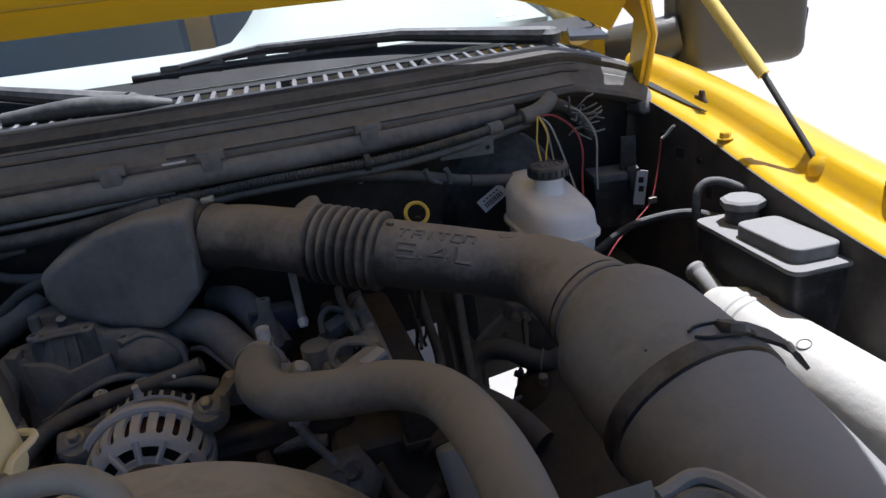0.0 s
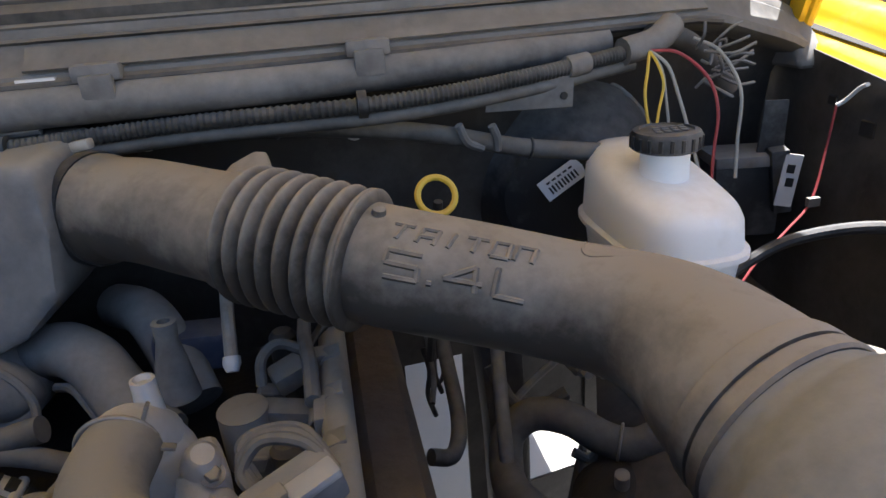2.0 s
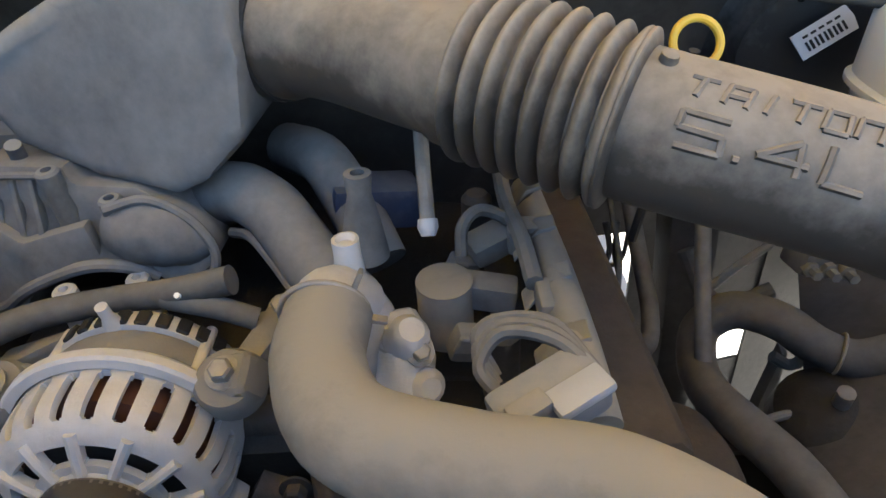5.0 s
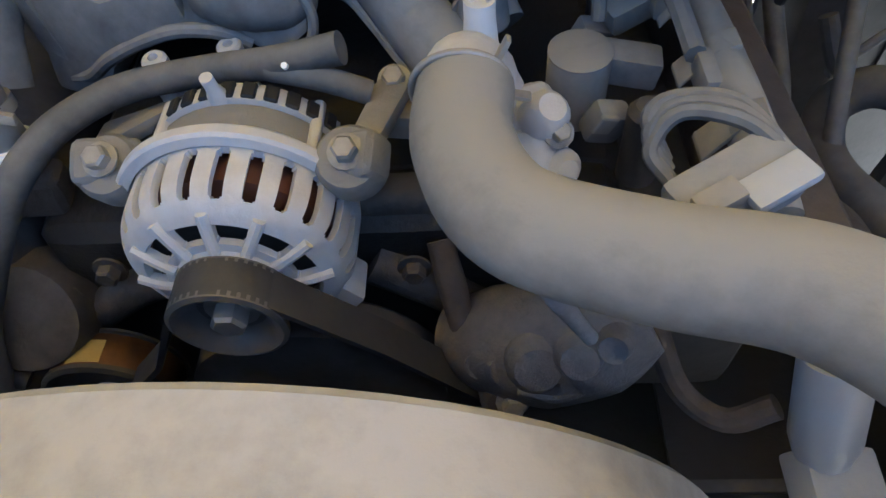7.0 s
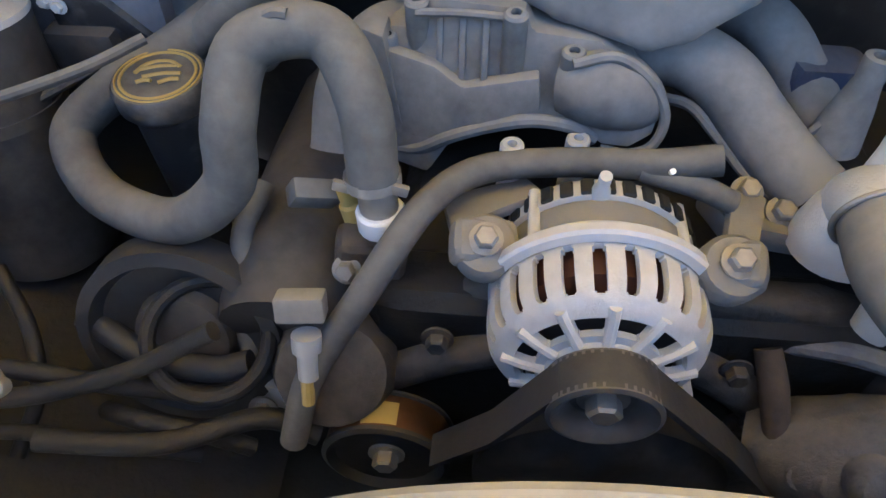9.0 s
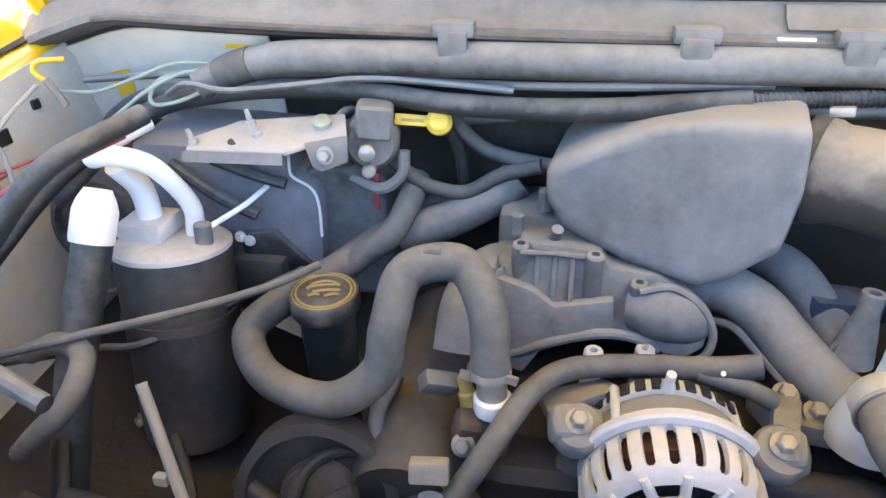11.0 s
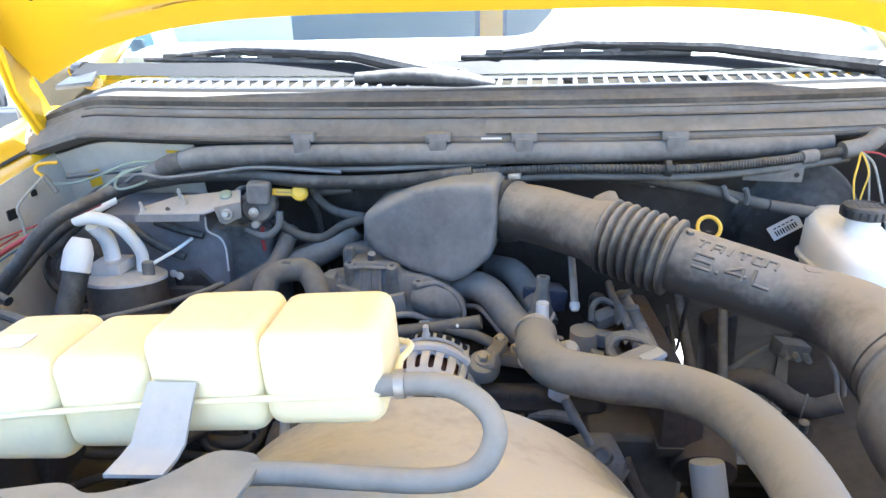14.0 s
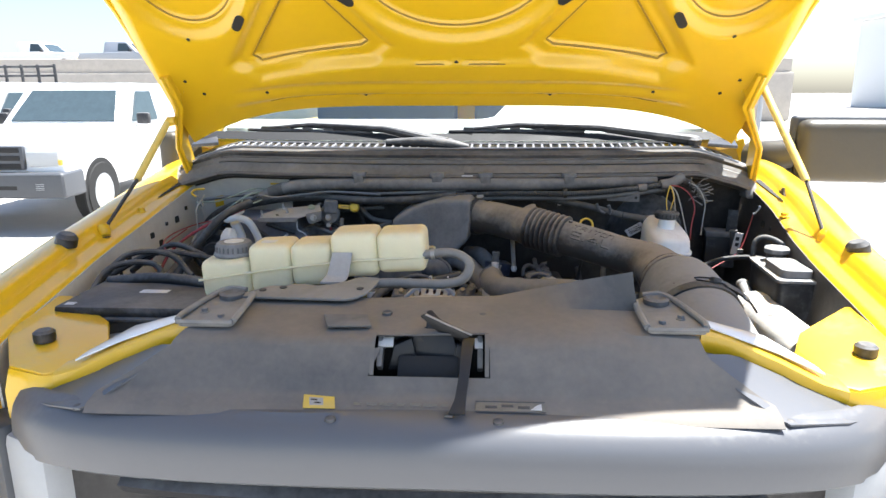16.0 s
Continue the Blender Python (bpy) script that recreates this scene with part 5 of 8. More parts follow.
part("shroud_ring", sheet([shroud_row(y, m, r) for y, m, r in ((0.535, 1.0, 0.30), (0.56, 0.95, 0.30), (0.60, 0.7, 0.295), (0.65, 0.4, 0.29), (0.70, 0.16, 0.284), (0.75, 0.03, 0.277), (0.785, 0, 0.274), (0.797, 0, 0.2735), (0.802, 0, 0.269), (0.797, 0, 0.264), (0.70, 0, 0.266))], 0, True), M_SHROUD, shroud)
part("shroud_foot", box((-0.03, 0.545, 0.56), (0.62, 0.05, 0.30), 0.01), M_SHROUD, shroud)
part("shroud_shelf", box((-0.03, 0.52, 1.158), (0.66, 0.05, 0.02), 0.006), M_SHROUD, shroud)
part("shroud_mark", box((-0.02, 0.535, 1.171), (0.10, 0.004, 0.003), 0.001, segments=1), M_DARK, shroud)
fan = thing("cooling_fan", (-0.03, 0.7, 0.5), "black cooling fan inside the shroud", "fan")
part("fan_hub", lathe([(0.02, 0), (0.09, 0), (0.09, 0.05), (0.05, 0.07)], SC + Vector((0, 0.78, 0)), (0, -1, 0), 32), M_DARK, fan)
for k in range(9):
    t = 2 * math.pi * k / 9
    d, e = Vector((math.cos(t), 0, math.sin(t))), Vector((-math.sin(t), 0, math.cos(t)))
    o = SC + Vector((0, 0.74, 0))
    part("blade", prism([o + d * 0.08 + e * 0.03, o + d * 0.24 + e * 0.06, o + d * 0.245 - e * 0.03 + Vector((0, 0.04, 0)), o + d * 0.08 - e * 0.03 + Vector((0, 0.03, 0))], (0, 0.004, 0), 0), M_DARK, fan)
radiator = thing("radiator", (0, 0.49, 0.45), "black radiator behind the sight shield", "radiator")
part("core", box((-0.03, 0.495, 0.78), (0.70, 0.05, 0.66), 0.006), M_DARK, radiator)
part("side_tank", box((0.32, 0.50, 0.80), (0.07, 0.07, 0.64), 0.015), M_BLACK, radiator)
part("side_tank", box((-0.38, 0.50, 0.80), (0.07, 0.07, 0.64), 0.015), M_BLACK, radiator)
part("hose_neck", lathe([(0.028, 0), (0.026, 0.04)], (0.277, 0.51, 1.09), (-0.05, 0.3, 1), 20), M_BLACK, radiator)

# ---- expansion tank ----
tank = thing("coolant_expansion_tank", (-0.24, 0.63, 1.18), "yellowed white plastic coolant expansion tank in five lobes", "coolant tank")
for x0, x1, z0, z1 in ((-0.124, -0.036, 1.232, 1.306), (-0.207, -0.122, 1.222, 1.305), (-0.281, -0.205, 1.205, 1.283), (-0.357, -0.279, 1.19, 1.281), (-0.447, -0.355, 1.18, 1.252)):
    part("lobe", box(((x0 + x1) / 2, 0.63, (z0 + z1) / 2), (x1 - x0, 0.086, z1 - z0), 0.017, (0, -3, 0), segments=5), M_CREAM, tank)
for s in (-1, 1):
    part("seam", hose([(-0.45, 0.63 + s * 0.043, 1.214), (-0.30, 0.63 + s * 0.0445, 1.238), (-0.16, 0.63 + s * 0.0445, 1.254), (-0.036, 0.63 + s * 0.038, 1.262), (-0.031, 0.63, 1.263)], 0.0026, 8), M_CREAM, tank, "moulded seam ridge")
part("filler_neck", lathe([(0.033, 0), (0.033, 0.012)], (-0.397, 0.632, 1.243), seg=32), M_CREAM, tank)
cap = part("cap", lathe([(0.036, 0), (0.0375, 0.002), (0.037, 0.005), (0.034, 0.008), (0.032, 0.022), (0.030, 0.025), (0.026, 0.0255)], (-0.397, 0.632, 1.252), seg=40), M_DUSTY, tank, "dusty black screw cap")
for k in range(24):
    t = 2 * math.pi * k / 24
    part("grip_rib", box((-0.397 + 0.0335 * math.cos(t), 0.632 + 0.0335 * math.sin(t), 1.266), (0.003, 0.003, 0.012), 0.001, (0, 0, math.degrees(t)), segments=1), M_DUSTY, cap)
part("cap_print", lathe([(0.018, 0), (0.018, 0.0008)], (-0.397, 0.632, 1.2776), seg=24), M_LABEL, cap, "worn white printed disc")
part("maker_label", box((-0.325, 0.616, 1.2815), (0.028, 0.02, 0.001), 0.0004, (0, -3, 0), segments=1), M_LABEL, tank, "small white paper label")
stay = thing("tank_bracket", (-0.2, 0.53, 1.2), "dusty grey steel bracket holding the coolant tank", "bracket")
part("base_plate", prism(rounded([(-0.335, 0.462, 1.222), (-0.30, 0.512, 1.224), (-0.235, 0.528, 1.225), (-0.215, 0.515, 1.225), (-0.175, 0.53, 1.227), (-0.15, 0.562, 1.228), (-0.118, 0.56, 1.228), (-0.112, 0.545, 1.228), (-0.125, 0.49, 1.222), (-0.15, 0.465, 1.218)], 0.012), (0, 0, 0.004), 0.0015), M_BRACKET, stay)
part("upright", sheet([[(-0.215, 0.535, 1.229), (-0.175, 0.537, 1.229)], [(-0.213, 0.552, 1.230), (-0.173, 0.553, 1.230)], [(-0.208, 0.560, 1.236), (-0.170, 0.561, 1.236)], [(-0.203, 0.576, 1.262), (-0.167, 0.576, 1.263)], [(-0.202, 0.584, 1.270), (-0.167, 0.584, 1.270)]], 0.003), M_DUSTPALE, stay)
for x, y in ((-0.30, 0.49), (-0.14, 0.505), (-0.27, 0.505)):
    part("hole", lathe([(0.006, 0), (0.006, 0.0015)], (x, y, 1.2275), seg=14), M_DARK, stay)
tk = thing("tank_hose", (0.0, 0.57, 1.2), "dusty grey overflow hose curling from the coolant tank", "hose")
part("hose", hose([(-0.05, 0.598, 1.262), (-0.018, 0.594, 1.268), (0.012, 0.588, 1.270), (0.034, 0.575, 1.264), (0.042, 0.56, 1.252), (0.030, 0.548, 1.234), (0.0, 0.546, 1.226), (-0.05, 0.546, 1.226), (-0.11, 0.548, 1.225), (-0.16, 0.55, 1.215)], 0.0082, 14, 8), M_BRACKET, tk)
part("spring_clamp", lathe([(0.0105, 0), (0.0105, 0.007)], (-0.028, 0.595, 1.2665), (1, 0, 0.1), 16), M_STEEL, tk)

# ---- sight shield ----
shield = thing("radiator_sight_shield", (0, 0.4, 1.1), "dusty black plastic radiator sight shield", "sight shield")
SROWS = [(-0.345, 0.295, 0.512, 1.196), (-0.345, 0.295, 0.508, 1.215), (-0.345, 0.297, 0.49, 1.219), (-0.352, 0.305, 0.445, 1.214), (-0.368, 0.350, 0.40, 1.210), (-0.380, 0.372, 0.361, 1.205), (-0.386, 0.378, 0.343, 1.200), (-0.390, 0.382, 0.334, 1.193), (-0.445, 0.42, 0.315, 1.158), (-0.478, 0.446, 0.306, 1.141), (-0.492, 0.462, 0.298, 1.1335), (-0.492, 0.462, 0.272, 1.1275), (-0.492, 0.462, 0.262, 1.118)]
NX = 60
own = bmesh.new()
grid = []
for j, (xl, xr, y, z) in enumerate(SROWS):
    row = []
    for i in range(NX + 1):
        f = i / NX
        x = xl + (xr - xl) * f
        zz, yy = z, y
        if j <= 2:
            rise = max(0, (x - 0.09) / 0.2)
            zz += (0.058 if j < 2 else 0.03) * rise - (0.02 * (j == 0))
            yy -= 0.052 * rise if j < 2 else 0.04 * rise
        zz += 0.004 * math.sin(9 * x) * (j < 6) - 0.02 * max(0, abs(x) - 0.3)
        zz -= 0.010 * smooth(0.235, 0.285, x) * (j in (6, 7))
        yy += 0.06 * max(0, abs(x) - 0.2) ** 1.5 * (j > 5)
        row.append(own.verts.new((x, yy, zz)))
    grid.append(row)
for j in range(len(SROWS) - 1):
    for i in range(NX):
        x = (grid[j][i].co.x + grid[j + 1][i + 1].co.x) / 2
        if 5 <= j <= 7 and -0.092 < x < 0.068:
            continue
        own.faces.new((grid[j][i], grid[j][i + 1], grid[j + 1][i + 1], grid[j + 1][i]))
bmesh.ops.recalc_face_normals(own, faces=own.faces)
bmesh.ops.solidify(own, geom=own.faces[:], thickness=0.0025)
part("shield_panel", own, M_SHIELD, shield)
# Thin dark plate that paints the shade of a rectangular recess in the shield.
part("flap", prism([(-0.180, 0.412, 1.2115), (-0.113, 0.416, 1.2115), (-0.101, 0.376, 1.2075), (-0.166, 0.372, 1.2075)], (0, 0, 0.0035), 0.0015), M_RUBBER, shield, "dark plate standing in for a shaded recess")
for x, y in ((0.065, 0.425), (-0.085, 0.43)):
    part("push_pin", lathe([(0.008, 0), (0.007, 0.003), (0.003, 0.004)], (x, y, 1.211), (0, -0.1, 1), 16), M_BLACK, shield)
for sx, x0 in ((-1, -0.352), (1, 0.345)):
    bracket = thing("radiator_mount_bracket", (x0, 0.43, 1.2), "dusty grey pressed-steel radiator mount with bolts", "mount bracket", "radiator mounts")
    o = lambda dx, y, dz: (x0 + sx * dx, y, 1.219 + dz)
    part("plate", prism(rounded([o(-0.045, 0.365, -0.006), o(0.042, 0.37, -0.008), o(0.042, 0.40, -0.004), o(0.012, 0.49, 0.006), o(-0.025, 0.49, 0.006), o(-0.045, 0.47, 0.004)], 0.01), (0, 0, -0.005), 0.0018), M_BRACKET, bracket)
    part("flange", hose([o(0.040, 0.372, -0.002), o(0.040, 0.40, 0.0), o(0.012, 0.488, 0.009), o(-0.025, 0.49, 0.009)], 0.005, 8), M_BRACKET, bracket)
    part("flange", hose([o(-0.045, 0.37, -0.002), o(-0.045, 0.42, 0.003), o(-0.043, 0.47, 0.008)], 0.005, 8), M_BRACKET, bracket)
    part("flange", hose([o(-0.045, 0.367, -0.004), o(0.0, 0.367, -0.004), o(0.042, 0.371, -0.005)], 0.004, 8), M_BRACKET, bracket)
    part("rubber_bush", lathe([(0.02, 0), (0.02, 0.007), (0.015, 0.009), (0.008, 0.006)], o(-0.008, 0.468, 0.003), seg=24), M_RUBBER, bracket)
    bolt(o(-0.018, 0.392, -0.006), 0.0050, bracket, material=M_BRACKET)
    bolt(o(0.014, 0.41, -0.003), 0.0050, bracket, material=M_BRACKET)
latch = thing("bonnet_latch", (0, 0.34, 1.12), "black bonnet latch with a bent steel release lever", "latch")
part("latch_body", box((-0.015, 0.352, 1.155), (0.09, 0.02, 0.035), 0.006, (-40, 0, 0)), M_INK_SHADE, latch)
part("hook_plate", prism([(-0.055, 0.37, 1.165), (-0.045, 0.372, 1.195), (-0.02, 0.378, 1.206), (-0.020, 0.385, 1.228), (-0.012, 0.385, 1.229), (0.02, 0.37, 1.20), (0.03, 0.355, 1.165)], (0.0, 0.005, 0.003), 0.002), M_LATCH, latch)
part("lever", prism([(-0.028, 0.374, 1.226), (-0.018, 0.370, 1.231), (0.012, 0.362, 1.219), (0.046, 0.352, 1.208), (0.040, 0.355, 1.198), (0.0, 0.366, 1.204)], (0, 0.004, 0.002), 0.001), M_LATCH, latch)
part("lever_edge", sweep(bmesh.new(), [Vector(p) for p in ((-0.020, 0.369, 1.232), (0.012, 0.361, 1.220), (0.048, 0.350, 1.2085))], 0.0016, 8), M_STEEL, latch, "bare bright lever edge")
part("handle", sheet([[(0.036, 0.342, 1.207), (0.052, 0.341, 1.207)], [(0.034, 0.330, 1.203), (0.050, 0.329, 1.203)], [(0.031, 0.298, 1.172), (0.045, 0.297, 1.172)], [(0.026, 0.270, 1.148), (0.041, 0.269, 1.148)], [(0.018, 0.252, 1.136), (0.040, 0.252, 1.136)]], 0.004), M_LATCH, latch, "bent grey steel handle")
part("hook_cheek", prism([(-0.075, 0.352, 1.150), (-0.066, 0.360, 1.186), (-0.040, 0.366, 1.196), (-0.030, 0.360, 1.150)], (0.0, 0.02, 0.0), 0.003), M_LATCH, latch)
part("hook_cheek", prism([(0.018, 0.352, 1.150), (0.026, 0.360, 1.190), (0.034, 0.360, 1.186), (0.038, 0.352, 1.150)], (0.0, 0.02, 0.0), 0.003), M_LATCH, latch)
for x in (-0.086, 0.060):
    part("latch_post", box((x, 0.362, 1.175), (0.008, 0.02, 0.05), 0.002, (-40, 0, 0)), M_DUSTY, latch)
# Black back and floor paint the shade inside the latch opening.
part("cavity", box((-0.013, 0.40, 1.13), (0.19, 0.01, 0.12), 0.002), M_INK_SHADE, latch)
part("cavity_floor", box((-0.013, 0.355, 1.095), (0.19, 0.10, 0.01), 0.002), M_INK_SHADE, latch)
for x in (-0.0935, 0.0695):
    part("aperture_rim", sheet([[(x - 0.003, 0.361, 1.2065), (x + 0.003, 0.361, 1.2065)], [(x - 0.003, 0.343, 1.2015), (x + 0.003, 0.343, 1.2015)], [(x - 0.003, 0.334, 1.1945), (x + 0.003, 0.334, 1.1945)], [(x - 0.003, 0.315, 1.1595), (x + 0.003, 0.315, 1.1595)]], 0.002), M_SHIELD, latch, "folded rim")
for x, w in ((-0.078, 0.022), (0.058, 0.012)):
    part("striker_corner", box((x, 0.364, 1.190), (w, 0.004, 0.016), 0.001, (-50, 0, 0)), M_PALE, latch, "pale corner piece of the latch opening")

# ---- grille surround and front corners ----
grille = thing("grille_panel", (0, 0.25, 0.8), "grey satin plastic grille surround", "grille")
GX = [-0.64 + 1.28 * i / 40 for i in range(41)]
FP = [(0.276, 1.1255), (0.2755, 1.1285), (0.268, 1.128), (0.258, 1.1235), (0.245, 1.117), (0.233, 1.107), (0.226, 1.093), (0.223, 1.07), (0.226, 1.040), (0.238, 1.030)]
part("fascia", sheet([[(x, y + 0.07 * abs(x / 0.64) ** 3 + 0.03 * abs(x / 0.64) ** 12 - (0.008 * math.exp(-((x + 0.2) / 0.09) ** 2) if y > 0.265 else 0), z - 0.016 * (x / 0.64) ** 2) for x in GX] for y, z in FP], 0.004), M_FASCIA, grille)
for i in range(3):
    part("grille_bar", sheet([[(x, y + 0.07 * abs(x / 0.64) ** 3, z - 0.07 * i) for x in GX[6:35]] for y, z in ((0.25, 1.02), (0.235, 1.01), (0.25, 0.99))], 0.004), M_BLACK, grille)
part("grille_back", box((0, 0.33, 0.93), (1.2, 0.02, 0.30), 0.004), M_DARK, grille)
for x, y in ((-0.140, 0.256), (0.084, 0.258), (-0.509, 0.289), (0.476, 0.289)):
    part("clip", lathe([(0.008, 0), (0.007, 0.003), (0.003, 0.0045)], (x, y, 1.1215 - 0.014 * (x / 0.64) ** 2), (0, -0.15, 1), 14), M_BLACK, grille)
part("tab", box((0.018, 0.264, 1.1275), (0.011, 0.011, 0.004), 0.001), M_BLACK, grille)
for sx in (-1, 1):
    lampo = thing("headlamp", (sx * 0.62, 0.33, 0.9), "dull grey headlamp in the front corner", "headlamp", "headlamps")
    part("lens", box((sx * 0.60, 0.34, 0.98), (0.10, 0.08, 0.14), 0.02, (0, 0, sx * 25)), M_PAINTGREY, lampo)
    part("surround", box((sx * 0.68, 0.38, 0.98), (0.08, 0.08, 0.15), 0.02, (0, 0, sx * 35)), M_BUMPER, lampo)
for sx in (-1, 1):
    d = 0.0 if sx < 0 else 0.028
    part("header_wing", sheet([[(sx * (0.385 - d), 0.350, 1.186), (sx * (0.43 - d), 0.322, 1.155), (sx * (0.49 - d), 0.289, 1.119), (sx * (0.50 - d), 0.278, 1.117)], [(sx * 0.42, 0.374, 1.176), (sx * 0.48, 0.350, 1.145), (sx * 0.54, 0.318, 1.114), (sx * 0.56, 0.30, 1.110)], [(sx * 0.445, 0.395, 1.164), (sx * 0.53, 0.372, 1.132), (sx * 0.61, 0.350, 1.104), (sx * 0.62, 0.336, 1.100)]], 0.003), M_FASCIA, grille, "grey header wing panel")
notice = thing("warning_label", (-0.02, 0.283, 1.126), "yellow and white warning label strip", "label")
part("yellow_piece", prism([(-0.186, 0.2985, 1.1352), (-0.142, 0.2945, 1.1343), (-0.137, 0.2715, 1.1290), (-0.181, 0.2715, 1.1290)], (0, 0, 0.001), 0.0), M_YPLAST, notice, smooth=0)
part("grey_print", prism([(-0.177, 0.2925, 1.1348), (-0.157, 0.2905, 1.1344), (-0.154, 0.2765, 1.1312), (-0.173, 0.2765, 1.1312)], (0, 0, 0.0006), 0.0), M_PAINTGREY, notice, smooth=0)
for x, y in ((-0.169, 0.287), (-0.163, 0.281)):
    part("printed_bar", box((x, y, 1.1352 + 0.23 * (y - 0.2925)), (0.009, 0.003, 0.0012), 0.0002, (13, 0, -6), segments=1), M_INK_SHADE, notice)
for k in range(7):
    part("printed_bar", box((-0.108 + 0.020 * k, 0.2815, 1.1322), (0.010 + 0.004 * (k % 3), 0.006, 0.0008), 0.0002, (12, 0, 0), segments=1), M_FADED, notice, "faded printed bar")
part("clear_plate", box((0.101, 0.2815, 1.1318), (0.094, 0.022, 0.001), 0.0004, (12, 0, 0), segments=1), M_FADED, notice, "worn clear film")
for y in (0.2715, 0.2915):
    part("film_edge", box((0.101, y, 1.1322 + 0.22 * (y - 0.2815)), (0.094, 0.002, 0.0012), 0.0003, (12, 0, 0), segments=1), M_BUMPER, notice)
for k in range(3):
    part("printed_bar", box((0.075 + 0.022 * k, 0.280 + 0.003 * (k % 2), 1.1325 + 0.0005 * (k % 2)), (0.016, 0.005, 0.0008), 0.0002, (12, 0, 0), segments=1), M_BUMPER, notice)
part("white_print", prism([(0.128, 0.2745, 1.1315), (0.143, 0.2745, 1.1315), (0.143, 0.287, 1.1342), (0.136, 0.283, 1.1334)], (0, 0, 0.0006), 0.0), M_LABEL, notice, smooth=0)
for sx in (-1, 1):
    corner = part("corner_panel", prism([(sx * 0.775, 0.62, 1.172), (sx * 0.73, 0.46, 1.152), (sx * 0.665, 0.37, 1.138), (sx * 0.60, 0.352, 1.135), (sx * 0.555, 0.375, 1.136), (sx * 0.545, 0.44, 1.14), (sx * 0.60, 0.54, 1.15), (sx * 0.72, 0.63, 1.168)], (0, 0, -0.012), 0.004), M_YELLOW, truck)
    part("corner_face", sheet([[(sx * 0.665, 0.368, 1.134), (sx * 0.60, 0.35, 1.131), (sx * 0.555, 0.365, 1.131)], [(sx * 0.67, 0.36, 1.10), (sx * 0.60, 0.342, 1.10), (sx * 0.55, 0.355, 1.10)], [(sx * 0.67, 0.36, 1.0), (sx * 0.60, 0.345, 1.0), (sx * 0.55, 0.36, 1.0)]], 0.004), M_YELLOW, truck)
    part("cross_bar", sheet([[(sx * x, y - 0.012, z - 0.03), (sx * x, y - 0.012, z - 0.004), (sx * x, y - 0.006, z), (sx * x, y + 0.03, z + 0.003), (sx * x, y + 0.034, z - 0.002), (sx * x, y + 0.034, z - 0.02)] for x, y, z in ((0.385, 0.405, 1.203), (0.43, 0.41, 1.192), (0.50, 0.388, 1.165), (0.55, 0.37, 1.143), (0.585, 0.362, 1.135))], 0.003), M_YELLOW, truck)
    # Added white plate: the sky's reflection on the bar is put into its colour.
    part("header_top", prism([(sx * 0.40, 0.438, 1.2045), (sx * 0.40, 0.41, 1.203), (sx * 0.50, 0.39, 1.170), (sx * 0.56, 0.372, 1.146), (sx * 0.555, 0.395, 1.150), (sx * 0.50, 0.445, 1.176)], (0, 0, 0.003), 0.001), M_CARWHITE, truck, "white plate added for the sky sheen on the header bar")
    stop = thing("rubber_bump_stop", (sx * 0.652, 0.45, 1.15), "black rubber bonnet bump stop", "bump stop", "bonnet stops")
    part("stop_body", lathe([(0.016, -0.006), (0.017, 0.0), (0.017, 0.010), (0.012, 0.014)], (sx * 0.66, 0.452, 1.152), seg=20), M_BLACK, stop)
    stop2 = thing("rubber_bump_stop", (sx * 0.82, 0.775, 1.23), "black rubber bonnet bump stop", "bump stop", "bonnet stops")
    part("stop_body", lathe([(0.022, -0.01), (0.022, 0.008), (0.015, 0.016)], (sx * (rail(0.775)[0] + 0.03), 0.775, rail(0.775)[1] + 0.034), (sx * -0.3, 0, 1), 20), M_BLACK, stop2)

# ---- battery corner ----
bat = thing("battery", (-0.57, 0.64, 0.98), "black battery with a dusty cover in the front corner", "battery")
part("battery_case", box((-0.57, 0.64, 1.07), (0.28, 0.17, 0.16), 0.01), M_BLACK, bat)
part("cover", box((-0.57, 0.645, 1.160), (0.285, 0.175, 0.02), 0.007), M_BLACK, bat, "dusty black cover")
part("cover_rim", box((-0.57, 0.64, 1.147), (0.295, 0.185, 0.008), 0.003), M_BLACK, bat)
part("cable_guard", hose([(-0.70, 0.725, 1.168), (-0.60, 0.72, 1.178), (-0.50, 0.70, 1.176), (-0.44, 0.68, 1.165), (-0.42, 0.64, 1.155)], 0.012, 12), M_BLACK, bat)
part("sticker", box((-0.57, 0.655, 1.1705), (0.055, 0.02, 0.001), 0.0003, segments=1), M_LABEL, bat)
part("sticker", box((-0.69, 0.575, 1.1705), (0.018, 0.014, 0.001), 0.0003, segments=1), M_LABEL, bat)
wash = thing("filler_cap", (-0.60, 0.53, 1.05), "round black filler cap beside a red fitting", "filler cap")
part("cap", lathe([(0.03, -0.08), (0.034, 0), (0.034, 0.012), (0.03, 0.016), (0.012, 0.017)], (-0.585, 0.525, 1.105), (0, -0.1, 1), 28), M_DUSTY, wash)
part("red_fitting", box((-0.625, 0.545, 1.10), (0.03, 0.02, 0.02), 0.004), M_RED, wash)
boxd = thing("junction_box", (-0.45, 0.80, 1.0), "small black junction box with a brown lid behind the battery", "junction box")
part("case", box((-0.50, 0.76, 1.07), (0.14, 0.09, 0.08), 0.012, (0, 6, 10)), M_BLACK, boxd)
part("lid", box((-0.50, 0.76, 1.112), (0.12, 0.075, 0.012), 0.005, (0, 6, 10)), M_RUST, boxd)
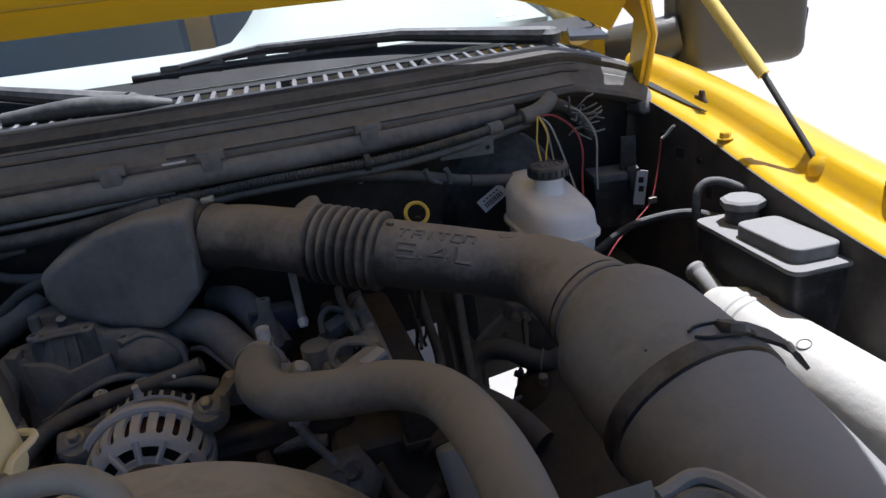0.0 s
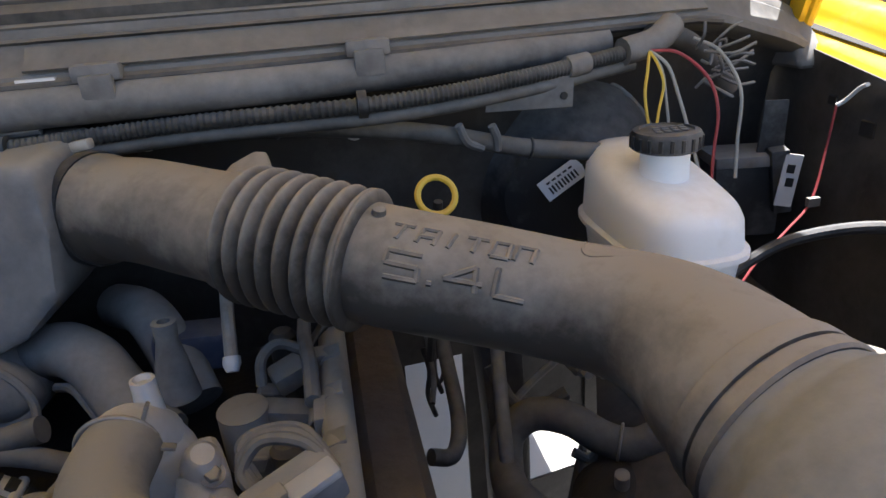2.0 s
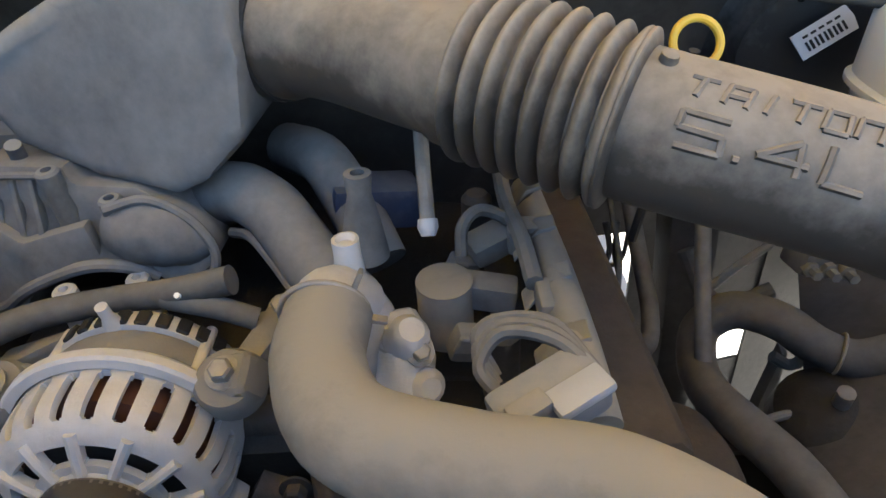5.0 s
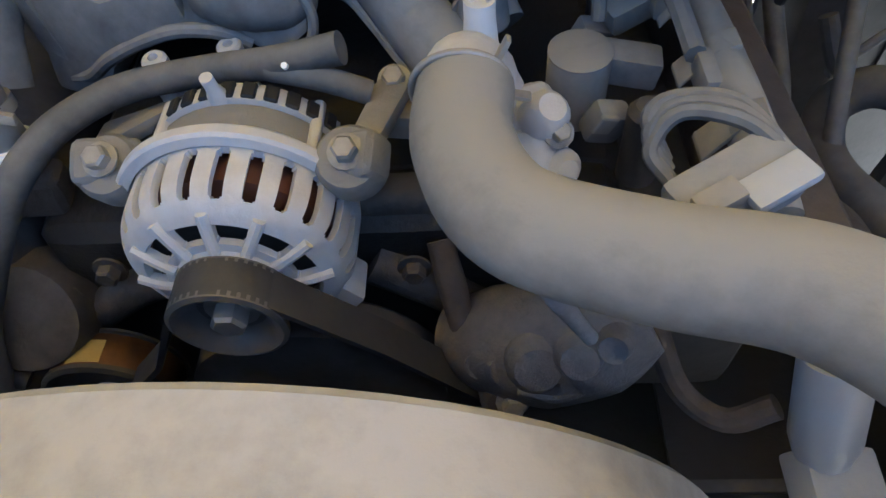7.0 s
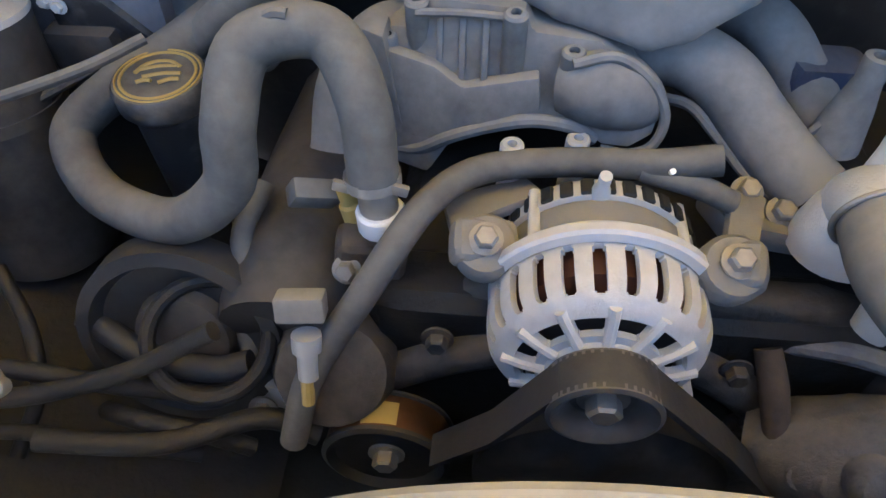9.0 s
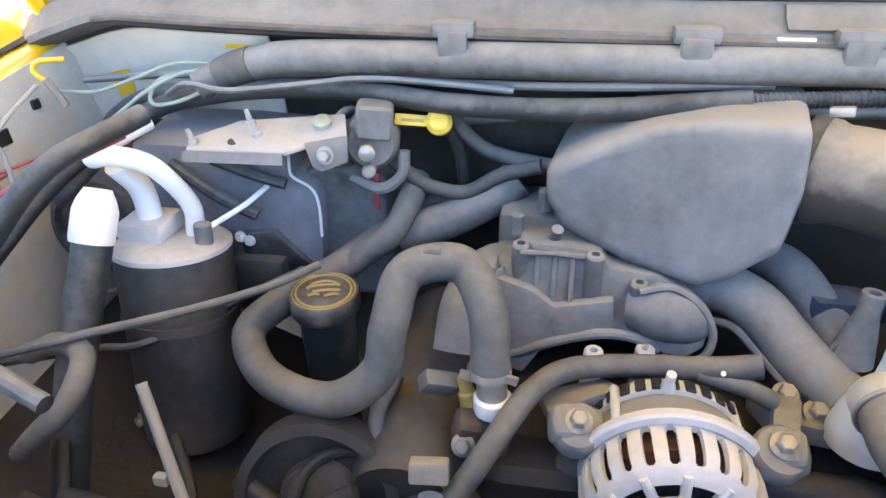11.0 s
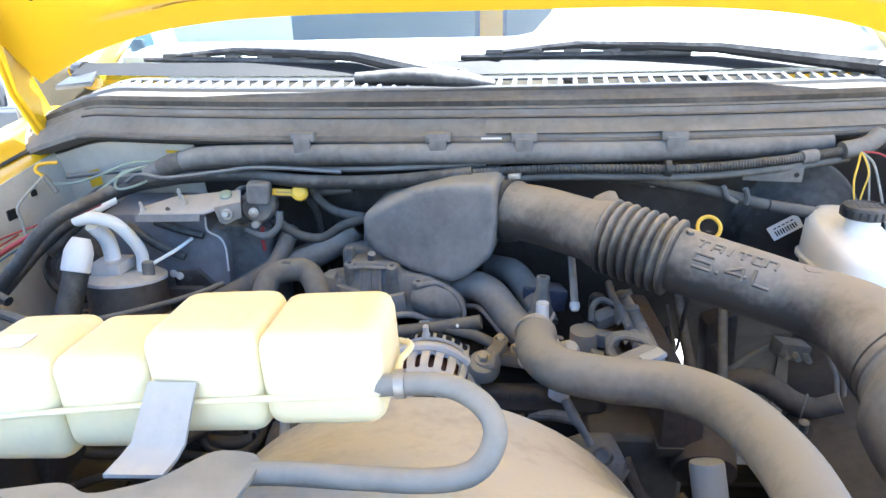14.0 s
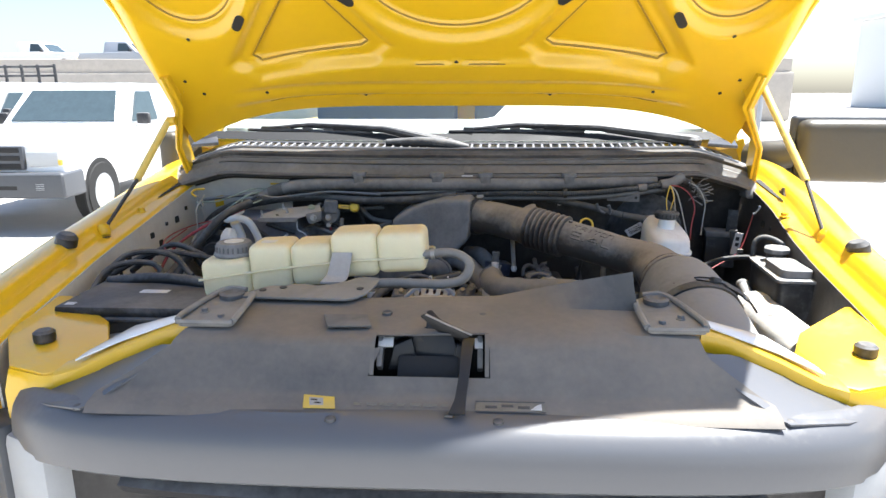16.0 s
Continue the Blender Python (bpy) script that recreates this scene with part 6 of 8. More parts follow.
for k, pts in enumerate(([(-0.74, 0.78, 1.16), (-0.66, 0.84, 1.20), (-0.55, 0.85, 1.19), (-0.46, 0.83, 1.17)], [(-0.73, 0.70, 1.15), (-0.70, 0.80, 1.205), (-0.62, 0.83, 1.20), (-0.56, 0.80, 1.16)], [(-0.72, 0.66, 1.14), (-0.71, 0.75, 1.19), (-0.64, 0.79, 1.19), (-0.60, 0.76, 1.16)], [(-0.75, 0.9, 1.14), (-0.66, 0.92, 1.20), (-0.57, 0.90, 1.18)])):
    whole("battery_cable", hose(pts, 0.0065, 10), M_BLACK, "black cable looped beside the battery", "cable", "battery cables")

# ---- accumulator and heater side ----
acc = thing("accumulator", (-0.54, 1.08, 0.88), "black air-conditioning accumulator canister with pale pipes", "accumulator")
aa = Vector((0.0, 0.13, 1.0)).normalized()
ab = Vector((-0.542, 1.078, 0.90))
part("canister", lathe([(0.05, 0), (0.057, 0.006), (0.0585, 0.02), (0.0585, 0.222), (0.056, 0.228)], ab, aa, 40), M_DARK, acc)
part("top_cap", lathe([(0.056, 0), (0.0595, 0.001), (0.0595, 0.006), (0.05, 0.012), (0.03, 0.013)], ab + aa * 0.226, aa, 40), M_ALU, acc, "bare aluminium top")
at = ab + aa * 0.238
part("pipe", hose([at + Vector((0.022, 0.01, 0)), at + Vector((0.024, 0.008, 0.035)), at + Vector((0.012, -0.02, 0.085)), at + Vector((-0.015, -0.035, 0.10)), at + Vector((-0.04, -0.03, 0.095)), at + Vector((-0.05, 0.01, 0.095)), at + Vector((-0.03, 0.05, 0.105))], 0.0095, 14, 8), M_WHITE, acc, "pale dusty metal pipe")
part("pipe", hose([at + Vector((-0.018, 0.0, 0)), at + Vector((-0.02, 0.0, 0.05)), at + Vector((-0.026, -0.02, 0.085))], 0.012, 14), M_WHITE, acc, "pale dusty metal pipe")
part("fitting", lathe([(0.019, 0), (0.02, 0.004), (0.02, 0.03), (0.017, 0.04), (0.012, 0.05)], at + Vector((-0.03, -0.075, 0.03)), (0.1, 0.45, 0.9), 18), M_WHITE, acc, "white hose fitting")
part("fitting_block", box(at + Vector((-0.02, 0.0, 0.012)), (0.05, 0.05, 0.02), 0.006), M_ALU, acc)
part("hose", hose([at + Vector((-0.028, -0.068, 0.04)), at + Vector((-0.035, -0.1, -0.02)), at + Vector((-0.045, -0.13, -0.09)), at + Vector((-0.06, -0.165, -0.20)), at + Vector((-0.08, -0.19, -0.32))], 0.0175, 16), M_CONDUIT, acc, "dark refrigerant hose")
part("switch", lathe([(0.009, 0), (0.009, 0.022), (0.007, 0.024)], at + Vector((0.042, -0.01, -0.002)), aa, 14), M_DUSTY, acc)
part("switch_lead", hose([at + Vector((0.045, -0.005, 0.015)), at + Vector((0.075, 0.02, 0.03)), at + Vector((0.09, 0.05, 0.04))], 0.003, 8), M_WHITE, acc)
part("band", lathe([(0.0605, 0), (0.0605, 0.010)], ab + aa * 0.15, aa, 40), M_DARK, acc)
part("stay_wire", hose([(-0.70, 1.0, 1.035), (-0.60, 1.03, 1.045), (-0.545, 1.035, 1.055), (-0.47, 1.11, 1.07), (-0.42, 1.16, 1.08)], 0.004, 8), M_BLACK, acc)
bolt(ab + aa * 0.03 + Vector((-0.05, -0.03, 0)), 0.006, acc, (-0.5, -0.8, 0))
hb = thing("heater_plenum", (-0.5, 1.2, 1.0), "black plastic heater plenum on the bulkhead", "heater box")
part("plenum", prism([(-0.60, 1.165, 1.02), (-0.60, 1.160, 1.215), (-0.424, 1.160, 1.216), (-0.423, 1.160, 1.187), (-0.403, 1.160, 1.176), (-0.397, 1.160, 1.157), (-0.405, 1.165, 1.02)], (0, 0.10, 0.01), 0.004), M_PLENUM, hb, "dusty blue-grey plenum face")
part("side_cover", prism([(-0.425, 1.178, 1.185), (-0.400, 1.178, 1.194), (-0.335, 1.190, 1.182), (-0.330, 1.190, 1.03), (-0.412, 1.180, 1.03)], (0.01, 0.06, 0), 0.014, segments=4), M_DUSTY, hb)
part("edge_trim", hose([(-0.424, 1.157, 1.212), (-0.4235, 1.157, 1.190), (-0.405, 1.157, 1.178), (-0.398, 1.158, 1.160), (-0.399, 1.160, 1.12)], 0.0017, 8), M_LABEL, hb, "pale trim edge")
part("front_rib", hose([(-0.505, 1.152, 1.205), (-0.46, 1.148, 1.192), (-0.428, 1.150, 1.183)], 0.006, 10), M_BLACK, hb)
for x, z in ((-0.488, 1.118), (-0.478, 1.114)):
    bolt((x, 1.150, z), 0.0045, hb, (0, -1, 0.1), M_ALU)
part("resistor_pack", prism([(-0.49, 1.152, 1.12), (-0.45, 1.152, 1.125), (-0.405, 1.156, 1.075), (-0.405, 1.158, 1.065), (-0.49, 1.155, 1.062)], (0, 0.012, 0), 0.003), M_BLACK, hb)
part("rib", hose([(-0.55, 1.148, 1.20), (-0.50, 1.14, 1.17), (-0.46, 1.142, 1.15)], 0.007, 10), M_BLACK, hb)
part("round_boss", lathe([(0.018, 0), (0.016, 0.006), (0.01, 0.008)], (-0.45, 1.162, 1.09), (0, -1, 0.1), 20), M_BLACK, hb)
part("lower_box", box((-0.47, 1.155, 1.06), (0.06, 0.03, 0.07), 0.006), M_DARK, hb)
bkt = thing("vacuum_bracket", (-0.46, 1.14, 1.21), "dusty grey steel bracket plate with studs", "bracket")
part("plate", prism([(-0.512, 1.119, 1.228), (-0.514, 1.137, 1.234), (-0.471, 1.162, 1.245), (-0.362, 1.162, 1.256), (-0.350, 1.126, 1.245), (-0.387, 1.124, 1.237), (-0.411, 1.118, 1.230)], (0, 0, -0.004), 0.0012), M_DUSTPALE, bkt)
part("fold", sheet([[(-0.514, 1.118, 1.227), (-0.46, 1.117, 1.228), (-0.411, 1.117, 1.229)], [(-0.514, 1.114, 1.217), (-0.46, 1.113, 1.218), (-0.411, 1.113, 1.219)]], 0.002), M_BOX, bkt)
for x, y, z in ((-0.507, 1.128, 1.230), (-0.457, 1.155, 1.243), (-0.444, 1.138, 1.238)):
    part("stud", lathe([(0.0055, 0), (0.005, 0.004), (0.0030, 0.006), (0.0026, 0.016), (0.002, 0.017)], (x, y, z), (-0.12, -0.2, 1), 10), M_DUSTPALE, bkt)
part("hole", lathe([(0.006, 0), (0.006, 0.001)], (-0.466, 1.130, 1.2335), (0.1, -0.2, 1), 12), M_DARK, bkt)
part("green_bolt", lathe([(0.0095, 0), (0.0095, 0.004), (0.006, 0.006)], (-0.381, 1.148, 1.250), (0.1, -0.4, 1), 14), M_WGREEN, bkt, "greenish bolt head")
part("tab", prism([(-0.392, 1.122, 1.238), (-0.350, 1.126, 1.246), (-0.350, 1.122, 1.222), (-0.375, 1.118, 1.212), (-0.384, 1.118, 1.216)], (0, 0.004, 0), 0.0015), M_BRACKET, bkt)
bolt((-0.370, 1.119, 1.229), 0.006, bkt, (0, -1, 0.2))
vs = thing("vacuum_solenoid", (-0.335, 1.18, 1.18), "dusty black vacuum solenoid valve", "solenoid")
part("body", lathe([(0.024, 0), (0.028, 0.005), (0.028, 0.04), (0.022, 0.05)], (-0.345, 1.20, 1.225), (0.2, -1, 0.1), 28), M_DUSTY, vs)
part("head", box((-0.332, 1.16, 1.252), (0.036, 0.034, 0.034), 0.007, (0, 5, 12), segments=3), M_DUSTY, vs)
part("port", lathe([(0.008, 0), (0.008, 0.016), (0.005, 0.018)], (-0.338, 1.15, 1.225), (0.2, -1, 0.1), 14), M_STEEL, vs)
part("port", lathe([(0.007, 0), (0.007, 0.014), (0.005, 0.016)], (-0.338, 1.152, 1.205), (0.2, -1, 0.1), 14), M_STEEL, vs)
part("mount_ring", ring((-0.365, 1.175, 1.228), 0.027, 0.004, (1, -0.4, 0), 24), M_DUSTY, vs)
part("under_clip", hose([(-0.36, 1.16, 1.19), (-0.33, 1.155, 1.182), (-0.308, 1.16, 1.195), (-0.305, 1.165, 1.22)], 0.006, 10), M_DUSTY, vs)
dip = thing("dipstick", (-0.275, 1.177, 1.1), "yellow transmission dipstick handle with a printed tab", "dipstick")
part("knob", lathe([(0.010, 0), (0.013, 0.002), (0.013, 0.010), (0.009, 0.014)], (-0.272, 1.178, 1.245), (0.1, -0.9, 0.5), 20), M_YPLAST, dip)
part("tab", box((-0.297, 1.172, 1.249), (0.036, 0.004, 0.011), 0.0015, (-20, 4, 6)), M_YPLAST, dip)
part("printed_bar", box((-0.297, 1.1695, 1.2495), (0.022, 0.001, 0.003), 0.0003, (-20, 4, 6), segments=1), M_GOLD, dip)
part("tube", hose([(-0.268, 1.185, 1.243), (-0.255, 1.205, 1.20), (-0.25, 1.22, 1.10)], 0.006, 10), M_DARK, dip)
for label, pts, r, m in (
    ("black vacuum hose on the bulkhead", [(-0.33, 1.18, 1.21), (-0.312, 1.18, 1.195), (-0.286, 1.185, 1.175), (-0.247, 1.19, 1.168), (-0.211, 1.19, 1.189), (-0.17, 1.18, 1.205)], 0.0078, M_RUBBER),
    ("black vacuum hose to the resonator", [(-0.262, 1.205, 1.25), (-0.255, 1.20, 1.235), (-0.226, 1.20, 1.211), (-0.177, 1.19, 1.204), (-0.15, 1.18, 1.205)], 0.0075, M_RUBBER),
    ("thick foam-sleeved heater hose", [(-0.318, 1.18, 1.118), (-0.290, 1.185, 1.127), (-0.262, 1.19, 1.136), (-0.225, 1.20, 1.155), (-0.195, 1.21, 1.178)], 0.0205, M_DUSTY),
    ("grey heater hose going down by the plenum", [(-0.41, 1.11, 1.06), (-0.39, 1.12, 1.078), (-0.345, 1.14, 1.115), (-0.319, 1.15, 1.134), (-0.305, 1.175, 1.16), (-0.30, 1.20, 1.18)], 0.0135, M_RUBBER),
    ("black pipe along the bulkhead", [(-0.42, 1.21, 1.225), (-0.3, 1.225, 1.23), (-0.2, 1.225, 1.24)], 0.006, M_DUSTY),
):
    whole("heater_side_hose", hose(pts, r, 14), m, label, "hose", "bulkhead hoses")
whole("red_wire", hose([(-0.335, 1.165, 1.195), (-0.337, 1.163, 1.175), (-0.336, 1.165, 1.155)], 0.0032, 8), M_RED, "short red wire by the solenoid", "wire")
blower = thing("blower_motor", (-0.66, 1.15, 1.05), "ribbed black blower motor in shadow", "blower motor")
part("housing", lathe([(0.06, 0), (0.06, 0.03), (0.05, 0.045), (0.045, 0.046), (0.04, 0.04), (0.03, 0.04), (0.026, 0.046), (0.012, 0.048)], (-0.655, 1.18, 1.12), (0.1, -1, 0.15), 36), M_BLACK, blower)
part("bright_rim", ring((-0.60, 1.08, 1.11), 0.026, 0.003, (0.9, -0.6, 0.1), 24), M_STEEL, blower)

# ---- looms and pipes along the cowl ----
whole("cowl_pipe", hose([(-0.528, 1.195, 1.268), (-0.510, 1.20, 1.277), (-0.486, 1.20, 1.287), (-0.462, 1.198, 1.294), (-0.40, 1.18, 1.305), (-0.2, 1.162, 1.311), (0.0, 1.158, 1.313), (0.2, 1.165, 1.314), (0.4, 1.182, 1.316), (0.52, 1.205, 1.318)], 0.0165, 18, 8), M_DUSTY, "thick dusty pipe under the cowl ledge", "pipe")
main = thing("main_loom", (0, 1.15, 1.25), "long corrugated wiring loom along the bulkhead", "wiring loom")
ML = [(-0.66, 1.10, 1.17), (-0.60, 1.19, 1.235), (-0.50, 1.20, 1.262), (-0.373, 1.19, 1.272), (-0.25, 1.165, 1.268), (-0.13, 1.15, 1.272), (0.0, 1.145, 1.286), (0.132, 1.155, 1.29), (0.303, 1.142, 1.293), (0.429, 1.151, 1.302), (0.539, 1.176, 1.312)]
part("plain_sleeve", hose(ML[:7], 0.0105, 14, 8), M_CONDUIT, main)
part("corrugated_sleeve", hose(ML[6:], 0.0066, 14, 60, 0.0008), M_CONDUIT, main, "ribbed plastic sleeve")
part("carrier_pipe", hose([Vector(p) + Vector((0, 0.004, -0.013)) for p in ML[6:]], 0.0058, 12, 8), M_RUBBER, main, "smooth pipe strapped under the loom")
part("tape", lathe([(0.010, 0), (0.010, 0.022)], (0.465, 1.158, 1.305), (0.9, 0.2, 0.08), 16), M_DUSTY, main)
part("strap", lathe([(0.012, 0), (0.012, 0.008)], (0.275, 1.144, 1.293), (1, 0, 0), 16), M_BLACK, main)
part("branch", hose([(-0.60, 1.19, 1.235), (-0.645, 1.10, 1.20), (-0.675, 1.0, 1.14), (-0.69, 0.93, 1.11), (-0.72, 0.88, 1.10)], 0.011, 12), M_CONDUIT, main)
part("branch", hose([(-0.52, 1.205, 1.258), (-0.62, 1.25, 1.24), (-0.70, 1.28, 1.20), (-0.745, 1.29, 1.15)], 0.011, 12), M_CONDUIT, main)
boost = thing("booster_hose", (0.3, 1.16, 1.22), "black vacuum hose to the brake booster", "hose")
part("hose", hose([(0.10, 1.17, 1.278), (0.18, 1.172, 1.277), (0.247, 1.172, 1.271), (0.339, 1.168, 1.257), (0.415, 1.160, 1.238), (0.48, 1.152, 1.228), (0.52, 1.15, 1.222)], 0.0085, 14), M_RUBBER, boost)
for x, y, z in ((0.205, 1.172, 1.275), (0.43, 1.158, 1.235)):
    part("hose_tie", ring((x, y, z), 0.0088, 0.0014, (1, -0.05, -0.2), 20), M_BLACK, boost)
whole("white_cable", hose([(-0.72, 1.27, 1.25), (-0.60, 1.235, 1.268), (-0.46, 1.20, 1.282), (-0.36, 1.19, 1.288), (-0.26, 1.178, 1.285), (-0.15, 1.165, 1.288), (0.02, 1.16, 1.296)], 0.0042, 10), M_BOX, "pale cable above the main loom", "cable")
whole("pipe_end_tape", hose([(-0.505, 1.20, 1.279), (-0.486, 1.20, 1.287), (-0.466, 1.1985, 1.293)], [0.0172, 0.0178, 0.0174], 16), M_RUBBER, "dark tape wound round the end of the cowl pipe", "tape")
for pts in ([(-0.500, 1.205, 1.284), (-0.539, 1.19, 1.284), (-0.581, 1.185, 1.266), (-0.611, 1.18, 1.246), (-0.645, 1.17, 1.222), (-0.68, 1.15, 1.20)], [(-0.50, 1.205, 1.280), (-0.56, 1.19, 1.279), (-0.579, 1.185, 1.263), (-0.575, 1.18, 1.252), (-0.547, 1.18, 1.256), (-0.520, 1.19, 1.266)], [(-0.505, 1.205, 1.290), (-0.55, 1.195, 1.292), (-0.60, 1.20, 1.275), (-0.66, 1.21, 1.255), (-0.72, 1.22, 1.25)]):
    whole("green_wire", hose(pts, 0.0021, 8), M_WGREEN, "thin pale green wire looped near the bonnet hinge", "wire", "green wires")
whole("thin_cable", hose([(-0.560, 1.185, 1.262), (-0.526, 1.165, 1.279), (-0.49, 1.165, 1.274), (-0.455, 1.165, 1.276), (-0.398, 1.165, 1.283), (-0.342, 1.163, 1.290), (-0.28, 1.163, 1.289), (-0.20, 1.16, 1.284)], 0.0032, 8), M_BOX, "thin pale cable lying over the loom", "cable")
whole("hook_wire", hose([(-0.690, 1.21, 1.289), (-0.714, 1.20, 1.288), (-0.720, 1.195, 1.279), (-0.708, 1.195, 1.268)], 0.0030, 8), M_YELLOW, "yellow-painted wire hook at the wing edge", "hook")
whole("dark_tag", hose([(-0.708, 1.195, 1.270), (-0.700, 1.195, 1.257), (-0.692, 1.195, 1.241)], 0.0045, 10), M_BRACKET, "small dusty tag hanging from the wire hook", "tag")
whole("grey_lead", hose([(-0.655, 1.12, 1.285), (-0.647, 1.05, 1.262), (-0.648, 1.05, 1.238), (-0.650, 1.05, 1.205), (-0.662, 1.04, 1.18)], 0.0022, 8), M_WGREY, "thin grey lead hanging by the inner wing", "wire")
whole("red_cable", hose([(-0.53, 1.06, 1.262), (-0.571, 1.0, 1.246), (-0.634, 0.985, 1.214), (-0.687, 0.98, 1.172), (-0.703, 0.96, 1.14), (-0.70, 0.93, 1.12)], 0.0036, 10), M_RED, "red cable sagging beside the inner wing", "cable")
whole("blue_sleeve", hose([(-0.604, 1.0, 1.210), (-0.612, 0.995, 1.202), (-0.632, 0.99, 1.187)], 0.0048, 10), M_BLUE, "short blue crimp sleeve on the wiring", "wire sleeve")
whole("black_cable", hose([(-0.52, 1.08, 1.275), (-0.56, 1.0, 1.255), (-0.605, 0.97, 1.203), (-0.648, 0.95, 1.143), (-0.67, 0.92, 1.10)], 0.0095, 12), M_CONDUIT, "thick black cable dropping beside the wing", "cable")
whole("cowl_cable", hose([(-0.785, 1.36, 1.29), (-0.70, 1.31, 1.315), (-0.6, 1.255, 1.327), (-0.45, 1.205, 1.329), (-0.3, 1.175, 1.328)], 0.005, 10), M_CONDUIT, "thin grey cable along the ledge", "cable")
for x in (-0.255, -0.05, 0.075, 0.29):
    clip = thing("cowl_clip", (x, 1.16 + bow(x), 1.32), "dusty grey plastic clip on the cowl ledge", "clip", "cowl clips")
    part("saddle", box((x, 1.158 + bow(x), 1.337), (0.038, 0.022, 0.014), 0.004), M_DUSTY, clip)
    part("jaw", box((x, 1.147 + bow(x), 1.325), (0.026, 0.008, 0.022), 0.003), M_DUSTY, clip)
part("ledge_gap", box((0.028, 1.1585, 1.334), (0.03, 0.006, 0.004), 0.001), M_LABEL, truck)
for x, z in ((0.271, 1.262), (0.09, 1.272)):
    bolt((x, 1.19, z), 0.006, truck, (0, -1, 0.1))

# ---- brakes and right corner ----
brake = thing("brake_fluid_reservoir", (0.53, 1.07, 1.13), "white translucent brake fluid reservoir with a black cap", "fluid reservoir")
RB = []
for z, grow in ((1.135, -0.005), (1.162, -0.002), (1.1645, 0.004), (1.169, 0.004), (1.1715, 0.0), (1.204, -0.002), (1.213, -0.005), (1.2195, -0.011), (1.223, -0.020), (1.225, -0.032)):
    row = []
    for k in range(48):
        t = 2 * math.pi * k / 48
        c, s = math.cos(t), math.sin(t)
        px = (0.050 + grow) * math.copysign(abs(c) ** 0.6, c)
        py = (0.086 + grow) * math.copysign(abs(s) ** 0.6, s)
        row.append(Vector((0.524 + px, 1.09 + py, z + (0.19 * py - 0.06 * px) * max(0.0, z - 1.17) / 0.05)))
    RB.append(row)
rbm = sheet(RB, 0, True)
bmesh.ops.holes_fill(rbm, edges=[e for e in rbm.edges if e.is_boundary], sides=0)
part("reservoir_body", rbm, M_WHITE, brake, smooth=50)
part("neck", lathe([(0.0205, -0.02), (0.020, 0.02)], (0.521, 1.076, 1.228), seg=28), M_WHITE, brake)
bcap = part("cap", lathe([(0.026, 0), (0.0285, 0.002), (0.0285, 0.013), (0.027, 0.016), (0.022, 0.017), (0.021, 0.0155)], (0.521, 1.076, 1.243), seg=40), M_BLACK, brake, "black ribbed cap with raised marks")
for k in range(20):
    t = 2 * math.pi * k / 20
    part("grip_rib", box((0.521 + 0.0285 * math.cos(t), 1.076 + 0.0285 * math.sin(t), 1.2505), (0.002, 0.0035, 0.011), 0.0006, (0, 0, math.degrees(t)), segments=1), M_BLACK, bcap)
for r_ in range(3):
    for k in range(4):
        part("raised_bar", box((0.510 + 0.0075 * k + 0.002 * r_, 1.068 + 0.007 * r_, 1.2595), (0.0055, 0.0028, 0.0012), 0.0003, (0, 0, -15), segments=1), M_DUSTY, bcap)
part("master_cylinder", lathe([(0.022, 0), (0.022, 0.13)], (0.545, 1.02, 1.115), (-0.25, 1, 0.05), 20), M_DARK, brake)
booster = thing("brake_booster", (0.50, 1.2, 1.05), "black round brake booster with a bar-code label", "brake booster")
bx = Vector((0.20, 1, 0.05)).normalized()
part("shell", lathe([(0.03, -0.075), (0.06, -0.07), (0.075, -0.05), (0.10, -0.04), (0.118, -0.015), (0.122, 0.0), (0.118, 0.02), (0.10, 0.06)], Vector((0.495, 1.285, 1.165)), bx, 48), M_BLACK, booster)
part("crimp_ring", ring(Vector((0.495, 1.285, 1.165)), 0.121, 0.004, bx, 48), M_DUSTY, booster)
tagc, tr, tu = Vector((0.473, 1.192, 1.190)), Vector((0.62, -0.35, 0.62)).normalized(), None
tnrm = Vector((-0.1, -0.86, 0.5))
tr = (tr - tnrm * tr.dot(tnrm) / tnrm.length_squared).normalized()
tu = tnrm.cross(tr).normalized()
tq = [tagc + tr * a + tu * b for a, b in ((-0.024, -0.011), (0.024, -0.011), (0.026, 0.0), (0.024, 0.011), (-0.024, 0.011))]
label_part = part("bar_label", prism(tq, tnrm.normalized() * 0.001, 0.0), M_LABEL, booster, "white paper label with printed bars", smooth=0)
for k in range(9):
    a = -0.016 + 0.004 * k
    part("printed_bar", prism([tagc + tr * (a + da) + tu * b + tnrm.normalized() * 0.0013 for da, b in ((-0.0009 - 0.0004 * (k % 2), -0.007), (0.0009, -0.007), (0.0009, 0.001), (-0.0009 - 0.0004 * (k % 2), 0.001))], tnrm.normalized() * 0.0006, 0.0), M_INK_SHADE, label_part, smooth=0)
for k in range(5):
    a = -0.014 + 0.007 * k
    part("printed_bar", prism([tagc + tr * (a + da) + tu * b + tnrm.normalized() * 0.0013 for da, b in ((-0.0022, 0.004), (0.0022, 0.004), (0.0022, 0.006), (-0.0022, 0.006))], tnrm.normalized() * 0.0006, 0.0), M_INK_SHADE, label_part, smooth=0)
ringd = thing("engine_dipstick", (0.33, 1.085, 1.1), "yellow loop handle of the engine oil dipstick", "dipstick")
part("loop", ring((0.327, 1.084, 1.224), 0.0155, 0.0028, (0.05, -0.85, 0.5), 32), M_YPLAST, ringd)
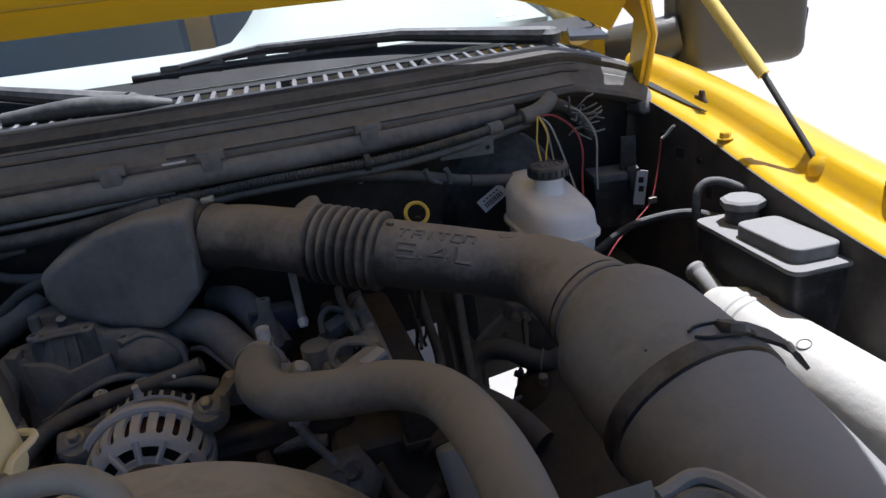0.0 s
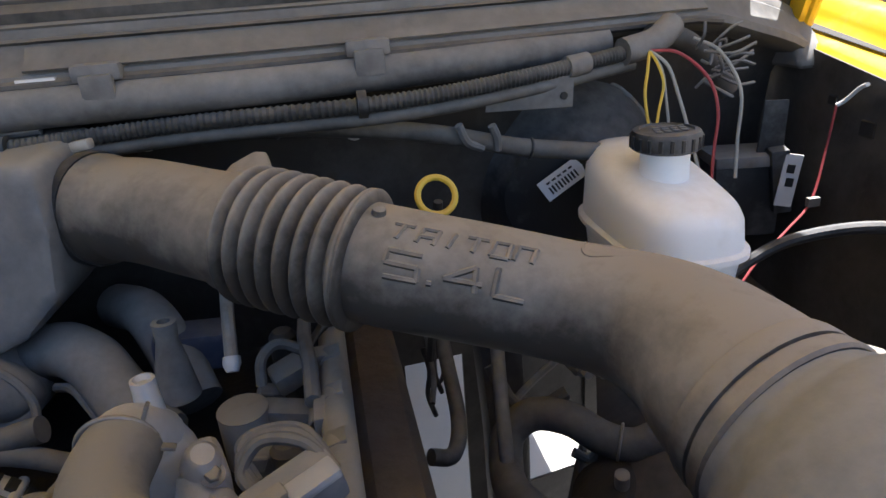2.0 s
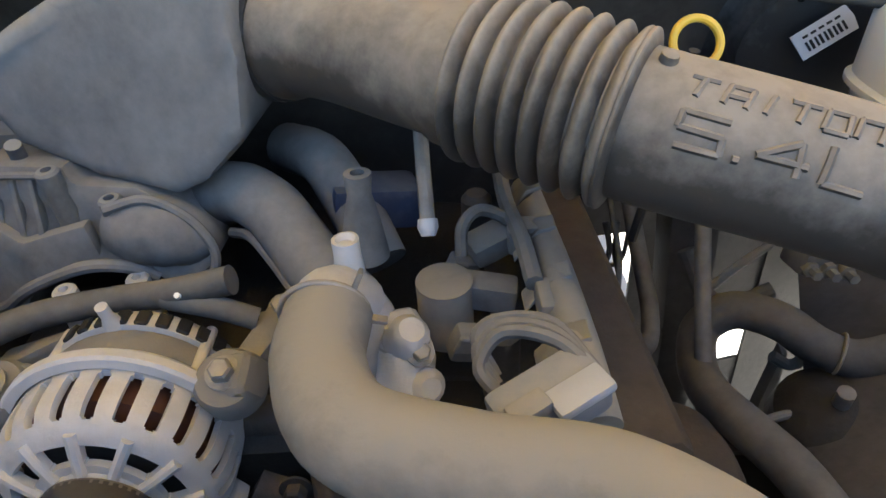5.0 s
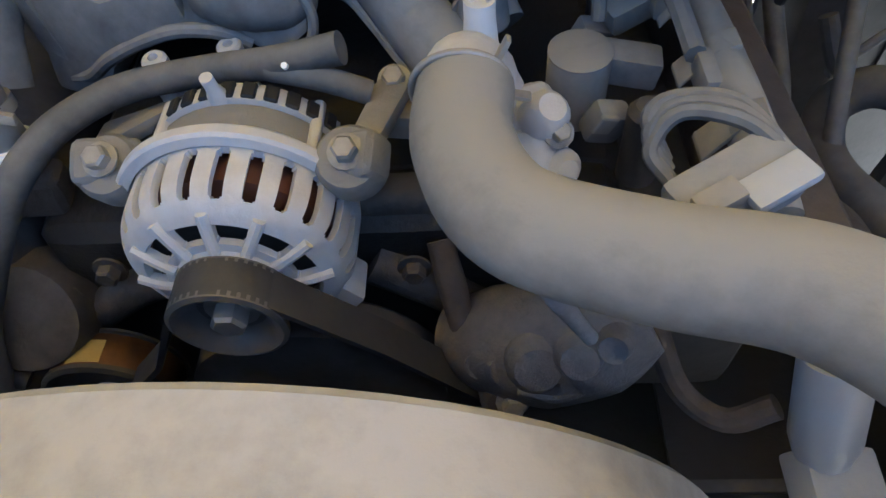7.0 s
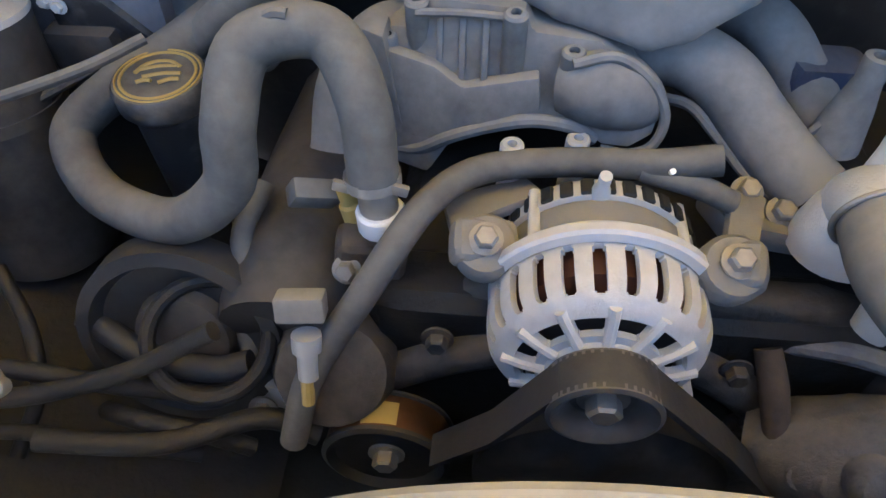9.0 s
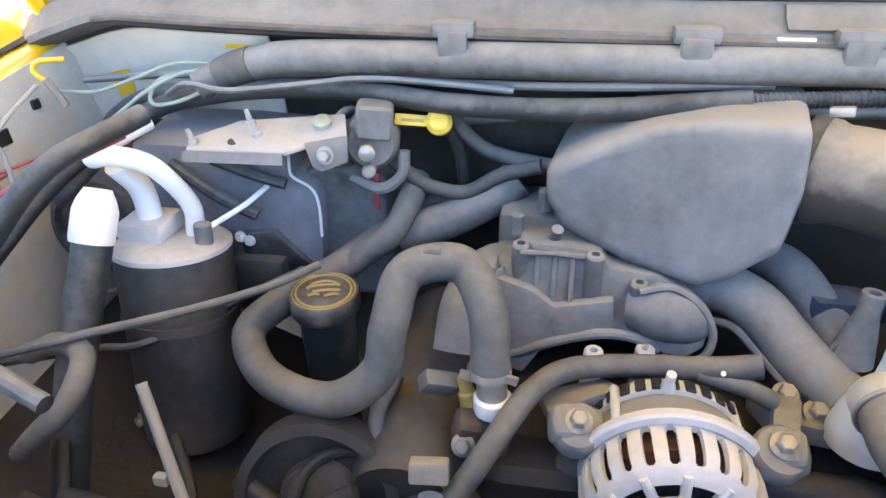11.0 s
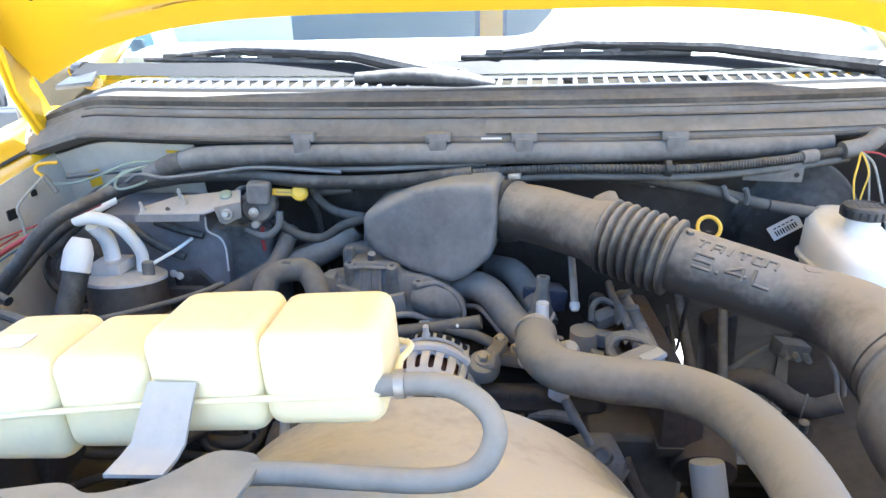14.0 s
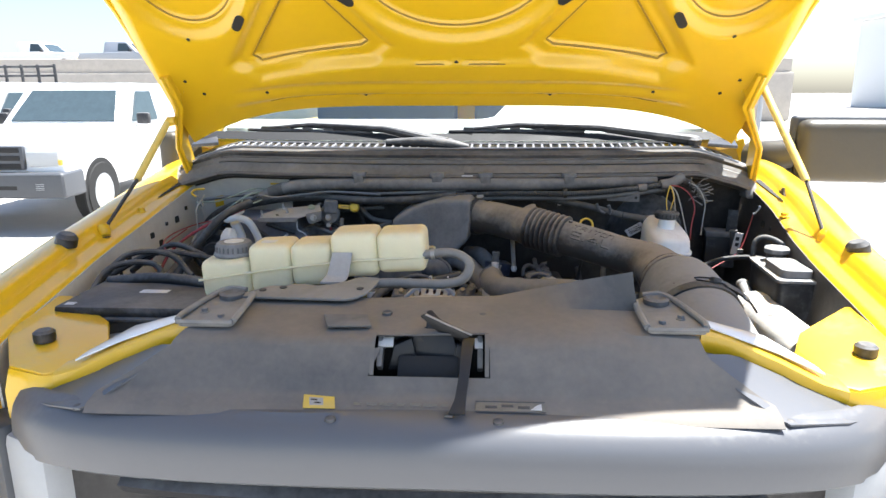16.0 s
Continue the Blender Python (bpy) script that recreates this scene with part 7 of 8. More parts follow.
part("stem", hose([(0.329, 1.09, 1.217), (0.326, 1.10, 1.17), (0.315, 1.12, 1.05)], 0.004, 8), M_DARK, ringd)
plate = thing("bulkhead_plate", (0.42, 1.145, 1.27), "grey steel plate with two holes under the loom", "bracket")
part("plate", prism([(0.388, 1.154, 1.273), (0.470, 1.154, 1.270), (0.471, 1.154, 1.298), (0.392, 1.154, 1.300)], (0, 0.003, 0), 0.001), M_DUSTY, plate)
for x, z in ((0.398, 1.291), (0.461, 1.281)):
    part("hole", lathe([(0.0035, 0), (0.0035, 0.001)], (x, 1.1535, z), (0, -1, 0), 12), M_INK_SHADE, plate)
part("clip_leg", hose([(0.362, 1.152, 1.265), (0.37, 1.155, 1.248), (0.385, 1.158, 1.24)], 0.004, 8), M_DUSTY, plate)
part("clip_leg", hose([(0.392, 1.15, 1.262), (0.397, 1.152, 1.25), (0.398, 1.155, 1.238)], 0.004, 8), M_DUSTY, plate)
hub = (0.548, 1.165, 1.312)
for name, m, label, pts, r in (
    ("yellow_wire", M_WYEL, "thin yellow wire hanging from the loom", [hub, (0.542, 1.155, 1.295), (0.538, 1.15, 1.275), (0.54, 1.145, 1.25), (0.543, 1.14, 1.23)], 0.0026),
    ("yellow_wire", M_WYEL, "thin yellow wire hanging from the loom", [hub, (0.552, 1.155, 1.30), (0.556, 1.15, 1.282), (0.55, 1.145, 1.26), (0.545, 1.14, 1.235)], 0.0024),
    ("grey_wire", M_WGREY, "thin grey wire hanging from the loom", [hub, (0.556, 1.155, 1.295), (0.56, 1.15, 1.265), (0.565, 1.145, 1.22)], 0.0026),
    ("grey_wire", M_WGREY, "thin grey wire hanging from the loom", [hub, (0.562, 1.155, 1.298), (0.572, 1.15, 1.27), (0.58, 1.14, 1.235), (0.59, 1.13, 1.19)], 0.003),
    ("red_wire", M_RED, "red wire looping down from the loom", [hub, (0.575, 1.16, 1.308), (0.60, 1.15, 1.285), (0.607, 1.14, 1.255), (0.60, 1.13, 1.22), (0.597, 1.125, 1.18)], 0.0028),
    ("grey_wire", M_WGREY, "grey wire drooping beside the wing", [(0.60, 1.18, 1.318), (0.62, 1.165, 1.305), (0.635, 1.15, 1.27), (0.63, 1.14, 1.225), (0.625, 1.13, 1.19)], 0.003),
):
    whole(name, hose(pts, 0.55 * r, 8), m, label, "wire", "hanging wires")
knot = thing("taped_splice", (0.58, 1.18, 1.30), "taped wiring splice with frayed ends", "wiring splice")
part("tape", hose([(0.525, 1.172, 1.312), (0.56, 1.18, 1.318), (0.585, 1.195, 1.33)], 0.013, 12), M_DUSTY, knot)
part("tape", hose([(0.56, 1.19, 1.322), (0.60, 1.20, 1.315), (0.63, 1.20, 1.29), (0.65, 1.19, 1.26)], 0.011, 12), M_DARK, knot)
random.seed(3)
for k in range(16):
    a = Vector((0.60 + 0.03 * random.random(), 1.175, 1.275 + 0.04 * random.random()))
    b = a + Vector((random.uniform(-0.02, 0.05), random.uniform(-0.02, 0.0), random.uniform(-0.025, 0.025)))
    part("frayed_end", hose([a, (a + b) / 2 + Vector((0, -0.006, random.uniform(-0.006, 0.006))), b], 0.0016, 6, 3), M_DUSTY, knot)
fuse = thing("relay_box", (0.655, 1.13, 1.12), "dusty black relay box in the corner of the bay", "relay box")
part("case", box((0.725, 1.27, 1.12), (0.078, 0.06, 0.09), 0.006, (0, 0, -12)), M_BLACK, fuse)
part("lid", box((0.725, 1.268, 1.168), (0.084, 0.066, 0.014), 0.004, (0, 0, -12)), M_DUSTY, fuse)
part("module", box((0.752, 1.235, 1.145), (0.02, 0.03, 0.075), 0.003, (0, -8, -20)), M_BLACK, fuse)
part("module_label", box((0.752, 1.2175, 1.148), (0.02, 0.002, 0.06), 0.0004, (-6, 10, -12), segments=1), M_LABEL, fuse, "printed paper label")
for k in range(3):
    part("printed_bar", box((0.752, 1.2158, 1.13 + 0.016 * k), (0.009, 0.0012, 0.010), 0.0003, (-6, 10, -12), segments=1), M_INK_SHADE, fuse)
part("bracket", prism([(0.73, 1.25, 1.13), (0.758, 1.24, 1.13), (0.758, 1.24, 1.235), (0.735, 1.25, 1.235)], (0, 0.003, 0), 0.001), M_BLACK, fuse)
whole("red_lead", hose([(0.775, 1.19, 1.235), (0.762, 1.18, 1.19), (0.738, 1.162, 1.142), (0.70, 1.145, 1.12), (0.65, 1.12, 1.10), (0.61, 1.10, 1.07)], 0.0014, 8), M_RED, "thin red lead along the inner wing", "wire")
whole("white_lead", hose([(0.772, 1.15, 1.262), (0.782, 1.17, 1.255), (0.78, 1.185, 1.24), (0.775, 1.19, 1.235)], 0.0022, 8), M_LABEL, "short white lead at the wing edge", "wire")
part("wire_clip", box((0.739, 1.16, 1.142), (0.014, 0.006, 0.01), 0.001), M_STEEL, truck)
washer = thing("washer_reservoir", (0.72, 0.87, 1.0), "black plastic fluid box with a raised lid and hexagonal cap", "reservoir")
part("box_body", prism(rounded([(0.668, 0.775, 1.165), (0.685, 0.965, 1.165), (0.76, 0.955, 1.165), (0.75, 0.77, 1.165)], 0.016), (0.0, 0, -0.16), 0.008), M_BLACK, washer)
part("lid_flange", prism(rounded([(0.663, 0.768, 1.168), (0.682, 0.972, 1.168), (0.767, 0.962, 1.168), (0.757, 0.763, 1.168)], 0.016), (0, 0, 0.007), 0.003), M_BOX, washer, "dusty lid flange")
part("lid_dome", prism(rounded([(0.678, 0.785, 1.174), (0.685, 0.895, 1.174), (0.745, 0.89, 1.174), (0.74, 0.78, 1.174)], 0.016), (0, 0, 0.018), 0.009, segments=3), M_BOX, washer, "dusty raised lid")
part("cap_neck", lathe([(0.022, 0), (0.02, 0.025)], (0.728, 0.932, 1.172), seg=24), M_BLACK, washer)
part("cap", lathe([(0.026, 0), (0.028, 0.003), (0.028, 0.010), (0.024, 0.013)], (0.728, 0.932, 1.194), seg=8), M_BOX, washer, "dusty hexagonal cap")
whole("washer_hose", hose([(0.705, 0.985, 1.12), (0.70, 0.99, 1.19), (0.712, 0.992, 1.213), (0.735, 0.985, 1.215), (0.765, 0.96, 1.20)], 0.006, 12), M_CONDUIT, "grey hose looping up behind the fluid box", "hose")
whole("wing_cable", hose([(0.60, 1.10, 1.10), (0.66, 1.09, 1.135), (0.73, 1.06, 1.15), (0.76, 1.0, 1.15)], 0.006, 10), M_BLACK, "black cable on the inner wing", "cable")
cyl = thing("receiver_cylinder", (0.655, 0.73, 1.0), "pale dusty metal cylinder lying along the wing", "cylinder")
part("cylinder_body", lathe([(0.02, -0.035), (0.032, -0.028), (0.043, 0.0), (0.045, 0.004), (0.045, 0.02), (0.047, 0.022), (0.047, 0.028), (0.045, 0.03), (0.045, 0.034), (0.047, 0.036), (0.047, 0.042), (0.045, 0.044), (0.045, 0.25), (0.042, 0.258), (0.038, 0.254)], (0.655, 0.855, 1.083), (0.0, -1, -0.02), 40), M_PALE, cyl)
part("inlet_pipe", hose([(0.66, 0.93, 1.118), (0.659, 0.90, 1.108), (0.657, 0.865, 1.095)], 0.0125, 16), M_BOX, cyl)
part("inlet_boss", lathe([(0.013, 0), (0.015, 0.006), (0.013, 0.012)], (0.66, 0.925, 1.116), (0, 1, 0.35), 14), M_BOX, cyl)
part("embossed_mark", ring((0.636, 0.72, 1.121), 0.007, 0.0009, (-0.4, 0, 0.9), 20), M_BOX, cyl)
part("pin", lathe([(0.004, 0), (0.004, 0.018)], (0.70, 0.81, 1.09), (1, 0, 0.7), 10), M_BOX, cyl)
part("pin", lathe([(0.0035, 0), (0.0035, 0.03)], (0.615, 0.86, 1.075), (-0.2, 0.2, 1), 10), M_BOX, cyl)
for pts, r in (([(0.50, 0.985, 1.115), (0.54, 0.965, 1.125), (0.58, 0.945, 1.122), (0.62, 0.93, 1.11)], 0.0065), ([(0.52, 0.93, 1.085), (0.55, 0.92, 1.09), (0.585, 0.905, 1.085)], 0.009), ([(0.58, 0.86, 1.06), (0.60, 0.85, 1.062), (0.615, 0.84, 1.06)], 0.009)):
    whole("corner_hose", hose(pts, r, 12), M_HOSE, "small dusty hose beside the canister", "hose", "corner hoses")

# ---- low dark parts under the intake ----
low = thing("lower_hose", (0.40, 1.0, 0.95), "dusty rubber hose arching under the intake", "hose")
part("hose", hose([(0.53, 1.05, 0.972), (0.50, 1.06, 0.955), (0.473, 1.075, 0.958), (0.445, 1.095, 0.972), (0.415, 1.117, 0.968), (0.388, 1.115, 0.951), (0.376, 1.085, 0.937), (0.371, 1.04, 0.945), (0.385, 0.99, 0.953), (0.40, 0.955, 0.952), (0.42, 0.91, 0.935)], 0.0172, 18), M_RUBBER, low)
part("hose_clamp", ring((0.487, 1.067, 0.956), 0.0179, 0.0015, (0.027, -0.015, -0.003), 24), M_STEEL, low)
whole("steering_shaft", hose([(0.398, 1.20, 1.09), (0.384, 1.13, 1.015), (0.374, 1.07, 0.95), (0.366, 1.01, 0.885)], 0.0072, 12), M_DUSTY, "grey steering shaft beside the engine", "steering shaft")
whole("black_loom", hose([(0.335, 1.24, 1.07), (0.338, 1.17, 1.01), (0.336, 1.11, 0.98), (0.322, 1.07, 0.975), (0.30, 1.06, 0.985)], 0.008, 12), M_CONDUIT, "black loom beside the valve cover", "wiring loom")
whole("thin_lead", hose([(0.322, 1.23, 1.04), (0.322, 1.17, 1.0), (0.315, 1.14, 0.985)], 0.003, 8), M_CONDUIT, "thin black lead beside the valve cover", "wire")
whole("brake_line", hose([(0.395, 1.15, 0.955), (0.44, 1.17, 0.978), (0.50, 1.195, 0.999)], 0.0042, 10), M_DUSTY, "thin dusty brake line running up to the bulkhead", "pipe", "low lines")
whole("brake_line", hose([(0.40, 1.025, 0.919), (0.43, 1.03, 0.926), (0.463, 1.03, 0.927), (0.50, 1.02, 0.92)], 0.0042, 10), M_DUSTY, "thin dusty brake line low beside the canister", "pipe", "low lines")
whole("brake_line", hose([(0.52, 1.10, 1.03), (0.53, 1.08, 1.0), (0.525, 1.05, 0.97), (0.54, 1.02, 0.94), (0.545, 0.98, 0.92)], 0.0036, 10), M_DUSTY, "thin dusty brake line low beside the canister", "pipe", "low lines")
whole("brake_line", hose([(0.535, 1.11, 1.03), (0.545, 1.09, 1.0), (0.54, 1.06, 0.965), (0.556, 1.03, 0.94)], 0.0036, 10), M_DUSTY, "thin dusty brake line low beside the canister", "pipe", "low lines")
pad = thing("engine_mount", (0.46, 1.06, 0.88), "dusty brown engine mount under the arching hose", "engine mount")
# Dome in the same near-black, its brightness taken down by colour.
part("mount_dome", lathe([(0.045, 0.0), (0.05, 0.01), (0.046, 0.03), (0.03, 0.045), (0.012, 0.05)], (0.475, 1.035, 0.895), (-0.1, -0.2, 1), 26), M_PIT, pad)
part("mount_stud", lathe([(0.007, 0), (0.007, 0.02), (0.004, 0.022)], (0.47, 1.025, 0.94), (-0.1, -0.2, 1), 12), M_BRACKET, pad)
part("mount_web", prism([(0.442, 1.085, 0.855), (0.462, 1.10, 0.925), (0.468, 1.10, 0.925), (0.458, 1.085, 0.855)], (0.004, 0.02, 0), 0.003), M_RUBBER, pad)
part("mount_hook", hose([(0.452, 1.10, 0.925), (0.468, 1.095, 0.917), (0.475, 1.09, 0.93), (0.468, 1.09, 0.942)], 0.0055, 10), M_BRACKET, pad)
block = thing("brake_junction_block", (0.475, 1.12, 1.0), "small grimy brake junction block with fittings", "junction block")
part("block_body", box((0.478, 1.12, 1.022), (0.05, 0.03, 0.026), 0.005, (0, 12, 10)), M_DUSTY, block)
for k in range(3):
    part("block_fitting", lathe([(0.007, 0), (0.007, 0.008), (0.0045, 0.009), (0.0045, 0.018)], (0.462 + 0.016 * k, 1.106, 1.022 - 0.003 * k), (0, -1, 0.1), 6), M_BRACKET, block)
for pts, r in (([(0.318, 1.21, 1.01), (0.322, 1.2, 0.985), (0.318, 1.2, 0.955), (0.325, 1.2, 0.925)], 0.003), ([(0.342, 1.21, 1.0), (0.336, 1.2, 0.975), (0.326, 1.2, 0.965), (0.318, 1.2, 0.97)], 0.0025), ([(0.33, 1.21, 1.01), (0.328, 1.2, 0.98), (0.334, 1.2, 0.955)], 0.003)):
    whole("thin_lead", hose(pts, r, 8), M_CONDUIT, "thin black lead beside the valve cover", "wire")
gear = thing("steering_gear", (0.41, 1.15, 0.7), "black steering gear box beside the engine", "steering gear")
part("gear_body", prism([(0.378, 1.20, 1.02), (0.43, 1.20, 1.04), (0.432, 1.19, 0.90), (0.428, 1.18, 0.72), (0.385, 1.18, 0.72), (0.385, 1.19, 0.88)], (0, 0.05, 0), 0.01), M_DARK, gear)
part("gear_hose", hose([(0.385, 1.17, 1.0), (0.40, 1.15, 0.965), (0.425, 1.14, 0.955), (0.46, 1.14, 0.97)], 0.008, 10), M_RUBBER, gear)
apron = thing("splash_apron", (0.43, 0.93, 0.75), "black rubber splash apron low in the bay", "splash apron")
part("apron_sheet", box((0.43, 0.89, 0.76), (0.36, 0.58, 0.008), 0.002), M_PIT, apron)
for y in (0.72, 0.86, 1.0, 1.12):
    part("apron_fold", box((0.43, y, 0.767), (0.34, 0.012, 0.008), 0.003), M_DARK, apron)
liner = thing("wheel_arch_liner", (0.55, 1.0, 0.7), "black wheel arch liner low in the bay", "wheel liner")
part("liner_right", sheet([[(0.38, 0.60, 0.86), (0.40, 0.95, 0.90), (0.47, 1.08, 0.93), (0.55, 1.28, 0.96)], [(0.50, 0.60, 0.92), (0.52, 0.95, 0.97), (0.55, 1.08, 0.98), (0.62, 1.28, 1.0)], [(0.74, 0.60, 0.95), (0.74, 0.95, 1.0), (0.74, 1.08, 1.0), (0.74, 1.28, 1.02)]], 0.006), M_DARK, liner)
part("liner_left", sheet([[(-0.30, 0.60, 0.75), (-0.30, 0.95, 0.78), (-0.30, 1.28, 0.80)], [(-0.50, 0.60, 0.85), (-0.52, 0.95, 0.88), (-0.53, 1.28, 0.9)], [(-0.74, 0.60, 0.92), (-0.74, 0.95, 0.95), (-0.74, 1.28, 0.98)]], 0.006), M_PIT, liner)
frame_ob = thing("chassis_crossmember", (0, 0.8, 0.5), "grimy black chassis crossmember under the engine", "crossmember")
# Grimy low members, darkened by colour for the shade under the engine.
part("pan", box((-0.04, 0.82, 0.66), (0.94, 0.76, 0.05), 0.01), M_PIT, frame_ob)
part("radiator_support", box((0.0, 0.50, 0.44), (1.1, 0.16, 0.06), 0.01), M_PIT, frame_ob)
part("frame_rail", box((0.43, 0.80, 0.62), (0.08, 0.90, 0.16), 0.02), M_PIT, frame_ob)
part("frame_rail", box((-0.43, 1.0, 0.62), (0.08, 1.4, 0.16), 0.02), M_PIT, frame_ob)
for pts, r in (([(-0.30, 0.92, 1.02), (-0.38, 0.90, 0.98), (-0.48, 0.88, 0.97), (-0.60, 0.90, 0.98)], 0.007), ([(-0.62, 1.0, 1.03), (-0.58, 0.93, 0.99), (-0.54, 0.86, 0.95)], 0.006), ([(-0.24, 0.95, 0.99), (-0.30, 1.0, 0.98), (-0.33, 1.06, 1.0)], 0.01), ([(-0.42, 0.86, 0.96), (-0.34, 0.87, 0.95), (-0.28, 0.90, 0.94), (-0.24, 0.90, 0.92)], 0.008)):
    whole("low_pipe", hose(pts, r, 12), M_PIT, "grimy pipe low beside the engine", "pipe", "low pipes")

# ---- rods, cables and wires on the battery side ----
ROD = [Vector((-0.462, 0.915, 1.115)), Vector((-0.412, 0.865, 1.026))]
CABLE = [(-0.70, 0.92, 1.09), (-0.62, 0.945, 1.10), (-0.545, 0.971, 1.113), (-0.47, 1.012, 1.118), (-0.41, 1.052, 1.124), (-0.375, 1.085, 1.13)]
stalk = thing("pale_tube", ROD[1], "pale bare metal tube standing beside the accumulator", "tube")
part("tube", hose(ROD, 0.0046, 12), M_CASTGREY, stalk)
part("tube_ferrule", lathe([(0.006, 0), (0.006, 0.010), (0.0046, 0.012)], ROD[1], (0.3, -0.5, 0.6), 14), M_STEEL, stalk)
part("tube_clip", box(Vector(ROD[0]).lerp(Vector(ROD[1]), 0.7) + Vector((-0.012, 0, 0)), (0.012, 0.008, 0.010), 0.003), M_BRACKET, stalk)
whole("long_black_cable", hose(CABLE, 0.0042, 10), M_RUBBER, "thin black cable stretched across the accumulator", "cable")
whole("coiled_hose", hose([(-0.62, 0.93, 1.0), (-0.575, 0.915, 1.045), (-0.545, 0.925, 1.075), (-0.55, 0.96, 1.095), (-0.59, 0.98, 1.09), (-0.63, 0.985, 1.07)], 0.0105, 12), M_RUBBER, "dusty hose coiled low by the wing", "hose")
for name, m, lab, pts in (("red_wire", M_RED, "thin red wire draped by the inner wing", [(-0.60, 1.16, 1.215), (-0.665, 1.132, 1.212), (-0.70, 1.05, 1.205), (-0.69, 0.95, 1.20), (-0.641, 0.874, 1.186), (-0.60, 0.84, 1.17)]), ("blue_wire", M_BLUE, "thin blue wire draped by the inner wing", [(-0.62, 1.16, 1.20), (-0.688, 1.121, 1.183), (-0.71, 1.06, 1.17), (-0.69, 0.99, 1.16)]), ("red_wire", M_RED, "thin red wire draped by the inner wing", [(-0.70, 1.10, 1.20), (-0.715, 1.0, 1.18), (-0.70, 0.90, 1.165), (-0.64, 0.82, 1.16)])):
    whole(name, hose(pts, 0.0017, 8), m, lab, "wire", "loose wires")

# ---- bonnet fittings ----
def hood_at(x, s, lower):
    """A place under the bonnet, x metres from its middle and s metres up from its rear edge."""
    u = x / hood_point(1, s)[0]
    return Vector(hood_point(u, s, lower))


HN = Vector((0, -math.sin(SLOPE), -math.cos(SLOPE)))
HU = Vector((0, -math.cos(SLOPE), math.sin(SLOPE)))
for sx in (-1, 1):
    for x, s, ang in ((0.51, 0.295, 122), (0.25, 0.345, 38)):
        c = hood_at(sx * x, s, inner_depth(sx * x, s)) + HN * 0.001
        a, b = math.cos(radians(ang)), math.sin(radians(ang))
        e1 = Vector((sx * a, 0, 0)) + HU * b
        e2 = Vector((-sx * b, 0, 0)) + HU * a
        pts = [c + e1 * (0.022 * math.copysign(1, math.cos(t)) * (abs(math.cos(t)) > 0.01) * 0.6 + 0.012 * math.cos(t)) + e2 * 0.011 * math.sin(t) for t in [2 * math.pi * k / 20 for k in range(20)]]
        part("slot", prism(pts, HN * 0.0015, 0), M_DARK, hood, "dark slotted hole")
    for x, s in ((0.24, 0.052), (0.50, 0.085), (0.66, 0.12), (0.69, 0.17), (0.64, 0.27)):
        c = hood_at(sx * x, s, inner_depth(sx * x, s))
        part("hole", lathe([(0.0045, 0), (0.0045, 0.0015)], c, HN, 12), M_DARK, hood)
    for k, (x, s0, s1) in enumerate(((0.70, 0.02, 0.12), (0.665, 0.06, 0.16))):
        line = [hood_at(sx * (x + 0.012 * math.sin(i * 1.1 + k)), s0 + (s1 - s0) * i / 6, 0.035) + HN * 0.004 for i in range(7)]
        part("sealant_bead", sweep(bmesh.new(), line, 0.0035, 8), M_YELLOW if k else M_RUST, hood)
    part("edge_flange", sweep(bmesh.new(), [Vector(hood_point(sx * 0.99, 0.01 + 0.05 * i, 0.012)) for i in range(21)], 0.008, 10), M_YELLOW, hood)
    rim = []
    for (px, ps), (qx, qs) in zip(TRI, TRI[1:] + TRI[:1]):
        n = max(2, int(math.hypot(qx - px, qs - ps) / 0.02))
        rim += [hood_at(sx * (px + (qx - px) * i / n), ps + (qs - ps) * i / n, inner_depth(px + (qx - px) * i / n, ps + (qs - ps) * i / n) - 0.0005) for i in range(n)]
    # Thin dark tube round the recess, its rim shadow put into the colour.
    part("panel_crease", sweep(bmesh.new(), rim + rim[:1], 0.0028, 8), M_CREASE, hood, "dark yellow line painted as the crease's shade")
for cx, cs, rx, rs, t0, t1 in ((0.0, 0.44, 0.22, 0.185, 180, 360), (0.60, 0.47, 0.12, 0.17, 190, 350), (-0.60, 0.47, 0.12, 0.17, 190, 350)):
    rim = [(cx + rx * math.cos(radians(t)), cs + rs * math.sin(radians(t))) for t in range(t0, t1 + 1, 6)]
    part("panel_crease", sweep(bmesh.new(), [hood_at(x, s, inner_depth(x, s) - 0.0005) for x, s in rim], 0.0024, 8), M_CREASE, hood, "dark yellow line painted as the crease's shade")
for x0, x1, s in ((-0.10, -0.03, 0.160), (0.03, 0.12, 0.160), (-0.50, -0.26, 0.050), (-0.22, 0.22, 0.052), (0.26, 0.52, 0.050)):
    part("panel_crease", sweep(bmesh.new(), [hood_at(x0 + (x1 - x0) * i / 12, s, inner_depth(x0 + (x1 - x0) * i / 12, s) + 0.0002) for i in range(13)], 0.0018, 8), M_CREASE, hood, "dark yellow line painted as the crease's shade")
c = hood_at(0, 0.165, inner_depth(0, 0.165))
part("hole", lathe([(0.005, 0), (0.005, 0.0015)], c, HN, 12), M_DARK, hood)
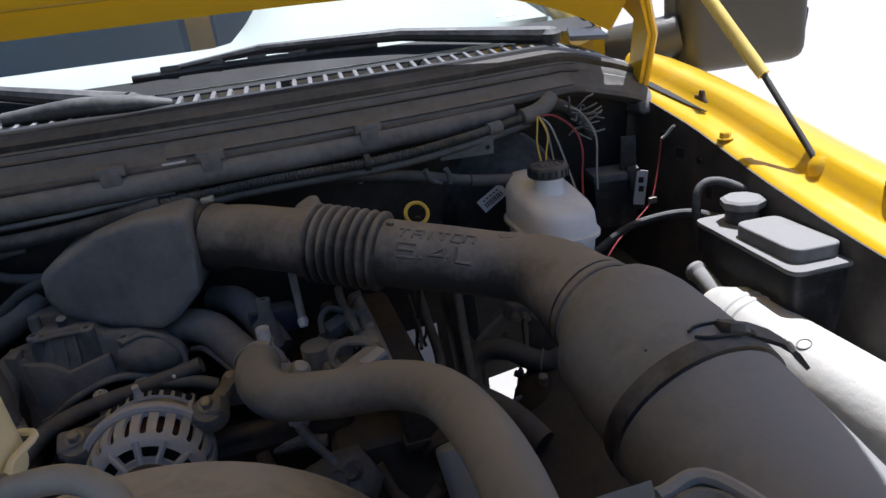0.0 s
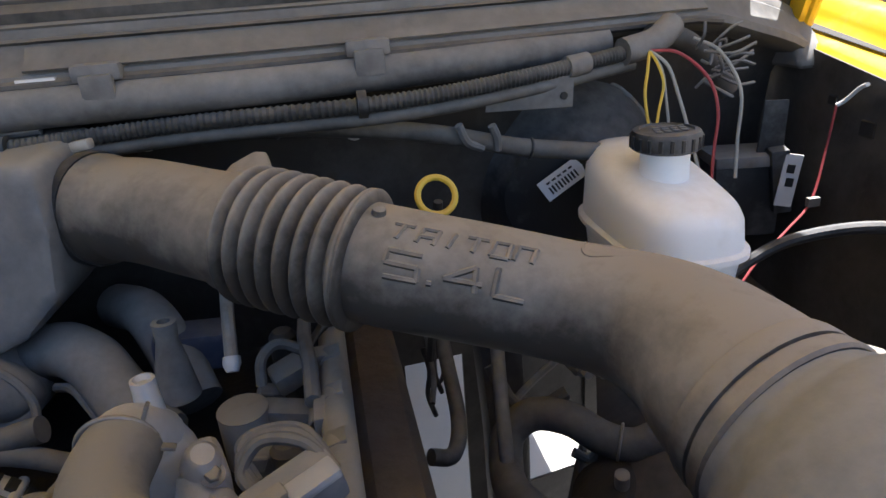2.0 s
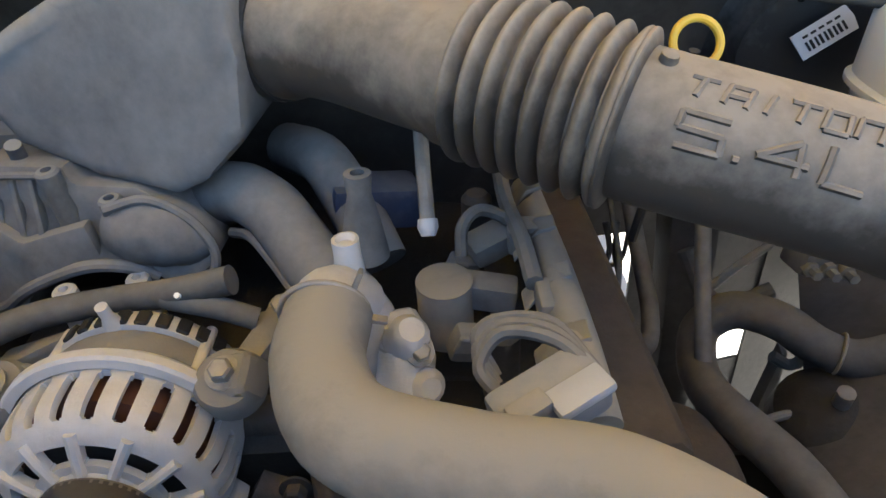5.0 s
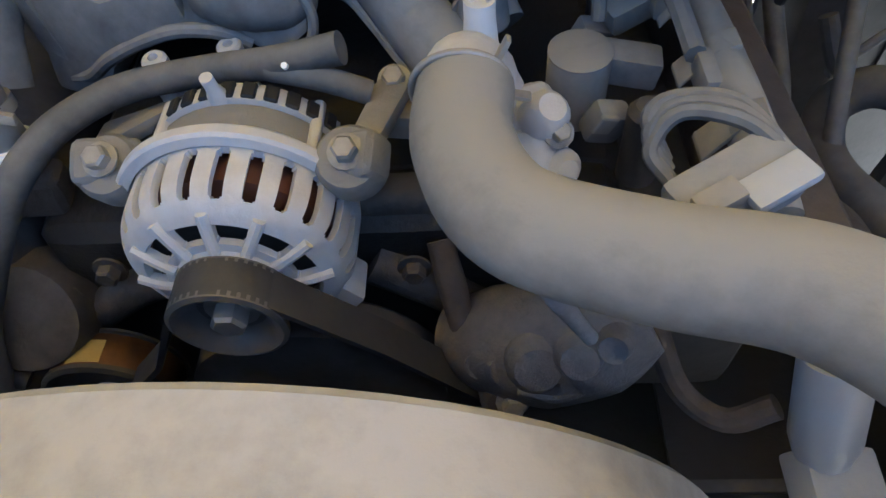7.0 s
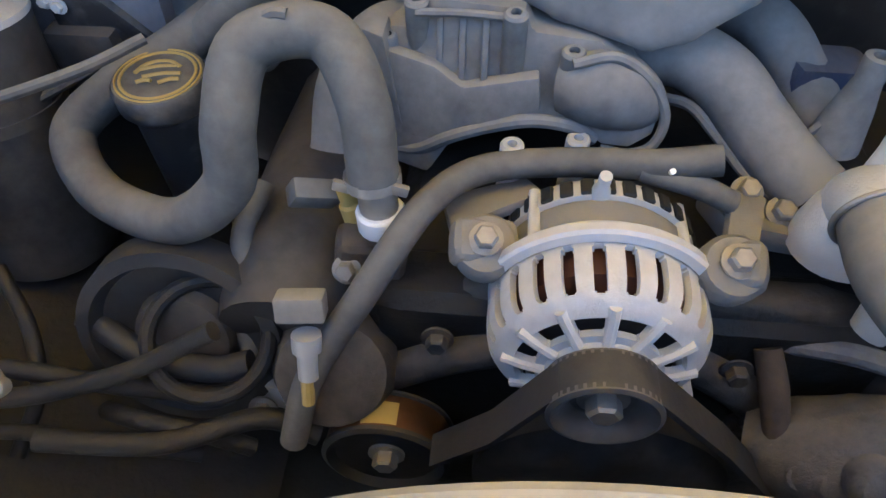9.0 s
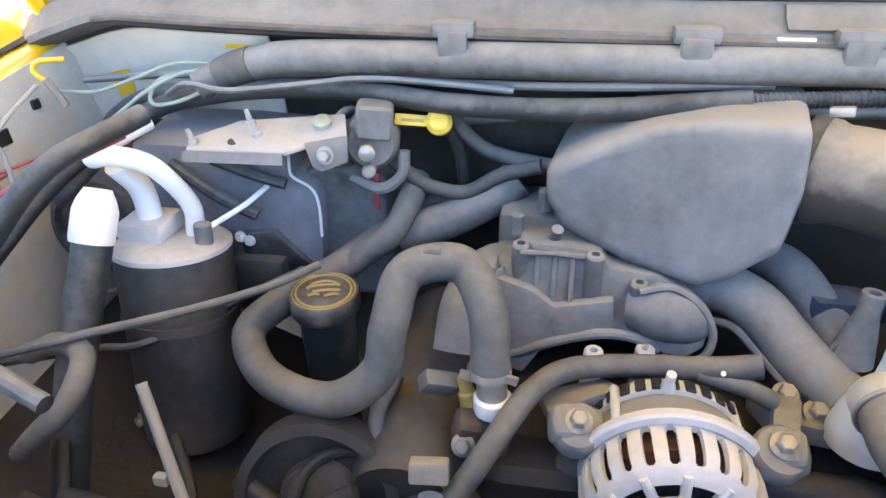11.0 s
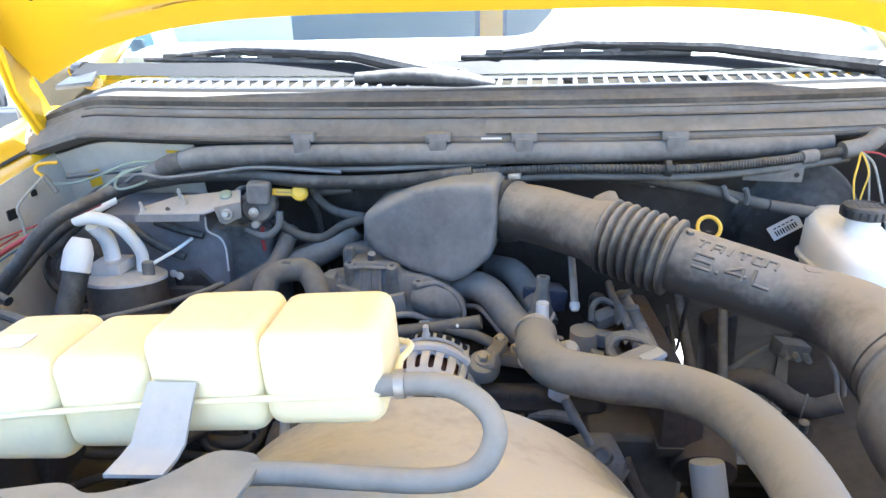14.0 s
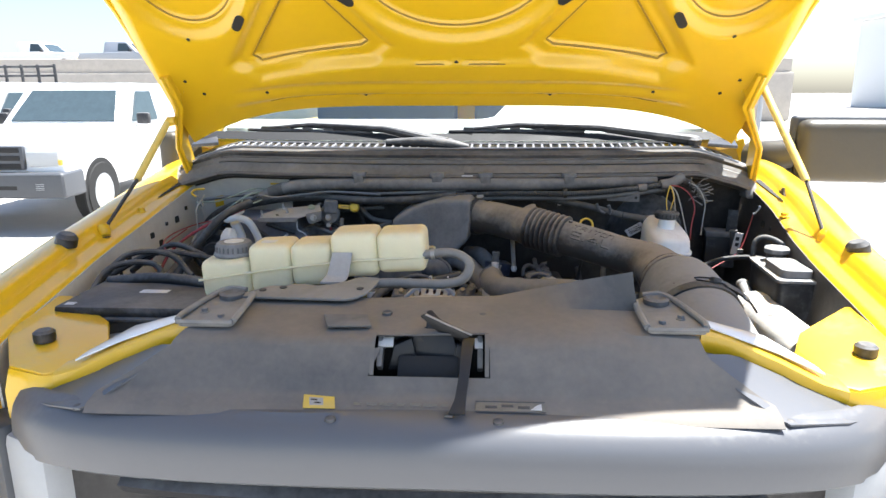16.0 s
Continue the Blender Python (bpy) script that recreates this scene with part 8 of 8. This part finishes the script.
for sx in (-1, 1):
    strut = thing("bonnet_gas_strut", (sx * 0.80, 0.85, 1.24), "yellow-painted gas strut holding the bonnet up", "gas strut", "bonnet struts")
    foot = Vector((0.806, 0.89, 1.24)) if sx > 0 else Vector((-0.798, 0.89, 1.24))
    neck = Vector((0.804, 0.995, 1.347)) if sx > 0 else Vector((-0.765, 1.0, 1.342))
    top = Vector((0.764, 1.185, 1.555)) if sx > 0 else Vector((-0.755, 1.17, 1.472))
    part("cylinder", sweep(bmesh.new(), [neck, neck.lerp(top, 0.08), top], [0.0080, 0.0090, 0.0090], 18), M_FADEDYEL, strut, "sun-faded yellow cylinder")
    part("rod", sweep(bmesh.new(), [foot, neck], 0.0042, 12), M_DARK, strut, "dark piston rod")
    part("ball_joint", lathe([(0.012, -0.012), (0.015, -0.004), (0.015, 0.006), (0.010, 0.014)], foot, (sx * 0.3, 0.2, 1), 18), M_YELLOW, strut)
    part("foot_plate", box(foot + Vector((0, 0, -0.016)), (0.035, 0.03, 0.006), 0.003), M_RUST, strut)
    part("top_joint", lathe([(0.012, 0), (0.012, 0.02)], top, (-sx, 0, 0.1), 16), M_YELLOW, strut)
    post = thing("wing_hook", (sx * 0.815, 1.16, 1.28), "small rusty hook on the wing channel", "hook", "wing hooks")
    part("hook", prism([(sx * 0.835, 1.15, 1.288), (sx * 0.835, 1.180, 1.293), (sx * 0.835, 1.180, 1.299), (sx * 0.835, 1.170, 1.299), (sx * 0.835, 1.167, 1.308), (sx * 0.835, 1.160, 1.307), (sx * 0.835, 1.158, 1.297)], (sx * -0.006, 0, 0), 0.0015), M_RUST, post)
    for y in (1.05, 1.34):
        x, z = rail(y)
        bolt((sx * (x + 0.005), y, z - 0.001), 0.008, truck, (0, 0, 1), M_YELLOW)
# holes punched in the inner wings: near-black blocks painted as their shade
for sx in (-1, 1):
    for y, dz, r in ((0.86, 0.075, 0.007), (0.90, 0.055, 0.011), (0.915, 0.095, 0.008), (0.95, 0.06, 0.006), (0.97, 0.10, 0.012), (1.02, 0.05, 0.009), (1.06, 0.085, 0.012), (1.10, 0.05, 0.006), (1.16, 0.06, 0.011), (1.22, 0.05, 0.007)):
        x, z = rail(y)
        part("punched_hole", box((sx * (x + side_shift(y, sx) - 0.0325 - max(0, dz - 0.09) * 0.18), y, z - dz), (0.004, 2 * r, 1.6 * r), 0.0015, (0, sx * 4, 0), segments=1), M_INK_SHADE, truck)

# ---- wipers ----
for tip, heel, arm in (((-0.64, 1.45, 1.436), (-0.25, 1.372, 1.43), (-0.03, 1.29, 1.408)), ((-0.03, 1.372, 1.436), (0.36, 1.39, 1.434), (0.66, 1.36, 1.412))):
    wiper = thing("windscreen_wiper", heel, "black windscreen wiper parked at the foot of the glass", "wiper", "wipers")
    a, b, p = Vector(tip), Vector(heel), Vector(arm)
    part("blade", sweep(bmesh.new(), [a, a.lerp(b, 0.3), a.lerp(b, 0.7), b], [0.005, 0.007, 0.007, 0.005], 8), M_BLACK, wiper)
    part("bridge", sweep(bmesh.new(), [a.lerp(b, 0.12) + Vector((0, 0, 0.006)), a.lerp(b, 0.5) + Vector((0, 0, 0.018)), a.lerp(b, 0.88) + Vector((0, 0, 0.006))], [0.004, 0.008, 0.004], 8), M_BLACK, wiper)
    for k in range(5):
        c = a.lerp(b, 0.15 + 0.17 * k) + Vector((0, 0, 0.008))
        part("claw", box(c, (0.03, 0.012, 0.008), 0.002, (0, 0, -10)), M_VENT, wiper)
    part("arm", sweep(bmesh.new(), [a.lerp(b, 0.5) + Vector((0, 0, 0.02)), b + Vector((0.04, -0.01, 0.012)), p], [0.007, 0.011, 0.016], 10), M_BLACK, wiper)
    part("pivot", lathe([(0.022, -0.01), (0.022, 0.006), (0.014, 0.012)], p, (0, -0.2, 1), 20), M_BLACK, wiper)
part("pivot_cover", hose([(-0.20, 1.31, 1.408), (-0.10, 1.29, 1.41), (-0.02, 1.28, 1.405), (0.03, 1.28, 1.398)], [0.01, 0.016, 0.015, 0.008], 12), M_BLACK, truck, "moulded black wiper cover")
part("glass_sticker", box((0.625, 1.47, 1.452), (0.05, 0.012, 0.001), 0.0004, (32, 0, 12), segments=1), M_LABEL, truck, "small white sticker")
part("frit_band", sheet([[(x, 1.336 + 0.95 * bow(x), 1.4105) for x in XS], [(x * 0.997, 1.37 + 0.95 * bow(x), 1.431) for x in XS]], 0.0), M_INK_SHADE, truck)
for sx in (-1, 1):
    part("pillar_trim", hose([(sx * 0.775, 1.47, 1.418), (sx * 0.80, 1.50, 1.43), (sx * 0.77, 1.72, 1.575)], 0.016, 10), M_VENT, truck)
    part("scuttle_corner", prism([(sx * 0.70, 1.36, 1.405), (sx * 0.80, 1.40, 1.395), (sx * 0.83, 1.52, 1.41), (sx * 0.76, 1.50, 1.428)], (0, 0, -0.01), 0.003), M_VENT, truck)
    mirror = thing("door_mirror", (sx * 0.97, 1.5, 1.3), "large dark door mirror with a brown-tinted shell", "mirror", "door mirrors")
    if sx < 0:
        part("shell", box((-0.885, 1.52, 1.36), (0.06, 0.2, 0.14), 0.025, segments=4), M_MIRRORCASE, mirror)
        part("glass", box((-0.917, 1.52, 1.36), (0.004, 0.16, 0.11), 0.001), M_MIRROR, mirror)
        continue
    shell = box((sx * 1.118, 1.44, 1.378), (0.26, 0.085, 0.178), 0.040, (0, 0, sx * -8), segments=5)
    part("shell", shell, M_MIRRORCASE, mirror, smooth=60)
    part("rim", box((sx * 1.123, 1.476, 1.380), (0.282, 0.04, 0.196), 0.0195, (0, 0, sx * -8), segments=4), M_BUMPER, mirror, "dark grey rim round the glass", smooth=60)
    part("bezel", box((sx * 1.268, 1.47, 1.345), (0.024, 0.07, 0.09), 0.009, (0, 8, 0)), M_BLACK, mirror)
    part("glass", box((sx * 1.12, 1.498, 1.380), (0.23, 0.006, 0.15), 0.002, (0, 0, sx * -8)), M_MIRROR, mirror)
    part("mount", hose([(sx * 0.905, 1.56, 1.345), (sx * 0.94, 1.51, 1.355), (sx * 1.0, 1.47, 1.37)], [0.05, 0.048, 0.04], 16), M_MIRRORCASE, mirror)
part("interior_seat", box((-0.37, 2.6, 1.35), (0.66, 0.15, 0.6), 0.06), M_SEATCLOTH, truck)
part("interior_seat", box((0.37, 2.6, 1.35), (0.66, 0.15, 0.6), 0.06), M_SEATCLOTH, truck)
part("steering_wheel", ring((0.38, 2.0, 1.42), 0.19, 0.015, (0, -1, 0.5), 32), M_BLACK, truck)

# ---- the lot behind ----
def wheel(parent, x, y, r, side, rim_m):
    t = part("tyre", lathe([(r * 0.62, 0), (r * 0.96, 0.01), (r, 0.03), (r, 0.17), (r * 0.96, 0.19), (r * 0.62, 0.195), (r * 0.60, 0.15)], (x - side * 0.1, y, r), (side, 0, 0), 36, cap=False), M_TYRE, parent)
    part("rim", lathe([(r * 0.62, 0.196), (r * 0.58, 0.197), (r * 0.54, 0.165), (r * 0.25, 0.18), (r * 0.2, 0.195), (0.01, 0.195)], (x - side * 0.1, y, r), (side, 0, 0), 30), rim_m, t)
    for k in range(5):
        a = 2 * math.pi * k / 5
        part("rim_hole", lathe([(r * 0.09, 0), (r * 0.09, 0.004)], (x + side * 0.074, y + 0.4 * r * math.cos(a), r + 0.4 * r * math.sin(a)), (side, 0, 0), 10), M_INK_SHADE, t)


for s in (-1, 1):
    wheel(truck, s * 0.90, 0.72, 0.37, s, M_SILVER)
    wheel(truck, s * 0.84, 4.25, 0.37, s, M_SILVER)


def slab(profile, half, bevel=0.05, top_in=0.0, z_top=9):
    """A vehicle's body: a side outline of (y, z) across its width; points above z_top lean in."""
    own = bmesh.new()
    a = [own.verts.new((-half + (top_in if z > z_top else 0), y, z)) for y, z in profile]
    b = [own.verts.new((half - (top_in if z > z_top else 0), y, z)) for y, z in profile]
    own.faces.new(a)
    own.faces.new(b[::-1])
    for i in range(len(a)):
        j = (i + 1) % len(a)
        own.faces.new((a[i], b[i], b[j], a[j]))
    bmesh.ops.recalc_face_normals(own, faces=own.faces)
    bmesh.ops.bevel(own, geom=own.edges[:], offset=bevel, segments=3, affect="EDGES", profile=0.6, clamp_overlap=True)
    return own


def pickup(m, label, body, detailed):
    """A parked pickup that faces -y, set down at the pose m."""
    ob = thing("parked_pickup", (0, 0, 0), label, "pickup truck", "parked vehicles")
    part("body", slab([(-0.82, 0.45), (-0.85, 0.62), (-0.80, 0.98), (-0.55, 1.05), (0.75, 1.12), (0.82, 1.10), (3.9, 1.05), (3.95, 0.95), (3.95, 0.5), (3.3, 0.42), (0.5, 0.40)], 0.86, 0.06), body, ob)
    part("cab", slab([(0.65, 1.06), (1.18, 1.58), (1.33, 1.64), (2.4, 1.64), (2.5, 1.58), (2.58, 1.06)], 0.82, 0.05, 0.12, 1.3), body, ob)
    part("windscreen", prism([(-0.68, 0.745, 1.15), (0.68, 0.745, 1.15), (0.57, 1.13, 1.53), (-0.57, 1.13, 1.53)], (0, -0.02, 0.015), 0.0), M_GLASSDARK, ob)
    for s in (-1, 1):
        part("side_window", prism([(s * 0.805, 0.95, 1.14), (s * 0.805, 1.75, 1.14), (s * 0.735, 1.72, 1.53), (s * 0.735, 1.28, 1.53)], (s * 0.02, 0, 0.004), 0.0), M_GLASSDARK, ob)
        part("door_mirror", box((s * 0.95, 1.0, 1.18), (0.17, 0.09, 0.15), 0.03), M_BLACK, ob)
        part("headlamp", box((s * 0.62, -0.82, 0.82), (0.34, 0.08, 0.17), 0.03, (0, 0, s * 8)), M_LAMP, ob)
        part("indicator", box((s * 0.80, -0.80, 0.78), (0.05, 0.08, 0.06), 0.01), M_YPLAST, ob)
        # Near-black disc that paints the shade of the wheel arch.
        part("wheel_well", lathe([(0.01, 0), (0.41, 0), (0.41, 0.022), (0.01, 0.022)], (s * 0.845, -0.12, 0.36), (s, 0, 0), 30), M_INK_SHADE, ob)
        part("fog_lamp", lathe([(0.065, 0), (0.065, 0.01), (0.05, 0.012)], (s * 0.62, -0.95, 0.53), (0, -1, 0), 20), M_INK_SHADE, ob)
        for k in range(4):
            part("fog_slat", box((s * 0.62, -0.965, 0.50 + 0.02 * k), (0.09, 0.006, 0.006), 0.001, segments=1), M_PAINTGREY, ob)
        wheel(ob, s * 0.79, -0.12, 0.36, s, M_PAINTGREY)
        wheel(ob, s * 0.78, 3.0, 0.36, s, M_SILVER)
    part("bumper", slab([(-0.96, 0.40), (-0.97, 0.68), (-0.52, 0.69), (-0.50, 0.40)], 0.885, 0.05), M_BUMPER, ob, "grey plastic bumper")
    part("bumper_slot", box((0, -0.955, 0.54), (0.75, 0.02, 0.09), 0.02), M_INK_SHADE, ob)
    part("grille", box((0, -0.845, 0.83), (0.86, 0.06, 0.26), 0.03), M_BUMPER, ob)
    # Near-black bars painted as the shaded openings between grille ribs.
    for k in range(3):
        part("grille_opening", box((0, -0.875, 0.745 + 0.085 * k), (0.78, 0.012, 0.055), 0.006), M_INK_SHADE, ob)
    part("badge", lathe([(0.075, 0), (0.07, 0.012)], (0, -0.88, 0.83), (0, -1, 0), 24), M_SILVER, ob, "plain oval badge")
    part("seat", box((-0.35, 1.5, 1.25), (0.45, 0.12, 0.4), 0.05), M_INK_SHADE, ob)
    ob.matrix_basis = m
    return ob


M_GLASSDARK = material("dark_window", (0.05, 0.07, 0.08), 0.08, vary=0.2, bump=0.0)
pickup(pose(-5.36, 7.245, 0, 0, 0, 3) @ Matrix.Diagonal((1, 1, 1.016, 1)), "white pickup truck with grey bumper parked nearby", M_CARWHITE, True)
pickup(pose(-9.6, 10.4, 0, 0, 0, -10), "pale blue-grey pickup parked in the row", M_SILVER, True)
pickup(pose(5.5, 24.0, 0, 0, 0, 15), "silver pickup parked across the lot", M_SILVER, False)
rack = thing("roof_rack", (-9.8, 15.0, 1.7), "black roof ladder rack on a parked van", "roof rack")
van = thing("parked_van", (-10.4, 15.5, 0), "pale parked van with a ladder rack", "van", "parked vehicles")
part("body", box((-10.4, 15.5, 1.1), (2.2, 4.6, 1.3), 0.2, (0, 0, -12), segments=3), M_CARWHITE, van)
for k in range(4):
    wheel(van, -10.4 + (1.0 if k % 2 else -1.0), 15.5 + (1.4 if k < 2 else -1.4), 0.36, 1 if k % 2 else -1, M_SILVER)
part("windscreen", box((-10.85, 13.25, 1.42), (1.8, 0.1, 0.5), 0.04, (-12, 0, -12)), M_GLASSDARK, van)
for k in range(6):
    part("upright", box((-11.6 + 0.45 * k, 14.6 - 0.1 * k, 1.95), (0.05, 0.05, 0.4), 0.01), M_BLACK, rack)
for z in (1.9, 2.1):
    part("rail", box((-10.5, 14.35, z), (2.4, 0.05, 0.05), 0.01, (0, 0, -12)), M_BLACK, rack)
bank = bmesh.new()
box((-14, 36, 1.25), (60, 6, 2.5), 0.2, (0, 0, 3), bank)
whole("retaining_wall", bank, M_CONC, "tan concrete retaining wall of a raised road", "retaining wall", kind="structure")
whole("road_barrier", box((-14, 33.3, 2.8), (60, 0.3, 0.7), 0.05, (0, 0, 3)), M_CONC, "concrete barrier along the raised road", "barrier", kind="structure")
for x, m, lab in ((-22.0, M_CARWHITE, "white pickup on the raised road"), (-17.2, M_SILVER, "silver pickup on the raised road"), (-27.0, M_RED, "red pickup on the raised road")):
    ob = pickup(pose(x, 35.4, 2.5, 0, 0, 88), lab, m, False)
lb = thing("distant_building", (45, 60, 0), "pale distant commercial building beyond the lot", "building")
part("wall", box((62, 62, 4), (50, 12, 8), 0.1), M_LABEL, lb)
part("roof", box((62, 62, 8.2), (51, 13, 0.4), 0.05), M_LABEL, lb)
for k in range(10):
    part("window", box((40 + 5 * k, 55.95, 4.2), (3.2, 0.12, 1.8), 0.03), M_GLASSDARK, lb)
pole = thing("light_pole", (11, 26, 0), "grey parking lot light pole", "light pole")
part("post", lathe([(0.09, 0), (0.06, 7.5)], (11, 26, 0), seg=16), M_PAINTGREY, pole)
part("arm", hose([(11, 26, 7.4), (10.4, 26, 7.5), (9.6, 26, 7.5)], 0.04, 10), M_PAINTGREY, pole)
part("lamp_head", box((9.4, 26, 7.45), (0.6, 0.3, 0.12), 0.03), M_PAINTGREY, pole)
